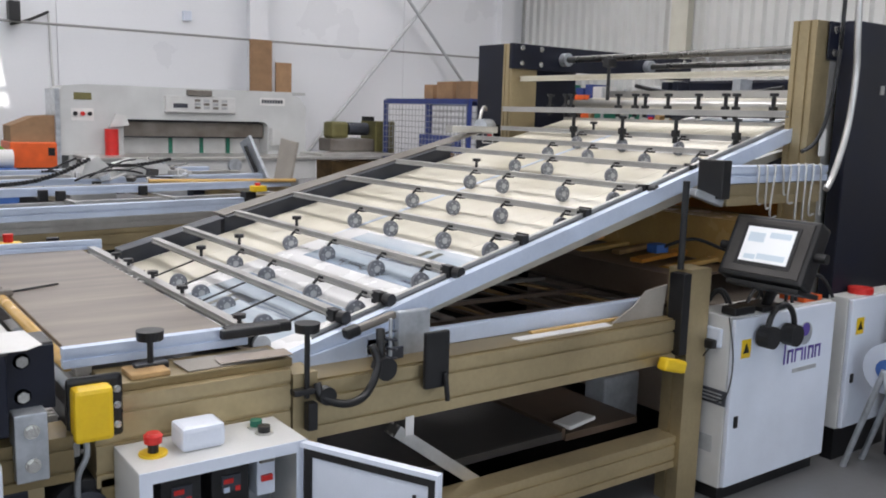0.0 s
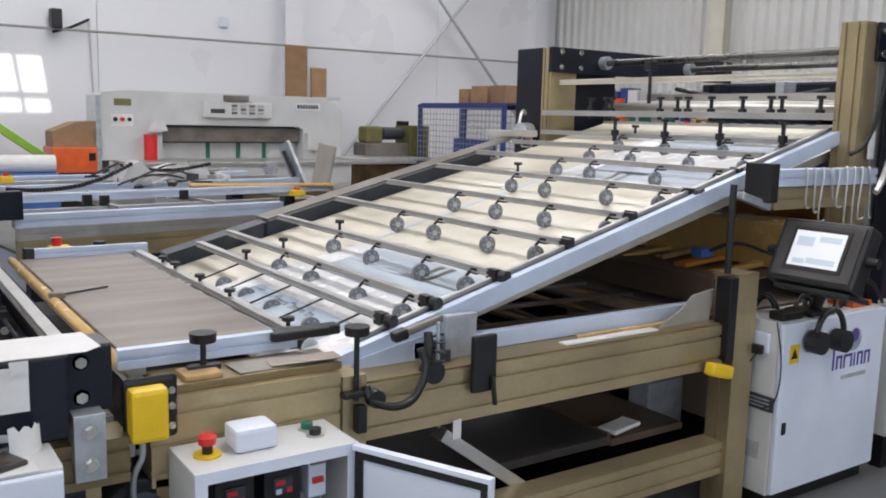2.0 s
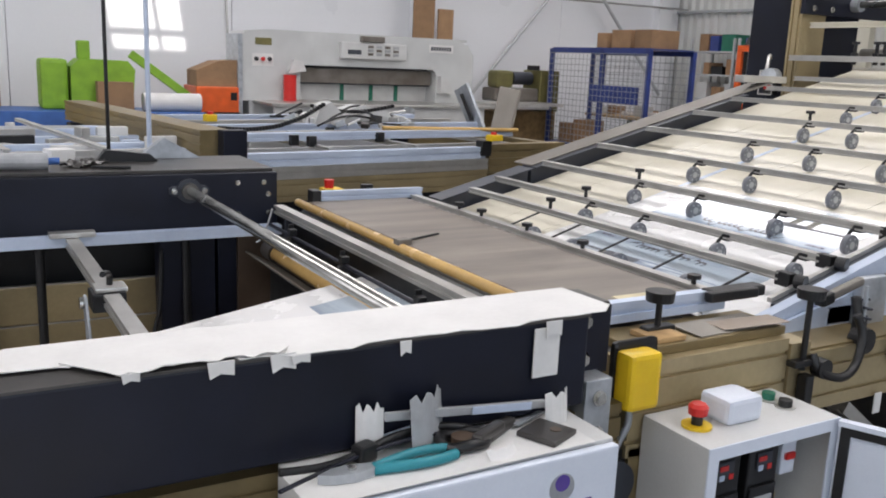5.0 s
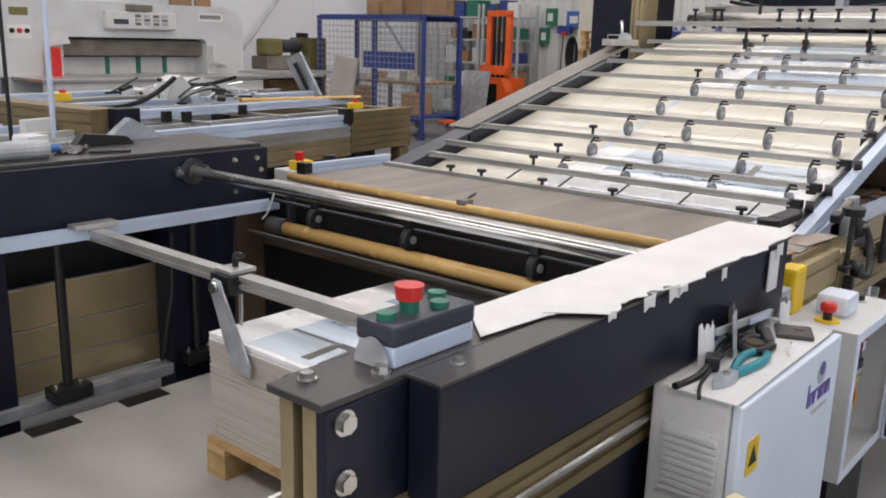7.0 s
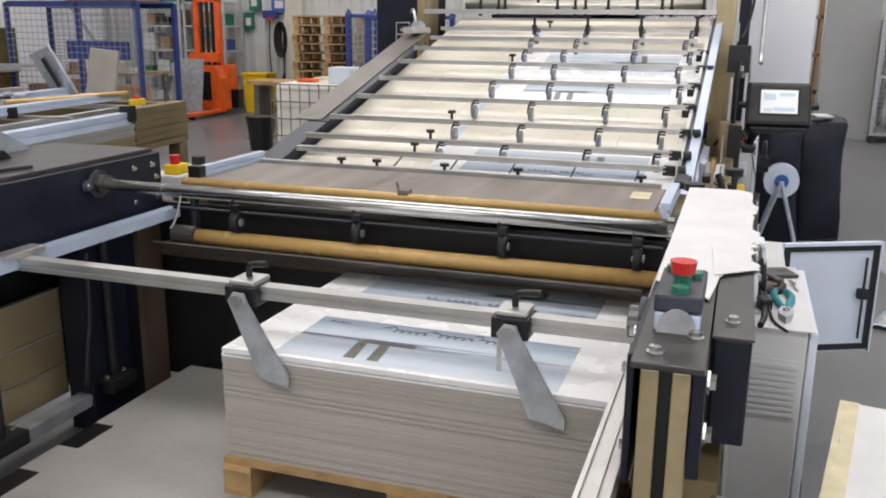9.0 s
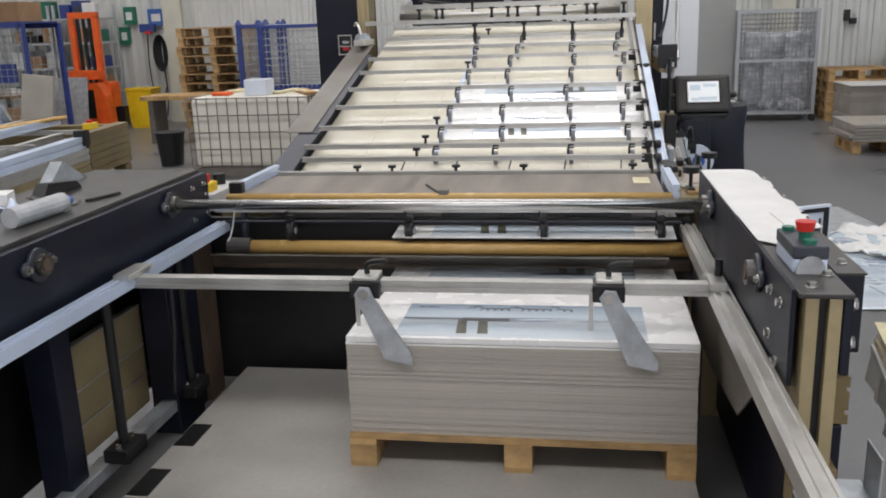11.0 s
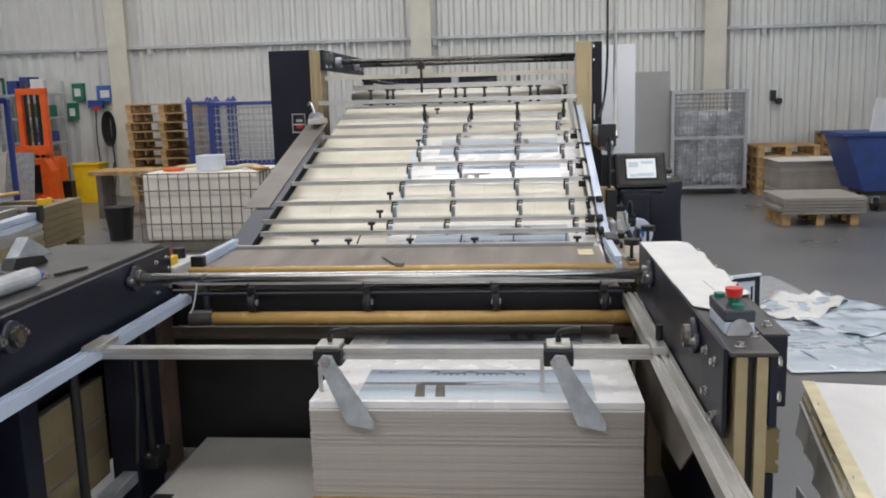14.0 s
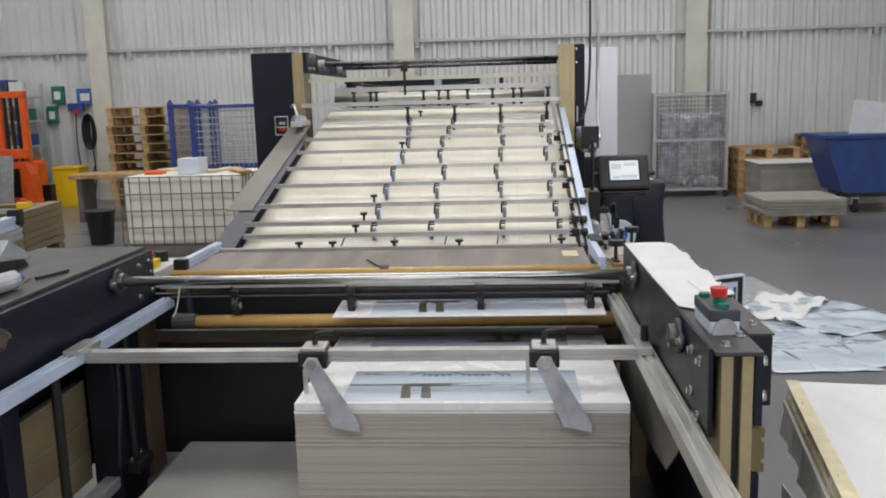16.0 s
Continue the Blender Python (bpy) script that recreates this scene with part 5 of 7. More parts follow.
def open_box():
    s = thing("drive_box", "open white drive enclosure with frequency drives and wiring inside", "cabinet", (0.72, -1.23, 0))
    x0, x1, y0, y1, z0, z1 = 0.5, 0.925, -1.335, -1.135, 0.24, 0.683
    t = 0.006
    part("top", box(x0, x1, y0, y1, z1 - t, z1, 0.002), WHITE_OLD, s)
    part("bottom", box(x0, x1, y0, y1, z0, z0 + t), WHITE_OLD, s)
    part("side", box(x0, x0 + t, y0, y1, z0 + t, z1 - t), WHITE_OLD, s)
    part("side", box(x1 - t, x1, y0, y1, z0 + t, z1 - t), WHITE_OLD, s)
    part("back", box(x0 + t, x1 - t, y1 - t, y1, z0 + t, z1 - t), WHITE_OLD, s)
    part("rim", box(x0, x0 + 0.03, y0 - 0.004, y0 - 0.0005, z0, z1), WHITE, s)
    part("rim", box(x1 - 0.03, x1, y0 - 0.004, y0 - 0.0005, z0, z1), WHITE, s)
    part("rim", box(x0 + 0.03, x1 - 0.03, y0 - 0.004, y0 - 0.0005, z1 - 0.03, z1), WHITE, s)
    part("rim", box(x0 + 0.03, x1 - 0.03, y0 - 0.004, y0 - 0.0005, z0, z0 + 0.03), WHITE, s)
    part("stand", box(x0 + 0.03, x1 - 0.03, y0 + 0.03, y1, 0, z0), BLACK, s)
    part("mount_plate", box(x0 + 0.02, x1 - 0.02, y1 - 0.02, y1 - 0.012, z0 + 0.02, z1 - 0.02), ZINC, s)
    for x in (0.565, 0.69):
        d = part("frequency_drive", box(x, x + 0.1, y0 + 0.05, y1 - 0.02, 0.47, 0.645, 0.006), BLACK, s, "black frequency drive")
        part("drive_keys", box(x + 0.025, x + 0.075, y0 + 0.046, y0 + 0.05, 0.57, 0.61), DARKGREY, d)
        part("rating_label", box(x + 0.02, x + 0.08, y0 + 0.04, y0 + 0.042, 0.49, 0.505), DUST, d)
        part("red_display", box(x + 0.03, x + 0.055, y0 + 0.044, y0 + 0.046, 0.59, 0.602), RED, d)
        part("key", box(x + 0.03, x + 0.045, y0 + 0.044, y0 + 0.046, 0.567, 0.58), ALU_BLUE, d)
        part("key", box(x + 0.06, x + 0.073, y0 + 0.044, y0 + 0.046, 0.567, 0.58), RED, d)
        part("terminal_cover", box(x + 0.006, x + 0.094, y0 + 0.042, y0 + 0.05, 0.48, 0.53, 0.004), BLACK, d)
    br = part("breaker", box(0.815, 0.865, y0 + 0.06, y1 - 0.02, 0.53, 0.65, 0.004), WHITE, s, "white circuit breaker")
    part("breaker_switch", box(0.825, 0.855, y0 + 0.052, y0 + 0.06, 0.57, 0.585), RED, br)
    part("breaker_switch", box(0.82, 0.86, y0 + 0.052, y0 + 0.06, 0.62, 0.635), GREYMETAL, br)
    part("duct", box(0.53, 0.9, y1 - 0.06, y1 - 0.02, 0.42, 0.46), ZINC, s)
    g = random.Random(6)
    for i in range(9):
        x = 0.56 + 0.035 * i
        part("wire", tube([(x, y0 + 0.09, 0.47), (x + g.uniform(-0.02, 0.02), y0 + 0.07, 0.43), (x + g.uniform(-0.05, 0.05), y0 + 0.07, 0.36), (x + g.uniform(-0.05, 0.05), y0 + 0.1, 0.28)], 0.004, None, 6), (YELLOW, BLACK, BLUE_TARP, ORANGE)[i % 4], s)
    part("yellow_terminal", box(0.66, 0.70, y0 + 0.06, y0 + 0.08, 0.44, 0.455), YELLOW, s)
    part("yellow_terminal", box(0.78, 0.83, y0 + 0.06, y0 + 0.08, 0.44, 0.455), YELLOW, s)
    # door swung open
    m = Matrix.Translation((0.925, -1.338, 0)) @ Euler((0, 0, radians(-64))).to_matrix().to_4x4()

    def put(bm):
        bm.transform(m)
        return bm
    w = 0.395
    d = part("door", put(box(0, w, -0.016, -0.004, z0, z1, 0.003)), WHITE, s, "open white enclosure door")
    bm = box(0.028, w - 0.028, -0.024, -0.016, z1 - 0.034, z1 - 0.012)
    box(0.028, w - 0.028, -0.024, -0.016, z0 + 0.012, z0 + 0.034, 0, bm)
    box(0.006, 0.028, -0.024, -0.016, z0 + 0.012, z1 - 0.012, 0, bm)
    box(w - 0.028, w - 0.006, -0.024, -0.016, z0 + 0.012, z1 - 0.012, 0, bm)
    part("door_gasket", put(bm), RUBBER, d, "black rubber door gasket")
    part("door_lip", put(box(0, w, -0.03, -0.016, z1 - 0.012, z1)), WHITE, d)
    part("door_lip", put(box(w - 0.006, w, -0.03, -0.016, z0, z1 - 0.012)), WHITE, d)
    bm = rod((w - 0.06, -0.032, z0 + 0.06), (w - 0.06, -0.032, z1 - 0.06), 0.005, None, 8)
    box(w - 0.08, w - 0.045, -0.05, -0.016, 0.46, 0.50, 0.004, bm)
    part("lock_bar", put(bm), BLACK, d)
    estop(s, (0.565, -1.235, z1))
    part("clear_cover", box(0.625, 0.735, -1.27, -1.18, z1, z1 + 0.06, 0.012), MILK, s, "milky plastic cover")
    for x, y in ((0.85, -1.19), (0.85, -1.24)):
        part("lamp_base", rod((x, y, z1), (x, y, z1 + 0.004), 0.024, None, 16), ALU, s)
        part("push_button", rod((x, y, z1 + 0.004), (x, y, z1 + 0.02), 0.016, None, 14), GREEN_BTN if y > -1.2 else BLACK, s)
    return s


open_box()
# tools, straps and scraps on the cabinet lid
ZT = 0.771


def tool(name, label, bm, mat, cat="tool", parts=()):
    ob = solo(name, bm, mat, label, cat, "tools on the cabinet")
    for nm, b2, mt in parts:
        part(nm, b2, mt, ob)
    return ob


def curl(x, y, z, w, h, bend, turn, lean=0.0):
    """A small curled scrap of sheet standing or lying."""
    bm = bmesh.new()
    n = 8
    a = []
    for i in range(n + 1):
        t = i / n - 0.5
        r = 0.12 * math.sin(i * 2.3)
        a.append([bm.verts.new((t * w, bend * (t * t * 4 - 1) + lean * k * h, k * h * (1 + r * k))) for k in (0, 0.5, 1)])
    for p, q in zip(a, a[1:]):
        for k in (0, 1):
            bm.faces.new((p[k], q[k], q[k + 1], p[k + 1]))
    ret = bmesh.ops.extrude_face_region(bm, geom=list(bm.faces))
    bmesh.ops.translate(bm, verts=[e for e in ret["geom"] if isinstance(e, bmesh.types.BMVert)], vec=(0, 0.0012, 0.0006))
    bmesh.ops.recalc_face_normals(bm, faces=bm.faces)
    bm.transform(pose(x, y, z, 0, 0, turn))
    return bm


tool("white_sheet", "white sheet lying on the cabinet lid", box(-0.4, 0.17, -1.36, -1.22, ZT - 0.001, ZT + 0.001, rot=(0, 0, 1)), PAPER, "paper")
grip = tube([(-0.262, -1.303, ZT + 0.01), (-0.2, -1.315, ZT + 0.012), (-0.15, -1.318, ZT + 0.012), (-0.104, -1.308, ZT + 0.01)], 0.0095, None, 10)
tool("side_cutter", "pliers with teal grips on the cabinet", grip, TEAL,
     parts=(("grip", tube([(-0.262, -1.297, ZT + 0.01), (-0.2, -1.282, ZT + 0.012), (-0.15, -1.276, ZT + 0.012), (-0.108, -1.28, ZT + 0.01)], 0.009, None, 10), TEAL),
            ("jaw", prism([(-0.36, -1.298), (-0.33, -1.284), (-0.30, -1.282), (-0.262, -1.29), (-0.262, -1.31), (-0.30, -1.318), (-0.335, -1.312)], "z", ZT + 0.002, ZT + 0.018), ZINC),
            ("pivot", rod((-0.30, -1.30, ZT + 0.018), (-0.30, -1.30, ZT + 0.023), 0.008, None, 12), STEEL)))
ring = [Vector((-0.066 + 0.045 * math.cos(a), -1.266 + 0.034 * math.sin(a), ZT + 0.012 + 0.004 * math.sin(3 * a))) for a in [2 * math.pi * i / 16 for i in range(17)]]
tool("tape_gun", "black tape gun with a ring handle on the cabinet", tube(ring, 0.011, None, 8), BLACK,
     parts=(("blade_arm", box(-0.06, 0.03, -1.285, -1.262, ZT + 0.012, ZT + 0.03, 0.006, rot=(0, 0, 28)), TOPDARK), ("core", rod((-0.066, -1.266, ZT + 0.002), (-0.066, -1.266, ZT + 0.02), 0.022, None, 16), BRONZE)))
tool("notebook", "dark grey notebook lying with a brown mark", box(0.06, 0.145, -1.335, -1.252, ZT + 0.001, ZT + 0.012, 0.003, rot=(0, 0, 24)), TOPDARK, "notebook",
     parts=(("cover_mark", rod((0.118, -1.30, ZT + 0.012), (0.118, -1.30, ZT + 0.0135), 0.011, None, 12), BRONZE),))
tool("steel_rule", "long pale plastic strip leaning on the beam", box(-0.21, 0.15, -1.232, -1.222, 0.812, 0.828, 0.002, rot=(0, 6, 2)), DUST,
     parts=(("blue_end", box(-0.03, 0.11, -1.235, -1.233, 0.806, 0.822, 0.001, rot=(0, 6, 2)), ALU_BLUE),))
tool("strap", "black strap lying over the cabinet edge", tube([(-0.405, -1.24, ZT + 0.006), (-0.33, -1.25, ZT + 0.006), (-0.26, -1.25, ZT + 0.018), (-0.18, -1.235, ZT + 0.03), (-0.08, -1.225, ZT + 0.025), (0.0, -1.24, ZT + 0.006)], 0.0075, None, 8), BLACK, "strap")
tool("thin_cable", "thin dark cable lying on the cabinet", tube([(-0.425, -1.3, ZT + 0.004), (-0.35, -1.27, ZT + 0.005), (-0.25, -1.258, ZT + 0.02), (-0.14, -1.245, ZT + 0.024), (-0.06, -1.23, ZT + 0.01)], 0.004, None, 6), NAVY, "cable")
tool("strap_buckle", "black buckle of the strap", box(-0.275, -0.235, -1.265, -1.235, ZT + 0.002, ZT + 0.034, 0.006, rot=(0, 0, 20)), BLACK, "buckle")
tool("plastic_strip", "pale blue plastic strip on the cabinet", box(-0.25, -0.12, -1.232, -1.214, ZT + 0.018, ZT + 0.030, 0.004, rot=(0, -6, 4)), ALU_BLUE, "strip")
tool("cutter_knife", "dark grey folding knife on the cabinet", box(-0.03, 0.075, -1.262, -1.24, ZT + 0.002, ZT + 0.02, 0.006, rot=(0, 0, 30)), TOPDARK, "knife",
     parts=(("blade", box(0.06, 0.15, -1.236, -1.222, ZT + 0.008, ZT + 0.011, 0.001, rot=(0, 0, 22)), ZINC),))
tool("paper_scrap", "curled white paper scrap by the beam", curl(0.165, -1.24, ZT, 0.07, 0.06, 0.02, 20, 0.1), PAPER, "paper scrap")
tool("paper_scrap", "small white paper scrap standing by the beam", curl(-0.235, -1.228, ZT + 0.002, 0.05, 0.085, 0.006, -16, 0.08), PAPER, "paper scrap")
tool("film_scrap", "thin grey film scrap standing by the beam", curl(-0.12, -1.235, ZT + 0.002, 0.10, 0.095, 0.012, 28, 0.1), DUST, "film scrap")
tool("paper_scrap", "folded white paper scrap on the lid", curl(-0.02, -1.335, ZT, 0.07, 0.015, 0.01, 14, 0.8), PAPER, "paper scrap")

# headphones hung on the operator panel
bm = None
pts = [Vector((3.05 + 0.092 * math.cos(a), -1.30, 0.698 + 0.108 * math.sin(a))) for a in [math.pi * i / 12 for i in range(13)]]
bm = tube(pts, 0.012)
hp = solo("headphones", bm, BLACK, "black over-ear headphones hung before the cabinet door", "headphones")
for x, z in ((2.969, 0.682), (3.131, 0.671)):
    part("ear_cup", rod((x, -1.272, z), (x, -1.327, z), 0.045, None, 18), RUBBER, hp)

# ---- second line beside it ----
def second_line():
    s = thing("second_line", "idle second laminating line with gold beams and white rails", "machine", (0.62, 2.62, 0))
    m = pose(0.62, 2.62, 0, 0, 0, 7.6)       # it stands slightly turned

    def add(name, bm, mat, parent=None, label=""):
        bm.transform(m)
        return part(name, bm, mat, parent or s, label)
    add("side_beam", profile("x", 0.1, 2.04, 0.0, 0.1, 0.55, 0.69, 2), GOLD, None, "gold slotted side beam")
    add("beam_rail", profile("x", 0.1, 2.04, 0.0, 0.1, 0.692, 0.77, 1), ALU)
    add("long_rail", profile("x", 0.08, 2.02, 0.01, 0.09, 0.772, 0.855, 1), ALU_BLUE, None, "white long rail")
    for i in range(3):
        z = 0.565 + 0.103 * i
        add("end_plank", profile("x", 2.05, 2.82, 0.0, 0.1, z, z + 0.1, 1), GOLD_OLD, None, "gold end plank")
    add("end_plank", profile("y", 0.1, 2.2, 2.72, 2.82, 0.62, 0.86, 3), GOLD_OLD)
    for u in (2.68, 2.1, 0.15):
        add("beam_leg", box(u, u + 0.12, 0.0, 0.1, 0.0, 0.55, 0.004), GOLD_OLD if u > 2.2 else NAVY)
    add("corner_block", box(1.97, 2.06, -0.01, 0.07, 0.79, 0.90, 0.006), BLACK)
    e = add("emergency_box", box(2.02, 2.13, -0.05, 0.02, 0.90, 0.945, 0.006), YELLOW, None, "yellow emergency-stop box")
    add("mushroom_button", rod((2.07, -0.015, 0.945), (2.07, -0.015, 0.965), 0.022, None, 16), RED, e)
    e = add("emergency_box", box(0.25, 0.33, 0.9, 0.97, 0.98, 1.03, 0.006), YELLOW)
    add("mushroom_button", rod((0.29, 0.935, 1.03), (0.29, 0.935, 1.05), 0.022, None, 16), RED, e)
    add("table_deck", box(0.1, 2.72, 0.12, 2.2, 0.60, 0.62), TOPDARK, None, "dark table deck")
    add("under_cover", box(0.2, 2.6, 0.2, 0.22, 0.05, 0.6), NAVY)
    for v, z, w, u1, mt in ((0.28, 0.80, 0.05, 2.3, ALU), (0.48, 0.88, 0.08, 2.7, ALU_BLUE), (0.72, 0.87, 0.05, 2.7, ALU), (0.95, 0.90, 0.08, 2.72, ALU_BLUE), (1.35, 0.90, 0.06, 2.72, ALU), (1.9, 0.90, 0.08, 2.72, ALU_BLUE)):
        add("long_rail", profile("x", 0.12, u1, v, v + w, z, z + 0.055, 1), mt)
    for u in (0.75, 1.45, 2.3):
        add("cross_bar", profile("y", 0.1, 2.1, u, u + 0.04, 0.84, 0.872, 1), ALU)
    add("slant_bar", rod((1.5, 0.6, 0.95), (2.72, 0.45, 0.93), 0.016, None, 10), WOOD_EDGE)
    add("cross_beam", profile("y", 0.06, 3.0, -0.14, 0.06, 0.84, 1.0, 3), GOLD_OLD, None, "gold cross beam")
    add("beam_cap", box(-0.03, 0.12, -0.03, 0.06, 0.83, 1.005, 0.006), NAVY, None, "black beam end cap")
    for k in (0.865, 0.93, 0.98):
        b = rod((0.12, 0.0, k), (0.128, 0.0, k), 0.008, None, 8)
        add("cap_bolt", b, STEEL)
    add("near_deck", box(-2.2, -0.16, -0.05, 2.4, 0.80, 0.84), ZINC, None, "grey sheet-metal deck")
    for v in (0.12, 0.5, 0.95, 1.5):
        add("deck_rail", profile("x", -2.1, -0.2, v, v + 0.06, 0.842, 0.89, 1), ALU_BLUE if v > 0.4 else ALU)
    for u in (-1.7, -1.2, -0.7):
        add("deck_bar", profile("y", 0.05, 2.2, u, u + 0.04, 0.892, 0.915, 1), ALU)
    add("deck_skirt", box(-2.2, -0.16, -0.05, -0.01, 0.1, 0.80), NAVY)
    for u, v in ((-0.2, 2.6), (2.6, 2.0)):
        add("far_leg", box(u, u + 0.12, v, v + 0.12, 0, 0.84), NAVY)
    g = random.Random(11)
    for i in range(26):
        u, v = g.uniform(-1.8, -0.3), g.uniform(0.05, 1.3)
        add("deck_part", box(u, u + g.uniform(0.05, 0.25), v, v + g.uniform(0.03, 0.1), 0.84, 0.89 + g.uniform(0, 0.06), 0.005, rot=(0, 0, g.uniform(-40, 40))), g.choice((ALU_BLUE, BLACK, WHITE_OLD, WHITE_OLD, ALU)))
    # cable chains in two runs
    for i in range(34):
        u = 0.18 + 0.03 * i
        z = 0.955 - 0.02 * math.sin(math.pi * min(1, i / 20)) + 0.13 * (max(0, i - 18) / 15) ** 1.5
        add("chain_link", box(u, u + 0.021, 0.52 + 0.012 * i, 0.555 + 0.012 * i, z, z + 0.028, 0.003), BLACK)
    for i in range(24):
        u = 1.15 + 0.032 * i
        z = 1.07 - 0.045 * math.sin(math.pi * i / 23)
        add("chain_link", box(u, u + 0.022, 1.05, 1.08, z, z + 0.026, 0.003), BLACK)
    # heap of feeder heads
    add("head_unit", prism([(1.12, 0.95), (1.42, 0.95), (1.35, 1.04), (1.26, 1.12), (1.17, 1.08)], "y", 0.95, 1.1), WHITE_OLD)
    add("head_unit", prism([(1.5, 0.95), (2.0, 0.95), (1.95, 1.03), (1.7, 1.08), (1.55, 1.04)], "y", 1.2, 1.4), WHITE_OLD)
    for i in range(46):
        u, v = g.uniform(1.1, 2.2), g.uniform(0.65, 1.9)
        w, d, h = g.uniform(0.025, 0.11), g.uniform(0.02, 0.08), g.uniform(0.02, 0.07)
        add("feeder_block", box(u, u + w, v, v + d, 0.945, 0.95 + h, 0.005, rot=(0, g.uniform(-25, 25), g.uniform(-50, 50))), g.choice((WHITE_OLD, WHITE_OLD, ALU, ZINC, BLACK, TOPDARK)))
    for i in range(12):
        u, v = g.uniform(1.0, 1.9), g.uniform(0.6, 1.6)
        add("feeder_rod", rod((u, v, 0.97), (u + g.uniform(0.12, 0.4), v + g.uniform(-0.2, 0.2), g.uniform(0.95, 1.08)), 0.009, None, 8), (STEEL, BLACK, WHITE_OLD)[i % 3])
    for k in range(3):
        add("cable_loop", tube(arc((0.95 + 0.2 * k, 0.6 + 0.25 * k, 0.97), (1.5 + 0.2 * k, 0.7 + 0.3 * k, 1.0), -0.05 - 0.02 * k, 8), 0.008), BLACK)
    for i in range(10):
        u, v = g.uniform(0.3, 2.0), g.uniform(0.2, 0.9)
        add("small_clamp", box(u, u + 0.06, v, v + 0.04, 0.86, 0.93, 0.005), BLACK if i % 2 else ZINC)
    tp = add("tilted_plate", box(2.68, 2.71, 0.95, 1.15, 0.86, 1.27, 0.008, rot=(-22, -14, 0)), ZINC, None, "grey tilted cover plate")
    add("plate_handle", box(2.64, 2.665, 1.03, 1.055, 0.95, 1.2, 0.005, rot=(-22, -14, 0)), BLACK, tp)
    add("tilted_plate", box(2.76, 2.79, 0.55, 0.8, 0.86, 1.26, 0.008, rot=(6, 8, 0)), KRAFT, None, "grey upright cover plate")
    return s


second_line()
# small white box with a far emergency stop beside the intake table
eb = thing("emergency_stop", "yellow emergency-stop box on a white base beside the table", "emergency stop", (0.68, 1.15, 0))
part("base_box", box(0.6, 0.95, 1.08, 1.25, 0.75, 0.83, 0.008), WHITE_OLD, eb)
part("stand", box(0.72, 0.84, 1.12, 1.2, 0.0, 0.75), BLACK, eb)
part("switch_box", box(0.63, 0.72, 1.11, 1.18, 0.83, 0.872, 0.005), YELLOW, eb, "yellow switch box")
part("mushroom_button", rod((0.665, 1.145, 0.872), (0.665, 1.145, 0.91), 0.02, None, 16, 0.023), RED, eb)
part("gland", rod((0.86, 1.16, 0.83), (0.86, 1.16, 0.88), 0.03, None, 12), BLACK, eb)

# pole, cable and odds and ends on the housing lid
solo("white_pole", rod((0.13, 2.38, 0.9), (0.13, 2.38, 2.3), 0.013, None, 10), ALU_BLUE, "thin white pole standing on the second line", "pole")
solo("hanging_cable", rod((-0.08, 2.38, 0.9), (-0.08, 2.38, 5.6), 0.01, None, 8), BLACK, "black cable hanging from the roof", "cable")
solo("hanging_cable", tube([(3.5, -1.176, 5.6), (3.5, -1.176, 2.2), (3.5, -1.175, 1.85), (3.49, -1.16, 1.6), (3.46, -1.13, 1.45), (3.4, -1.1, 1.40)], 0.009), BLACK, "black cable hanging from the roof", "cable")
LID = 0.986
solo("tape_cutter", prism([(-0.30, LID), (-0.05, LID), (-0.08, LID + 0.03), (-0.26, LID + 0.05)], "y", 1.32, 1.37), BLACK, "black tape cutter on the housing lid", "tool")
solo("steel_wedge", prism([(-0.12, LID), (0.16, LID), (0.0, LID + 0.09)], "y", 1.42, 1.47), ZINC, "grey folded metal wedge", "metal part")
solo("carton", box(-0.48, -0.38, 1.36, 1.44, LID, LID + 0.05, 0.003, rot=(0, 0, 20)), PAPER, "small white carton on the housing lid", "carton")
bt = solo("bottle", rod((-0.75, 1.14, LID + 0.032), (-0.5, 1.12, LID + 0.032), 0.032, None, 14), DUST, "clear plastic bottle lying down", "bottle")
part("cap", rod((-0.5, 1.12, LID + 0.032), (-0.46, 1.117, LID + 0.032), 0.014, None, 10), BLUE_TARP, bt)
solo("pen", box(-0.35, -0.2, 1.1, 1.112, LID, LID + 0.011, 0.004, rot=(0, 0, -20)), BLACK, "black marker pen on the housing lid", "pen")


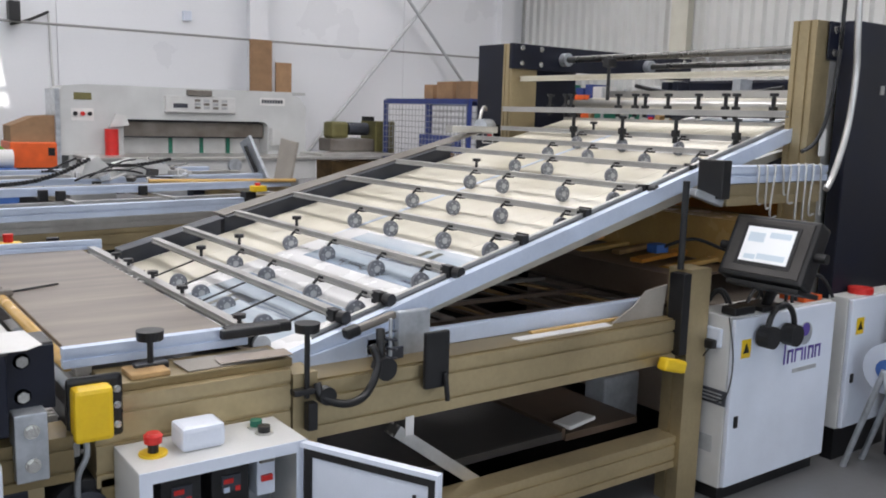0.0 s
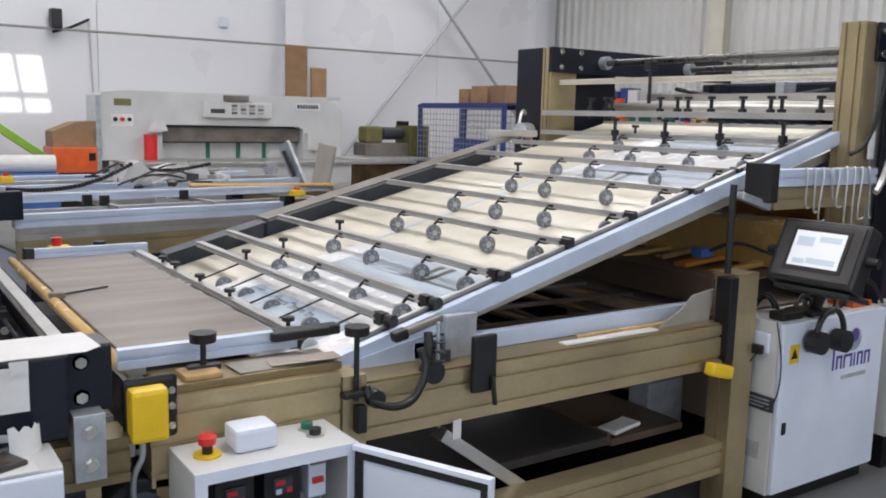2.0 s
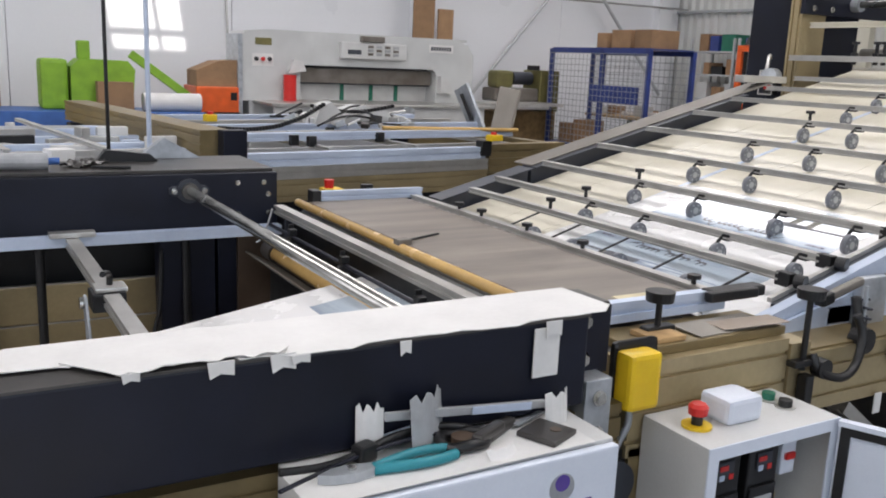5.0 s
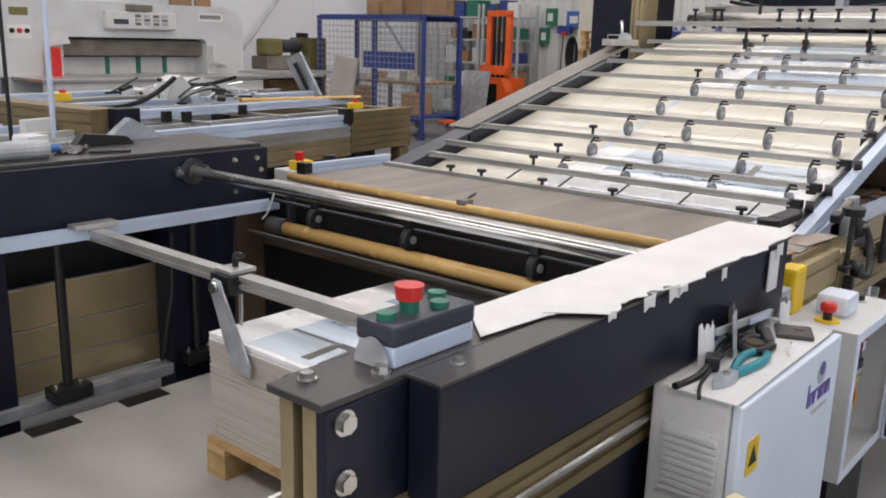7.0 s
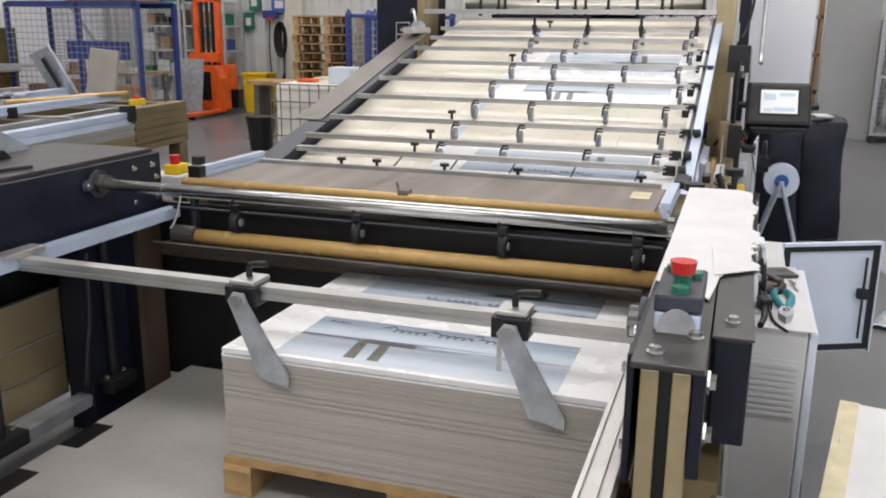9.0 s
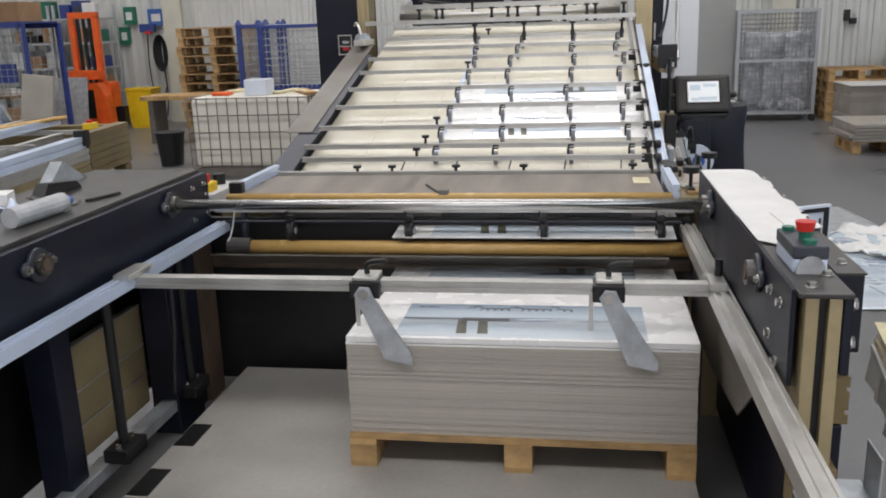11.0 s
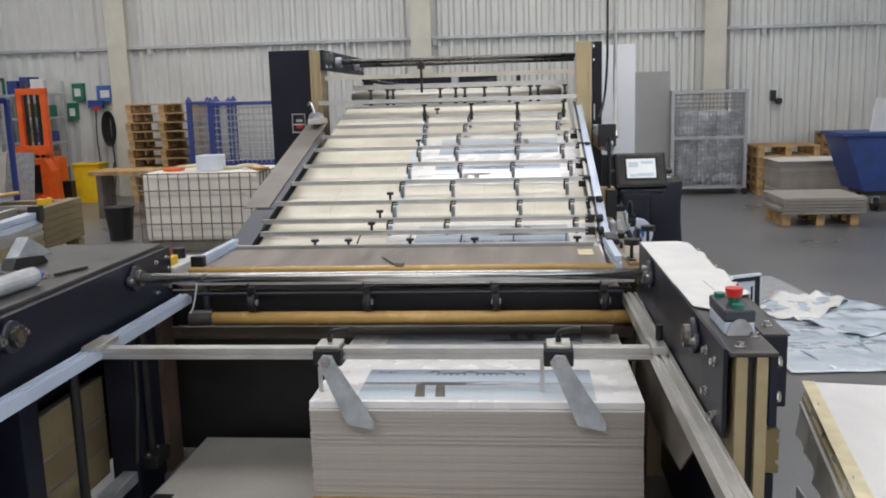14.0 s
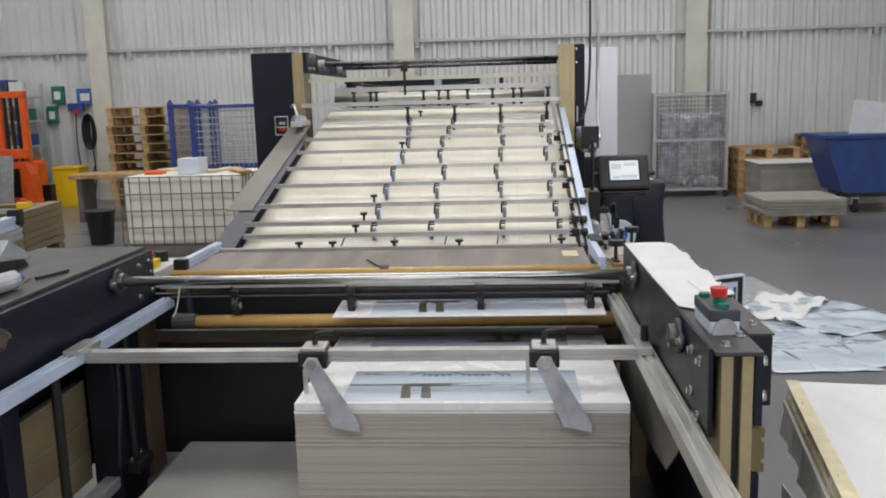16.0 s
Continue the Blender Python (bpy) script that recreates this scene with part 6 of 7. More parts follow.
# ---- guillotine and the things along the panel wall ----
def guillotine():
    s = thing("paper_guillotine", "large grey paper guillotine with display and side tables", "machine", (4.3, 9.0, 0))
    x0, x1, yf = 2.6, 6.1, 8.8
    out = [(x0, 0.85), (x0, 1.68), (x0 + 0.06, 1.74), (x0 + 0.35, 1.77), (x1 - 0.35, 1.77), (x1 - 0.1, 1.7), (x1, 1.55), (x1, 0.85)]
    hole = [(x1 - 0.62, 0.85), (x1 - 0.62, 1.28), (x1 - 0.68, 1.33), (x0 + 0.86, 1.33), (x0 + 0.8, 1.28), (x0 + 0.8, 0.85)]
    part("press_frame", prism(out + hole, "y", yf, yf + 0.6), GREYPAINT, s, "pale grey press frame")
    part("knife_slot", box(x0 + 0.78, x1 - 0.6, yf + 0.2, yf + 0.5, 1.08, 1.34), DARKGREY, s, "dark knife opening")
    part("clamp_bar", box(x0 + 0.82, x1 - 0.64, yf + 0.12, yf + 0.2, 1.1, 1.3, 0.01), GREYMETAL, s)
    part("back_gauge", box(x0 + 0.8, x1 - 0.6, yf + 0.3, yf + 0.34, 0.86, 1.09), WHITE_OLD, s)
    for x in (4.1, 4.55, 4.95):
        part("green_finger", box(x, x + 0.05, yf + 0.27, yf + 0.3, 0.86, 1.09), GREEN_BTN, s, "green gauge finger")
    part("foot", box(x0 + 0.1, x0 + 0.7, yf + 0.02, yf + 0.6, 0, 0.85, 0.02), GREYPAINT, s)
    part("foot", box(x1 - 0.7, x1 - 0.1, yf + 0.02, yf + 0.6, 0, 0.85, 0.02), GREYPAINT, s)
    part("front_table", box(x0 + 0.15, x1 + 0.9, yf - 0.75, yf + 0.3, 0.82, 0.86, 0.006), ALU, s, "steel front table")
    part("table_skirt", box(x0 + 0.2, x1 - 0.2, yf - 0.7, yf - 0.66, 0.55, 0.82), WHITE_OLD, s)
    part("side_table", box(x1 - 0.1, x1 + 1.2, yf - 0.7, yf, 0.86, 0.9, 0.006), ALU, s)
    d = part("display_unit", box(3.95, 4.95, yf - 0.08, yf, 1.44, 1.66, 0.015), WHITE_OLD, s, "display and keypad unit")
    part("screen_hood", box(4.25, 4.6, yf - 0.1, yf - 0.02, 1.67, 1.75, 0.01), GREYMETAL, d)
    for i in range(4):
        for j in range(3):
            part("key", box(4.35 + 0.13 * i, 4.43 + 0.13 * i, yf - 0.088, yf - 0.08, 1.49 + 0.05 * j, 1.525 + 0.05 * j), DUST if (i + j) % 2 else GREYMETAL, d)
    part("readout", box(4.05, 4.25, yf - 0.086, yf - 0.08, 1.5, 1.56), INK, d)
    part("name_plate", box(5.35, 5.75, yf - 0.006, yf, 1.57, 1.68), PAPER, s, "white name plate with an illegible dark line")
    for i in range(8):
        part("plate_bar", box(5.38 + 0.043 * i, 5.41 + 0.043 * i, yf - 0.009, yf - 0.006, 1.60, 1.655), INK, s)
    part("badge", box(2.78, 3.0, yf - 0.006, yf, 1.57, 1.66), OLIVE, s)
    part("button_plate", box(2.74, 3.02, yf - 0.006, yf, 1.3, 1.46), PAPER, s)
    for i in range(3):
        part("button", rod((2.79 + 0.09 * i, yf - 0.006, 1.39), (2.79 + 0.09 * i, yf - 0.03, 1.39), 0.028, None, 12), (BLACK, RED, BLACK)[i], s)
    part("light_guard", prism([(3.2, 1.22), (3.45, 1.25), (3.4, 1.38), (3.28, 1.4)], "y", yf - 0.1, yf), WHITE_OLD, s)
    part("light_guard", prism([(5.5, 1.0), (5.75, 1.0), (5.6, 1.22), (5.5, 1.24)], "y", yf - 0.12, yf), WHITE_OLD, s)
    part("hand_wheel", rod((4.65, yf - 0.72, 0.75), (4.65, yf - 0.78, 0.75), 0.09, None, 20), ZINC, s)
    part("side_post", box(x0 - 0.06, x0, yf - 0.05, yf + 0.5, 0.2, 1.7, 0.01), ZINC, s)
    return s


guillotine()
solo("red_roll", rod((3.2, 8.65, 0.861), (3.2, 8.65, 1.2), 0.085, None, 20), RED, "red cylinder standing on the guillotine table", "roll")
solo("leaning_board", box(5.82, 6.2, 10.2, 10.24, 1.8, 2.62, 0.004), BROWN, "tall brown board leaning at the wall", "board", "leaning boards")
solo("leaning_board", box(6.27, 6.55, 10.2, 10.24, 1.8, 2.28, 0.004), BROWN, "short brown board leaning at the wall", "board", "leaning boards")
solo("wall_shelf", box(5.7, 6.7, 10.0, 10.5, 1.76, 1.8), GREYPAINT, "grey wall shelf behind the guillotine", "shelf")
om = thing("olive_press", "small olive-green workshop machine on a crate", "machine", (7.1, 8.9, 0))
part("bed", box(6.5, 7.3, 8.75, 9.15, 0.9, 1.1, 0.03), GREYMETAL, om)
part("head", box(6.55, 6.85, 8.8, 9.1, 1.1, 1.36, 0.05), OLIVE, om)
part("guard", box(7.3, 7.65, 8.72, 9.2, 0.75, 1.38, 0.015), OLIVE, om, "olive side guard")
part("motor", rod((6.9, 8.95, 1.25), (7.25, 8.95, 1.25), 0.1, None, 16), DARKGREY, om)
part("crate_leg", box(6.5, 7.6, 8.7, 9.2, 0, 0.75), WOOD, om)
part("crank", box(7.05, 7.25, 8.7, 8.75, 1.38, 1.45), BLACK, om)
pt = thing("orange_machine", "orange machine body with a brown box on top", "machine", (2.3, 8.9, 0))
part("body", box(2.0, 2.56, 8.75, 9.4, 0.0, 1.02, 0.02), ORANGE, pt)
part("grille", box(2.44, 2.52, 8.74, 8.75, 0.85, 0.95), BLACK, pt)
part("plinth", box(2.0, 2.56, 8.74, 8.75, 0.0, 0.7), BLACK, pt)
part("box_on_top", prism([(2.02, 1.02), (2.56, 1.02), (2.56, 1.36), (2.3, 1.34), (2.02, 1.22)], "y", 8.8, 9.3), BROWN, pt)
bb = thing("blue_skip", "long blue plastic-covered workbench", "workbench", (1.0, 8.6, 0))
part("front", box(-0.5, 2.0, 8.3, 8.34, 0.0, 0.72, 0.01), BLUE_TARP, bb)
part("top", box(-0.5, 2.0, 8.34, 9.2, 0.66, 0.72, 0.01), BLUE_TARP, bb)
part("end", box(-0.5, -0.46, 8.34, 9.2, 0.0, 0.72), BLUE_TARP, bb)
lm = thing("lime_machine", "lime-green machine cover with a lever", "machine", (0.6, 8.8, 0.72))
part("hood", prism([(0.52, 0.72), (1.2, 0.72), (1.24, 1.2), (1.16, 1.3), (0.62, 1.31), (0.52, 1.22)], "y", 8.6, 9.1), LIME, lm)
part("lever", box(0.62, 0.76, 8.75, 8.9, 1.3, 1.52, 0.02), LIME, lm)
part("side_hood", box(0.2, 0.5, 8.65, 9.1, 0.72, 1.3, 0.05), LIME, lm)
solo("carton", box(0.78, 1.18, 8.4, 8.58, 0.721, 1.06, 0.004), BROWN, "brown cardboard carton on the blue bench", "carton")
solo("film_roll", rod((1.3, 8.5, 0.83), (1.98, 8.5, 0.83), 0.11, None, 20), PAPER, "white film roll lying on the bench", "roll")
lj = thing("lime_jib", "lime-green slanted machine jib arm", "machine arm", (1.7, 8.9, 0.7))
part("arm", box(1.15, 2.1, 8.85, 8.93, 1.06, 1.16, 0.01, rot=(0, 36, 0)), LIME, lj)
part("foot", box(2.0, 2.08, 8.85, 8.95, 0.72, 0.9), LIME, lj)
ym = thing("yellow_machine", "yellow-orange machine with a roll in front of boards", "machine", (-0.7, 8.7, 0))
part("body", box(-1.6, -0.25, 8.6, 9.0, 0.0, 0.95, 0.02), YELLOW, ym)
part("roll_end", rod((-0.55, 8.6, 0.62), (-0.55, 8.5, 0.62), 0.13, None, 20), PAPER, ym)
part("roll_core", rod((-0.55, 8.5, 0.62), (-0.55, 8.49, 0.62), 0.05, None, 16), BLACK, ym)
part("shelf", box(-0.85, -0.2, 8.45, 8.6, 0.3, 0.48), BLACK, ym)
solo("leaning_board", box(-1.5, -0.2, 9.1, 9.14, 0.0, 1.3, 0.004), WOOD, "light wooden board leaning behind the machine", "board", "leaning boards")
for x, z in ((-0.05, 0.6), (0.08, 0.55)):
    solo("tube_roll", rod((x - 0.12, 8.25, 0.0), (x - 0.12, 8.25, z), 0.05, None, 14), PAPER, "white upright paper tube", "tube", "paper tubes")
sk = thing("wall_socket", "small white wall box with cable", "socket", (4.9, 10.55, 2.9))
part("case", box(4.85, 4.98, 10.5, 10.58, 2.85, 3.0, 0.01), WHITE, sk)
cm = thing("wall_camera", "dark wall lamp on a bracket with cables", "lamp", (2.4, 10.4, 2.8))
part("head", box(2.33, 2.48, 10.3, 10.5, 2.62, 2.9, 0.02), BLACK, cm)
part("arm", tube([(2.36, 10.42, 2.58), (2.6, 10.45, 2.66), (2.88, 10.5, 2.8)], 0.02), BLACK, cm)
part("drop_pipe", tube([(2.88, 10.5, 2.8), (2.89, 10.5, 2.3), (2.9, 10.45, 1.7)], 0.018), WHITE_OLD, cm, "white cable pipe")


# ---- blue mesh rack, shelves, truck ----
def wire_grid(p0, u, v, nu, nv, r, bm=None):
    """Wires in the plane of u and v from p0."""
    p0, u, v = Vector(p0), Vector(u), Vector(v)
    for i in range(nu + 1):
        a = p0 + u * i / nu
        bm = rod(a, a + v, r, bm, 4)
    for j in range(nv + 1):
        a = p0 + v * j / nv
        bm = rod(a, a + u, r, bm, 4)
    return bm


rk = thing("mesh_rack", "blue steel mesh rack with cartons on top", "rack", (7.8, 7.5, 0))
for x, y in ((7.4, 6.45), (7.4, 7.4), (7.4, 8.6), (8.2, 6.45), (8.2, 8.6)):
    part("post", box(x - 0.03, x + 0.03, y - 0.03, y + 0.03, 0, 1.72, 0.004), BLUE, rk)
for z in (0.25, 1.66):
    part("beam", box(7.37, 7.43, 6.45, 8.6, z, z + 0.06), BLUE, rk)
    part("beam", box(8.17, 8.23, 6.45, 8.6, z, z + 0.06), BLUE, rk)
part("deck", box(7.4, 8.2, 6.45, 8.6, 1.72, 1.74), BLUE, rk)
part("mesh_panel", wire_grid((8.2, 6.45, 0.3), (0, 2.15, 0), (0, 0, 1.36), 20, 14, 0.005), MESH, rk)
part("mesh_panel", wire_grid((7.36, 6.45, 0.3), (0, 2.15, 0), (0, 0, 1.36), 24, 16, 0.004), MESH, rk)
part("mid_deck", box(7.4, 8.2, 6.45, 8.6, 0.3, 0.33), BLUE, rk)
part("dark_panel", box(7.36, 7.4, 6.6, 7.6, 0.98, 1.22, 0.01), BLUE, rk, "dark blue cover sheet")
g = random.Random(5)
y = 6.5
while y < 7.6:
    w, h = g.uniform(0.22, 0.4), g.uniform(0.14, 0.28)
    solo("carton", box(7.45, 7.95, y, y + w, 1.741, 1.741 + h, 0.005), BROWN, "brown cardboard carton on the mesh rack", "carton", "cartons on the rack")
    y += w + g.uniform(0.01, 0.1)
for x, y, h in ((7.5, 7.8, 0.35), (7.5, 8.15, 0.28), (7.55, 6.7, 0.3)):
    solo("carton", box(x, x + 0.35, y, y + 0.3, 0.331, 0.331 + h, 0.005), BROWN, "brown cardboard carton inside the rack", "carton", "cartons on the rack")
wb = thing("work_table", "low cluttered wooden work table", "table", (9.0, 8.2, 0))
part("top", box(8.6, 9.6, 7.6, 9.2, 0.68, 0.72), WOOD, wb)
for x, y in ((8.65, 7.65), (9.55, 7.65), (8.65, 9.15), (9.55, 9.15)):
    part("leg", box(x - 0.03, x + 0.03, y - 0.03, y + 0.03, 0, 0.68), GREYMETAL, wb)
for i in range(7):
    x, y = g.uniform(8.65, 9.3), g.uniform(7.65, 9.0)
    w = g.uniform(0.1, 0.25)
    solo("small_box", box(x, x + w, y, y + w * 0.8, 0.721, 0.721 + g.uniform(0.06, 0.2), 0.006), (BROWN, PAPER, GREYPAINT)[i % 3], "small box on the cluttered table", "box", "boxes on the table")


def shelf_unit(y0, y1):
    s = thing("shelf_unit", "grey steel shelving full of cartons and cans", "shelf", (11.4, (y0 + y1) / 2, 0), "shelving")
    for x in (11.1, 11.65):
        for y in (y0, y1):
            part("upright", box(x - 0.02, x + 0.02, y - 0.02, y + 0.02, 0, 2.05), TRIM, s)
    for z in (0.1, 0.55, 0.98, 1.4, 1.8):
        part("shelf", box(11.08, 11.67, y0, y1, z, z + 0.03), TRIM, s)
        y = y0 + 0.05
        while y < y1 - 0.25:
            w, h = g.uniform(0.12, 0.3), g.uniform(0.12, 0.32)
            m = g.choice((BROWN, BROWN, BROWN, PAPER, GREYPAINT, GREYPAINT, BLACK, BLUE, GREEN_BTN))
            solo("carton", box(11.15, 11.5, y, y + w, z + 0.031, z + 0.031 + h, 0.005), m, "carton or can on the steel shelving", "carton", "shelf cartons")
            y += w + g.uniform(0.01, 0.12)
    return s


shelf_unit(7.5, 8.3)
shelf_unit(8.4, 9.4)


def stacker_truck():
    s = thing("stacker_truck", "orange electric stacker truck with a black mast", "truck", (10.2, 7.1, 0))
    for y in (6.92, 7.32):
        part("mast_rail", box(10.2, 10.3, y - 0.045, y + 0.045, 0.1, 1.84, 0.008), ORANGE, s, "orange mast rail")
    part("mast_top", box(10.2, 10.3, 6.875, 7.365, 1.80, 1.9, 0.008), ORANGE, s)
    for y in (7.02, 7.12, 7.22):
        part("lift_chain", box(10.22, 10.26, y - 0.02, y + 0.02, 0.3, 1.80), BLACK, s)
    part("top_cone", rod((10.25, 7.2, 1.9), (10.25, 7.2, 2.03), 0.06, None, 12, 0.01), BLACK, s)
    part("carriage", box(10.08, 10.2, 6.85, 7.4, 0.85, 1.0, 0.01), ORANGE, s)
    part("body", box(10.3, 10.62, 6.82, 7.42, 0.12, 0.8, 0.05), ORANGE, s, "orange truck body")
    part("front_cover", prism([(6.7, 0.1), (7.42, 0.1), (7.36, 0.6), (7.25, 0.8), (6.88, 0.8), (6.76, 0.6)], "x", 10.0, 10.2), ORANGE, s)
    part("cover_slot", box(9.99, 10.0, 6.95, 7.15, 0.25, 0.7), BLACK, s)
    for y in (6.8, 7.3):
        part("fork", box(9.0, 10.1, y - 0.07, y + 0.07, 0.06, 0.11, 0.008), ORANGE, s)
        part("wheel", rod((9.2, y - 0.04, 0.05), (9.2, y + 0.04, 0.05), 0.045, None, 12), RUBBER, s)
    part("battery", box(10.35, 10.5, 6.66, 6.8, 0.1, 0.4), BLACK, s)
    return s


stacker_truck().location.y += 0.15
tf = thing("yellow_bin", "yellow plastic bin by the wall", "bin", (10.9, 6.35, 0))
part("body", prism([(6.15, 0), (6.5, 0), (6.55, 0.62), (6.1, 0.62)], "x", 10.75, 11.1), YELLOW, tf)
part("lid", box(10.73, 11.12, 6.08, 6.57, 0.62, 0.66, 0.01), YELLOW, tf)
tf.location.y += 0.42
solo("grey_leaning_sheet", box(9.6, 9.63, 6.98, 7.58, 0.0, 0.92, 0.004, rot=(0, 8, -8)), DUST, "grey sheet leaning beside the truck", "sheet")


def flat_sign(name, y, z, w, h, mat, label):
    s = thing(name, label, "sign", (11.8, y, z))
    part("plate", box(11.79, 11.93, y - w / 2, y + w / 2, z - h / 2, z + h / 2), mat, s)
    part("mark", box(11.785, 11.79, y - w * 0.28, y + w * 0.28, z - h * 0.25, z + h * 0.2), PAPER, s)
    return s


flat_sign("wall_sign", 7.30, 1.85, 0.2, 0.3, GREEN_BTN, "green and white safety sign")
flat_sign("wall_sign", 6.80, 1.81, 0.3, 0.28, BLUE_TARP, "blue and white instruction sign")
flat_sign("wall_sign", 7.43, 1.51, 0.18, 0.3, GREEN_BTN, "green and white safety sign")
wbx = thing("power_outlet", "blue and red power outlet box on the wall", "outlet", (11.8, 6.97, 1.62))
part("case", box(11.72, 11.81, 6.83, 7.1, 1.56, 1.7, 0.01), BLUE, wbx)
part("plug", box(11.68, 11.72, 6.88, 6.98, 1.53, 1.58), RED, wbx)
part("cord", tube([(11.75, 6.97, 1.55), (11.76, 7.0, 1.0), (11.75, 6.95, 0.5), (11.72, 6.8, 0.35), (11.75, 6.72, 0.6)], 0.012), BLACK, wbx)
hh = thing("cable_hank", "coiled black cable hanging on the wall", "cable", (11.78, 6.72, 1.2))
bm = None
for k in range(8):
    pts = [Vector((11.74 - 0.012 * k, 6.72 + (0.025 + 0.014 * k) * math.sin(a), 1.2 + (0.24 + 0.01 * k) * math.cos(a))) for a in [2 * math.pi * i / 14 for i in range(15)]]
    bm = tube(pts, 0.014, bm, 5)
part("coil", bm, BLACK, hh)
part("tail", tube([(11.74, 6.72, 0.96), (11.74, 6.7, 0.5), (11.74, 6.75, 0.1)], 0.012), BLACK, hh)

for i in range(11):
    pallet("pallet", "weathered wooden pallet in a tall stack", (11.0, 5.3 + 0.02 * ((i * 7) % 3 - 1), 0.146 * i), 0.8, 1.2, 0.144, "stacked pallets")


def mesh_crate(at, ly, lx, z0, z1, name="mesh_crate", mat=None, label="blue steel mesh crate"):
    x, y = at
    mat = mat or BLUE
    s = thing(name, label, "crate", (x, y, 0), "mesh crates")
    for sx in (0, lx):
        for sy in (0, ly):
            p = part("post", box(x + sx - 0.035, x + sx + 0.035, y + sy - 0.035, y + sy + 0.035, 0, z1, 0.004), mat, s)
            part("post_cap", rod((x + sx, y + sy, z1), (x + sx, y + sy, z1 + 0.07), 0.06, None, 4, 0.012), mat, p)
    for z in (z0, z1 - 0.05):
        for sx in (0, lx):
            part("rim", box(x + sx - 0.02, x + sx + 0.02, y, y + ly, z, z + 0.05), mat, s)
        for sy in (0, ly):
            part("rim", box(x, x + lx, y + sy - 0.02, y + sy + 0.02, z, z + 0.05), mat, s)
    part("mesh_panel", wire_grid((x, y, z0), (0, ly, 0), (0, 0, z1 - z0), 14, 10, 0.006), MESH, s)
    part("mesh_panel", wire_grid((x + lx, y, z0), (0, ly, 0), (0, 0, z1 - z0), 14, 10, 0.006), MESH, s)
    part("mesh_panel", wire_grid((x, y + ly, z0), (lx, 0, 0), (0, 0, z1 - z0), 8, 10, 0.006), MESH, s)
    part("deck", box(x, x + lx, y, y + ly, z0 - 0.03, z0), mat, s)
    return s


mesh_crate((9.3, 3.0), 1.0, 0.8, 0.66, 1.6)
mesh_crate((9.6, 4.02), 0.42, 0.8, 0.66, 1.62)
solo("crate_load", box(9.4, 10.0, 3.2, 4.3, 0.0, 0.62, 0.01), BROWN, "brown carton load under the crates", "carton")
solo("wood_bench", box(8.6, 9.2, 4.3, 5.6, 0.62, 0.68, 0.006), WOOD, "wooden bench top with papers", "bench")
for y in (4.4, 5.5):
    solo("trestle", box(8.7, 9.1, y - 0.04, y + 0.04, 0, 0.62), GREYMETAL, "dark metal trestle under the bench", "trestle", "trestles")


def ibc():
    x0, x1, y0, y1, z1 = 5.8, 6.8, 2.25, 3.6, 0.86
    s = thing("liquid_container", "milky plastic bulk container in a wire cage", "container", (6.3, 2.9, 0))
    part("tank", box(x0 + 0.03, x1 - 0.03, y0 + 0.03, y1 - 0.03, 0.12, z1, 0.05), IBC, s)
    part("base", box(x0, x1, y0, y1, 0.0, 0.11, 0.01), GREYMETAL, s)
    for i in range(13):
        y = y0 + (y1 - y0) * i / 12
        part("cage_bar", rod((x0, y, 0.11), (x0, y, z1), 0.0065, None, 6), GREYMETAL, s)
    for i in range(1, 9):
        x = x0 + (x1 - x0) * i / 8
        for y in (y0, y1):
            part("cage_bar", rod((x, y, 0.11), (x, y, z1), 0.0065, None, 6), GREYMETAL, s)
    for j in range(5):
        z = 0.13 + (z1 - 0.14) * j / 4
        part("cage_hoop", rod((x0 - 0.01, y0, z), (x0 - 0.01, y1, z), 0.0065, None, 6), GREYMETAL, s)
        for y in (y0, y1):
            part("cage_hoop", rod((x0, y, z), (x1, y, z), 0.0065, None, 6), GREYMETAL, s)
    part("lid", rod((6.3, 2.9, z1), (6.3, 2.9, z1 + 0.03), 0.12, None, 20), BLACK, s)
    return s


ibc()
solo("white_tub", box(5.95, 6.2, 2.75, 3.0, 0.862, 1.03, 0.01), WHITE, "white plastic tub on the container", "tub")
solo("strap", tube([(6.0, 2.3, 0.875), (6.2, 2.5, 0.9), (6.1, 2.7, 0.88), (6.5, 3.1, 0.89), (6.4, 3.4, 0.875)], 0.02), YELLOW_EDGE, "yellowed strap lying on the container", "strap")
solo("plank", box(5.9, 6.6, 2.35, 2.5, 0.862, 0.89, 0.004, rot=(0, 0, 28)), WOOD, "short wooden plank on the container", "plank")
solo("orange_rag", box(6.0, 6.15, 3.2, 3.4, 0.862, 0.9, 0.015), ORANGE, "orange rag on the container", "rag")
tb = thing("waste_bin", "black open plastic waste bin", "bin", (6.72, 4.28, 0))
part("body", rod((6.72, 4.28, 0.0), (6.72, 4.28, 0.38), 0.13, None, 20, 0.17), BLACK, tb)
part("rim", rod((6.72, 4.28, 0.38), (6.72, 4.28, 0.4), 0.18, None, 20), BLACK, tb)

# ---- the open floor on the operator side ----
wc = thing("tall_cabinet", "tall white machine cabinet behind the gantry", "cabinet", (6.1, -1.47, 0))
part("body", box(5.95, 6.6, -1.685, -1.14, 0.0, 2.06, 0.01), WALLW, wc)
part("black_base", box(5.92, 5.95, -1.69, -1.27, 0.0, 0.95), BLACK, wc)
solo("grey_door_panel", box(10.6, 10.65, -2.78, -2.1, 0.0, 1.88, 0.006), GREYDOOR, "grey panel standing by the wall", "panel")
br = thing("brown_rack", "brown wooden rack by the wall", "rack", (10.9, -1.6, 0))
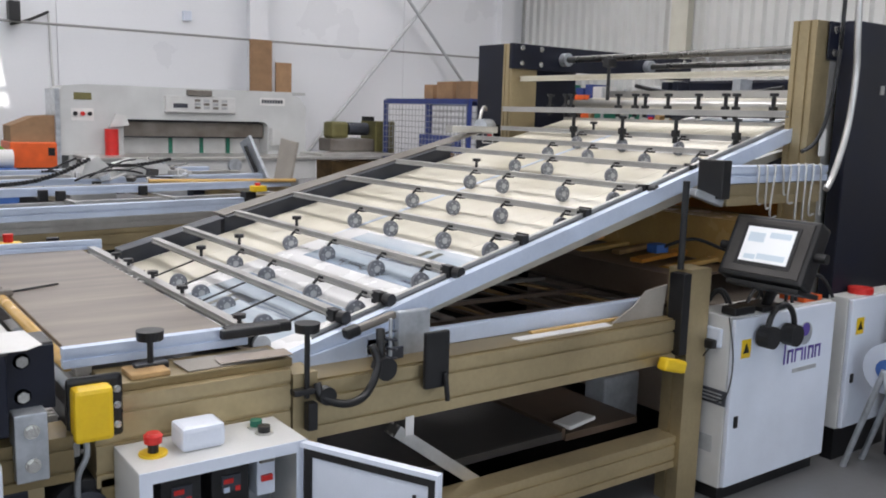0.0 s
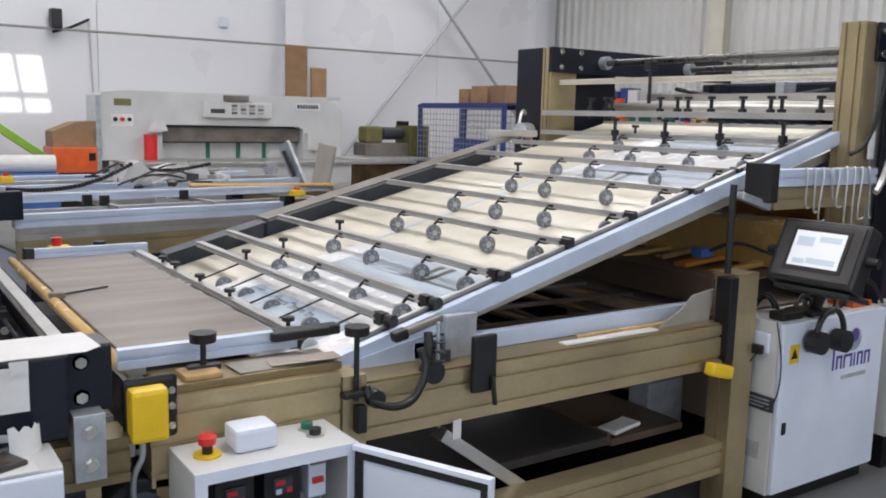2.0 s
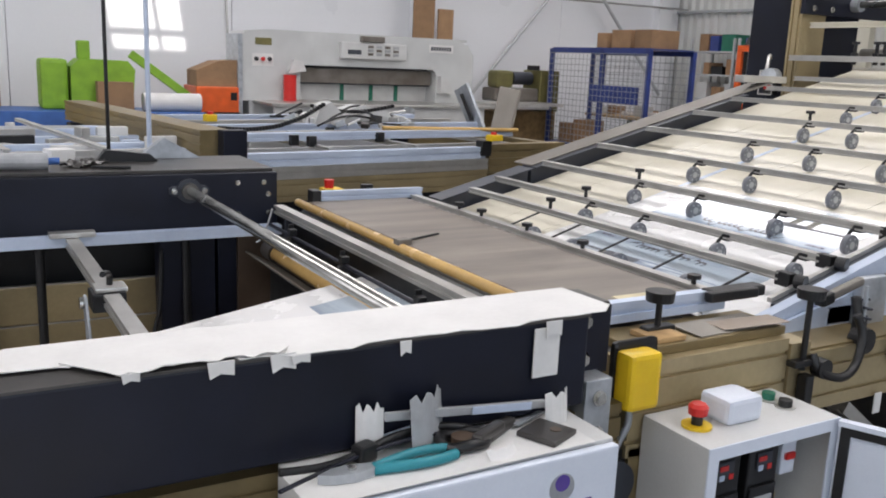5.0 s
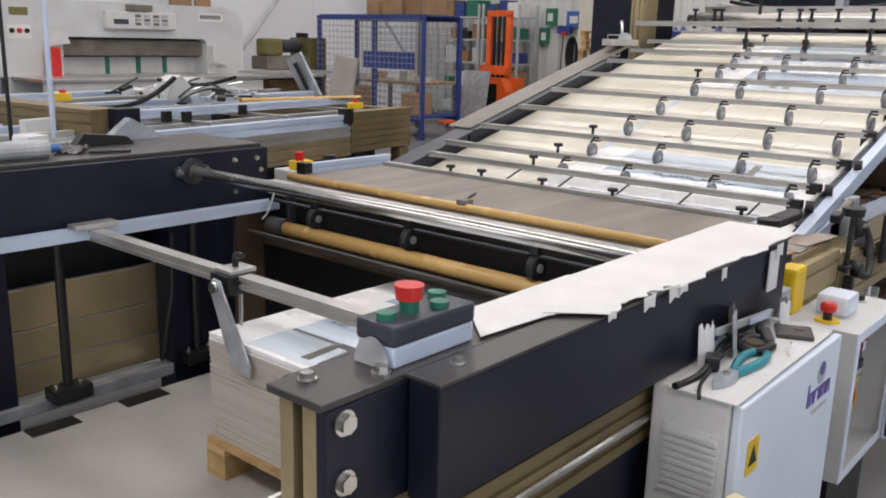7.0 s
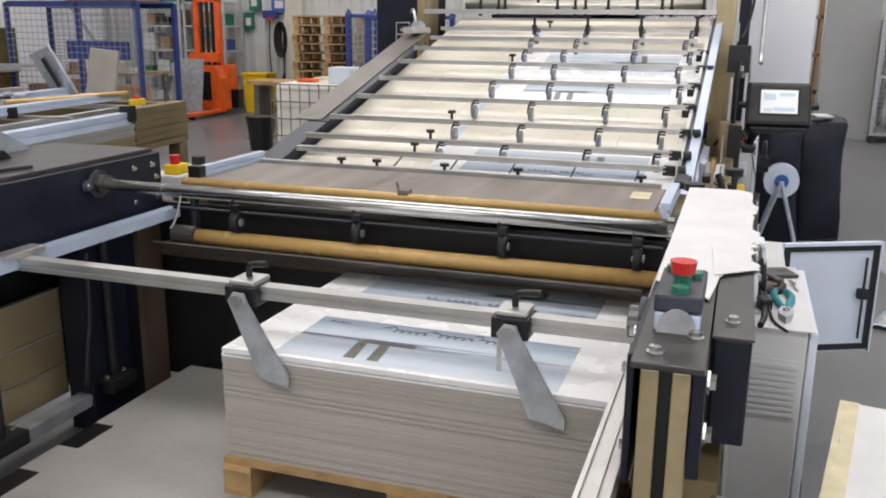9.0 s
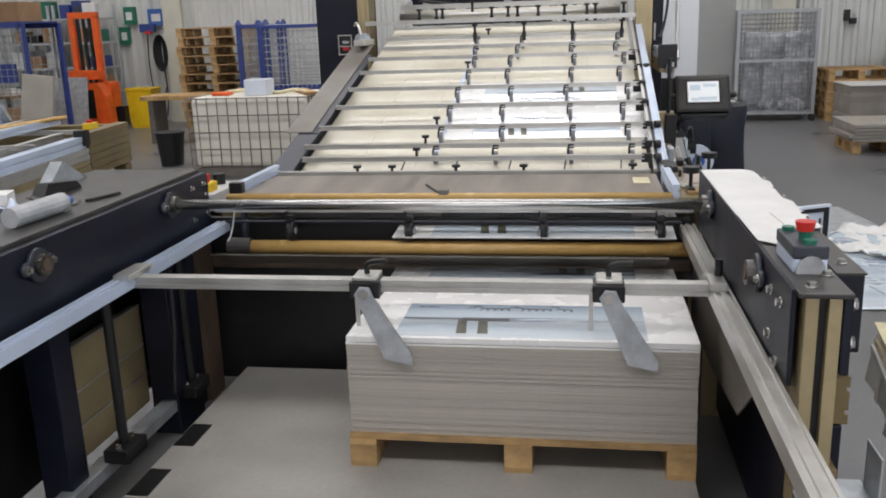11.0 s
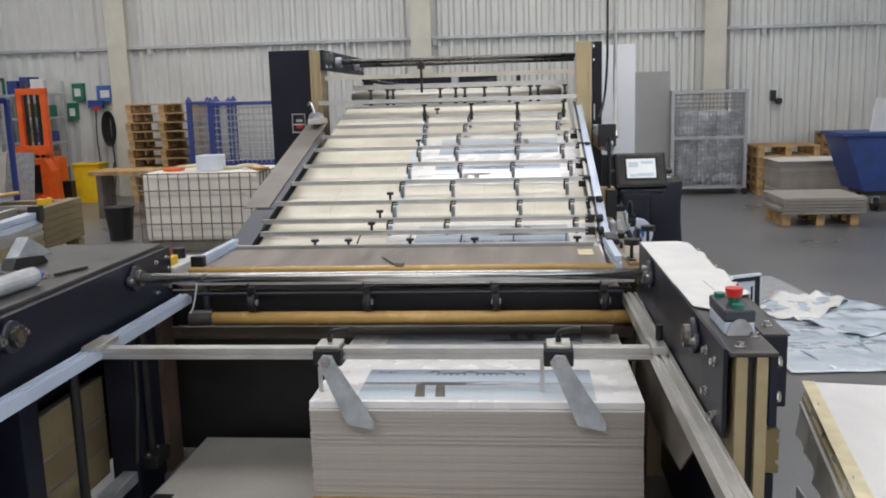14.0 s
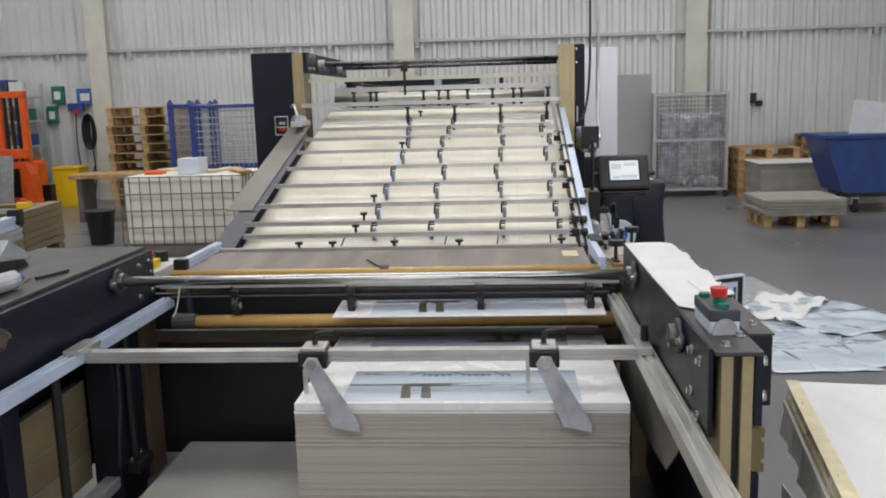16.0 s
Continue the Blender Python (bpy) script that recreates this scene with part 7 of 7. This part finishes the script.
for z in (0.1, 0.6, 1.1, 1.6):
    part("shelf", box(10.7, 11.2, -2.08, -1.4, z, z + 0.05), BROWN, br)
for y in (-2.06, -1.42):
    part("upright", box(10.7, 11.2, y - 0.02, y + 0.02, 0, 2.1), BROWN, br)


def roll_cage():
    x0, x1, y0, y1, z1 = 10.35, 11.1, -3.87, -2.79, 1.58
    s = thing("roll_cage", "grey wire roll cage with plastic film inside", "cage", (10.7, -3.45, 0))
    for x in (x0, x1):
        for y in (y0, y1):
            part("post", box(x - 0.025, x + 0.025, y - 0.025, y + 0.025, 0.1, z1, 0.003), MESH, s)
            part("caster", rod((x - 0.02, y, 0.05), (x + 0.02, y, 0.05), 0.05, None, 12), RUBBER, s)
    part("deck", box(x0, x1, y0, y1, 0.1, 0.14), MESH, s)
    for z in (0.85, z1 - 0.04):
        part("rail", box(x0 - 0.02, x0 + 0.02, y0, y1, z, z + 0.04), MESH, s)
        part("rail", box(x1 - 0.02, x1 + 0.02, y0, y1, z, z + 0.04), MESH, s)
    part("mesh_panel", wire_grid((x0, y0, 0.14), (0, y1 - y0, 0), (0, 0, z1 - 0.14), 20, 22, 0.0045), CAGE, s)
    part("mesh_panel", wire_grid((x1, y0, 0.14), (0, y1 - y0, 0), (0, 0, z1 - 0.14), 20, 22, 0.0045), CAGE, s)
    part("mesh_panel", wire_grid((x0, y1, 0.14), (x1 - x0, 0, 0), (0, 0, z1 - 0.14), 12, 22, 0.0045), CAGE, s)
    part("mesh_panel", wire_grid((x0, y0, 0.14), (x1 - x0, 0, 0), (0, 0, z1 - 0.14), 12, 22, 0.0045), CAGE, s)
    return s


roll_cage()
crumple = random.Random(31)
fs = thing("film_sheet", "hanging clear film sheet inside the cage", "film", (10.7, -3.45, 0.15))
for k in range(3):
    y0 = -3.85 + 0.28 * k
    bm = bmesh.new()
    bmesh.ops.create_grid(bm, x_segments=10, y_segments=14, size=0.5)
    bm.transform(pose(10.62 + 0.08 * k, y0 + 0.17, 0.72, 90, 0, 90) @ Matrix.Diagonal((0.36, 1.1, 1, 1)))
    for v in bm.verts:
        v.co.x += 0.06 * noise.noise(v.co * 5) + crumple.uniform(-0.004, 0.004)
    ret = bmesh.ops.extrude_face_region(bm, geom=list(bm.faces))
    bmesh.ops.translate(bm, verts=[e for e in ret["geom"] if isinstance(e, bmesh.types.BMVert)], vec=(0.003, 0, 0))
    part("fold", bm, FILM, fs, "", True)
g = random.Random(9)
for i in range(8):
    x, y = g.uniform(10.45, 10.9), g.uniform(-3.8, -3.1)
    bm = ball((x, y, 0.2), g.uniform(0.07, 0.14), None, 10)
    for v in bm.verts:
        v.co += Vector((g.uniform(-0.03, 0.03), g.uniform(-0.03, 0.03), g.uniform(-0.03, 0.03)))
    solo("film_scrap", bm, FILM, "crumpled clear film scrap in the cage", "film", "film scraps")
for i in range(5):
    pallet("pallet", "wooden pallet in a low stack", (10.7, -4.5, 0.146 * i), 0.8, 0.9, 0.144, "stacked pallets")
for i in range(6):
    pallet("pallet", "wooden pallet in a low stack", (11.3, -5.9, 0.146 * i), 0.8, 1.2, 0.144, "stacked pallets")
gb = thing("board_pile", "pile of grey boards with a white top sheet", "board pile", (9.9, -4.75, 0))
for i in range(12):
    part("board", box(9.5, 10.3, -5.25 + g.uniform(-0.01, 0.01), -4.15 + g.uniform(-0.01, 0.01), 0.02 + 0.044 * i, 0.062 + 0.044 * i), KRAFT, gb)
part("top_sheet", box(9.48, 10.32, -5.28, -4.12, 0.552, 0.56), PAPER, gb)
pallet("pallet", "wooden pallet with grey boards on the open floor", (7.45, -3.95, 0.0), 0.7, 0.85, 0.14)
for i in range(5):
    z = 0.141 + 0.04 * i
    solo("grey_board", box(7.05 - 0.02 * i, 7.85, -4.42 + g.uniform(-0.04, 0.02), -3.5 + g.uniform(-0.02, 0.05), z, z + 0.036, 0.003), KRAFT, "grey board lying on the pallet", "board", "boards on the pallet")


def blue_cart():
    s = thing("waste_cart", "blue plastic tub cart on casters", "cart", (8.6, -5.3, 0))
    out = [(-5.95, 0.26), (-4.82, 0.26), (-4.56, 0.98), (-6.1, 0.98)]
    part("tub", prism(out, "x", 8.2, 9.0), CARTBLUE, s, "blue plastic tub")
    part("rim", box(8.15, 9.05, -6.13, -4.53, 0.95, 1.0, 0.01), CARTBLUE, s)
    part("chassis", box(8.25, 8.95, -5.9, -4.9, 0.2, 0.28), BLACK, s)
    for x in (8.3, 8.9):
        for y in (-5.8, -5.0):
            part("caster", rod((x, y - 0.03, 0.09), (x, y + 0.03, 0.09), 0.09, None, 14), RUBBER, s)
            part("caster_fork", box(x - 0.03, x + 0.03, y - 0.045, y + 0.045, 0.1, 0.2), MESH, s)
    return s


blue_cart()
solo("cart_board", box(8.5, 8.53, -5.5, -5.0, 0.95, 1.4, 0.004, rot=(8, 0, 0)), PAPER, "white board standing in the cart", "board")
ws = thing("wall_switch", "black switch box on the corrugated wall", "switch", (11.8, -4.63, 1.45))
part("case", box(11.74, 11.85, -4.68, -4.6, 1.38, 1.55, 0.01), BLACK, ws)
part("side_case", box(11.74, 11.85, -4.78, -4.69, 1.33, 1.42, 0.01), BLACK, ws)
# waste prints on the floor


def crumpled(name, cx, cy, w, h, turn, amp, mat, label, z=0.003, seed=0, cat="paper", grp="waste prints"):
    bm = bmesh.new()
    bmesh.ops.create_grid(bm, x_segments=24, y_segments=18, size=0.5)
    for v in bm.verts:
        p = v.co.copy()
        v.co = Vector((p.x * w, p.y * h, 0))
        n = noise.noise(Vector((p.x * 5 + seed, p.y * 5, seed * 1.7))) + 0.5 * noise.noise(Vector((p.x * 11, p.y * 11 + seed, 3)))
        v.co.z = max(0, amp * (n + 0.25))
    ret = bmesh.ops.extrude_face_region(bm, geom=list(bm.faces))
    bmesh.ops.translate(bm, verts=[e for e in ret["geom"] if isinstance(e, bmesh.types.BMVert)], vec=(0, 0, 0.002))
    bm.transform(pose(cx, cy, z, 0, 0, turn))
    return solo(name, bm, mat, label, cat, grp, smooth=True)


crumpled("waste_print", 2.5, -2.35, 1.0, 0.7, -20, 0.022, PRINT, "crumpled blue-grey waste print on the floor", 0.003, 1)
crumpled("waste_print", 2.15, -2.55, 0.95, 0.75, 12, 0.012, PRINT, "crumpled blue-grey waste print on the floor", 0.006, 2)
crumpled("waste_print", 2.9, -2.75, 1.0, 0.8, 30, 0.03, PRINT, "crumpled blue-grey waste print on the floor", 0.01, 3)
crumpled("waste_print", 3.1, -2.5, 0.8, 0.5, -35, 0.05, PAPER, "crumpled white waste sheet on the floor", 0.012, 4)
crumpled("waste_print", 2.05, -2.3, 0.9, 0.62, 4, 0.01, PRINT, "flat blue-grey waste print on the floor", 0.005, 5)
crumpled("waste_print", 3.75, -2.35, 0.9, 0.7, 8, 0.004, DUST, "flat grey waste sheet on the floor", 0.003, 6)
# crumpled film and scraps on the housing lid
for k, (x, y, w, d, a, mt, lb) in enumerate(((-0.95, 1.3, 0.3, 0.2, 0.04, FILM, "crumpled clear film on the housing lid"), (-0.62, 1.36, 0.26, 0.16, 0.035, ALU_BLUE, "crumpled pale film on the housing lid"), (-1.15, 1.15, 0.3, 0.14, 0.03, FILM, "crumpled clear film on the housing lid"), (-0.35, 1.25, 0.22, 0.1, 0.02, TOPDARK, "dark crumpled cloth on the housing lid"))):
    crumpled("film_scrap", x, y, w, d, 25 * k - 20, a, mt, lb, LID + 0.001, 40 + k, "film", "scraps on the lid")
# pile of yellowed sheets close to the stacker
yp = thing("sheet_pile", "tall pile of white sheets with yellowed edges under film", "sheet pile", (-0.95, -1.7, 0))
PC = (-0.515, -1.42, 0.4)            # its inner far corner
for i in range(24):
    z = 0.12 + 0.0215 * i
    part("sheet", box(-1.38 + g.uniform(-0.012, 0.012), -0.515 + g.uniform(-0.012, 0.006), -2.02, -1.42 - (0.2 if i < 20 else 0) + g.uniform(-0.012, 0.008), z, z + 0.02, rot=(0, 0, -9), at=PC), YELLOW_EDGE if i % 7 else PAPER, yp)
part("top_sheet", box(-1.385, -0.51, -2.03, -1.425, 0.6365, 0.656, 0.004, rot=(0, 0, -9), at=PC), PAPER, yp, "white top sheet")
part("yellow_strip", box(-1.385, -0.512, -1.458, -1.418, 0.6562, 0.659, 0.001, rot=(0, 0, -9), at=PC), YELLOW_EDGE, yp, "yellowed edge strip")
for k in range(5):
    x = -1.3 + 0.17 * k
    fl = curl(0, 0, 0, 0.2, 0.16, 0.012, 0, -0.12)
    fl.transform(Matrix.Translation(PC) @ Euler((0, 0, radians(-9))).to_matrix().to_4x4() @ Matrix.Translation((x + 0.515, 0.014, 0.09 - 0.012 * (k % 3))))
    part("film_flap", fl, IBC, yp, "milky wrinkled film flap")
pallet("pallet", "wooden pallet under the sheet pile", (-0.99, -1.79, 0.0), 0.72, 0.36, 0.118)


# film reel stand and draped navy cloth beside the panel
rs = thing("reel_stand", "white film reel on a grey A-frame stand", "reel", (3.7, -1.44, 0))
part("drum", rod((3.66, -1.44, 0.48), (3.76, -1.44, 0.48), 0.112, None, 28), WHITE, rs, "", True)
part("hub", rod((3.64, -1.44, 0.48), (3.78, -1.44, 0.48), 0.045, None, 18), BLUE_TARP, rs)
for x in (3.63, 3.79):
    part("stand_leg", rod((x, -1.44, 0.48), (x, -1.30, 0.0), 0.014, None, 8), ZINC, rs)
    part("stand_leg", rod((x, -1.44, 0.48), (x, -1.58, 0.0), 0.014, None, 8), ZINC, rs)
dc = thing("draped_locker", "locker draped with dark navy cloth", "locker", (4.25, -1.7, 0))
for x0, x1, y0, y1, z1, nm in ((4.05, 4.5, -1.84, -1.56, 0.85, "cloth"), (3.9, 4.04, -1.55, -1.33, 0.9, "cloth_fold")):
    bm = box(x0, x1, y0, y1, 0.0, z1, 0.03)
    bmesh.ops.subdivide_edges(bm, edges=list(bm.edges), cuts=4, use_grid_fill=True)
    for v in bm.verts:
        if v.co.z > 0.02:
            v.co += Vector((noise.noise(v.co * 6), noise.noise(v.co * 6 + Vector((5, 0, 0))), 0.8 * noise.noise(v.co * 4 + Vector((0, 9, 0))))) * 0.035
        v.co.y -= 0.06 * max(0, 0.6 - v.co.z) if v.co.y < (y0 + y1) / 2 else 0
    part(nm, bm, NAVY, dc, "", True)
part("white_tape", box(4.1, 4.3, -1.74, -1.62, 0.872, 0.88, 0.002, rot=(0, 0, 12)), PAPER, dc)


# ---- what moves ----
PERIOD = 1.65
BOARDS = [printed_board() for k in range(11)]
LINERS = [liner_card() for k in range(11)]
LEAD = [(-3.43, 3.92), (-1.75, 1.38), (-1.58, 1.15), (-1.33, 0.98), (-0.9, 0.82), (-0.45, 0.48), (-0.22, 0.16), (0.0, -0.12), (0.2, -0.36), (0.38, -0.5)]


def lead_at(tau):
    if tau <= LEAD[0][0]:
        return LEAD[0][1] + (LEAD[0][0] - tau) * 1.51
    for (a, xa), (b, xb) in zip(LEAD, LEAD[1:]):
        if tau <= b:
            return xa + (xb - xa) * (tau - a) / (b - a)
    return LEAD[-1][1]


def way_height(x):
    if x >= 1.15:
        return min(zs(x) + 0.004, 1.545)
    if x >= 0.25:
        return 0.715 + (zs(1.15) + 0.004 - 0.715) * (x - 0.25) / 0.9
    return max(0.60, 0.715 - 0.2 * (0.25 - x))


def card_height(x):
    if x >= 1.5:
        return 0.735
    if x >= 1.15:
        return 0.735 + (way_height(1.15) - 0.035 - 0.735) * (1.5 - x) / 0.35
    return way_height(x) - 0.035 + 0.031 * min(1, (1.15 - x) / 0.25)


def card_motions():
    for k, b in enumerate(LINERS):
        t0 = -0.26 + PERIOD * k
        rest = STOP - 0.004 + 0.0026 * (k + 1) - 0.0017
        rows = []
        for i in range(0, 161):
            t = i / 10
            tau = t - t0
            x = lead_at(tau) if tau > -1.58 else max(1.15, 1.15 + 1.45 * (-1.75 - tau))
            if x >= 2.98:               # waiting under the feed deck
                m = pose(2.98 + 0.465, -0.3715, 0.735 - 0.0028 * k)
            else:
                za, zt = card_height(x), card_height(x + 0.92)
                fa, ft = min(1, max(0, (tau - 0.02) / 0.2)), min(1, max(0, (tau - 0.24) / 0.26))
                za, zt = za + (rest - za) * fa * fa * (3 - 2 * fa), zt + (rest - zt) * ft * ft
                m = pose(x + 0.47, -0.3715, (za + zt) / 2, 0, -math.degrees(math.atan2(zt - za, 0.92)), 0)
            rows.append((t, m))
        walk(b, [r for j, r in enumerate(rows) if j in (0, 160) or not (rows[j - 1][1] == r[1] == rows[j + 1][1])])


def motions():
    card_motions()
    for k, b in enumerate(BOARDS):
        t0 = -0.26 + PERIOD * k          # when its leading edge leaves the roller
        rest = STOP - 0.004 + 0.0026 * (k + 1)
        rows = []
        for i in range(0, 161):
            t = i / 10
            tau = t - t0
            wait = 4.55
            x = min(lead_at(tau), wait)
            if x >= wait:               # waiting in the feed pile
                m = pose(wait + 0.47, -0.3715, 1.56 + 0.003 * (10 - k) , 0, 0, 0)
            else:
                za, zt = way_height(x), way_height(x + 0.94)
                fa, ft = min(1, max(0, (tau - 0.02) / 0.2)), min(1, max(0, (tau - 0.24) / 0.26))
                za, zt = za + (rest - za) * fa * fa * (3 - 2 * fa), zt + (rest - zt) * ft * ft
                pitch = math.degrees(math.atan2(zt - za, 0.94))
                m = pose(x + 0.47, -0.3715, (za + zt) / 2, 0, -pitch, 0)
            rows.append((t, m))
        slim = [r for j, r in enumerate(rows) if j in (0, 160) or not (rows[j - 1][1] == r[1] == rows[j + 1][1])]
        walk(b, slim)


motions()
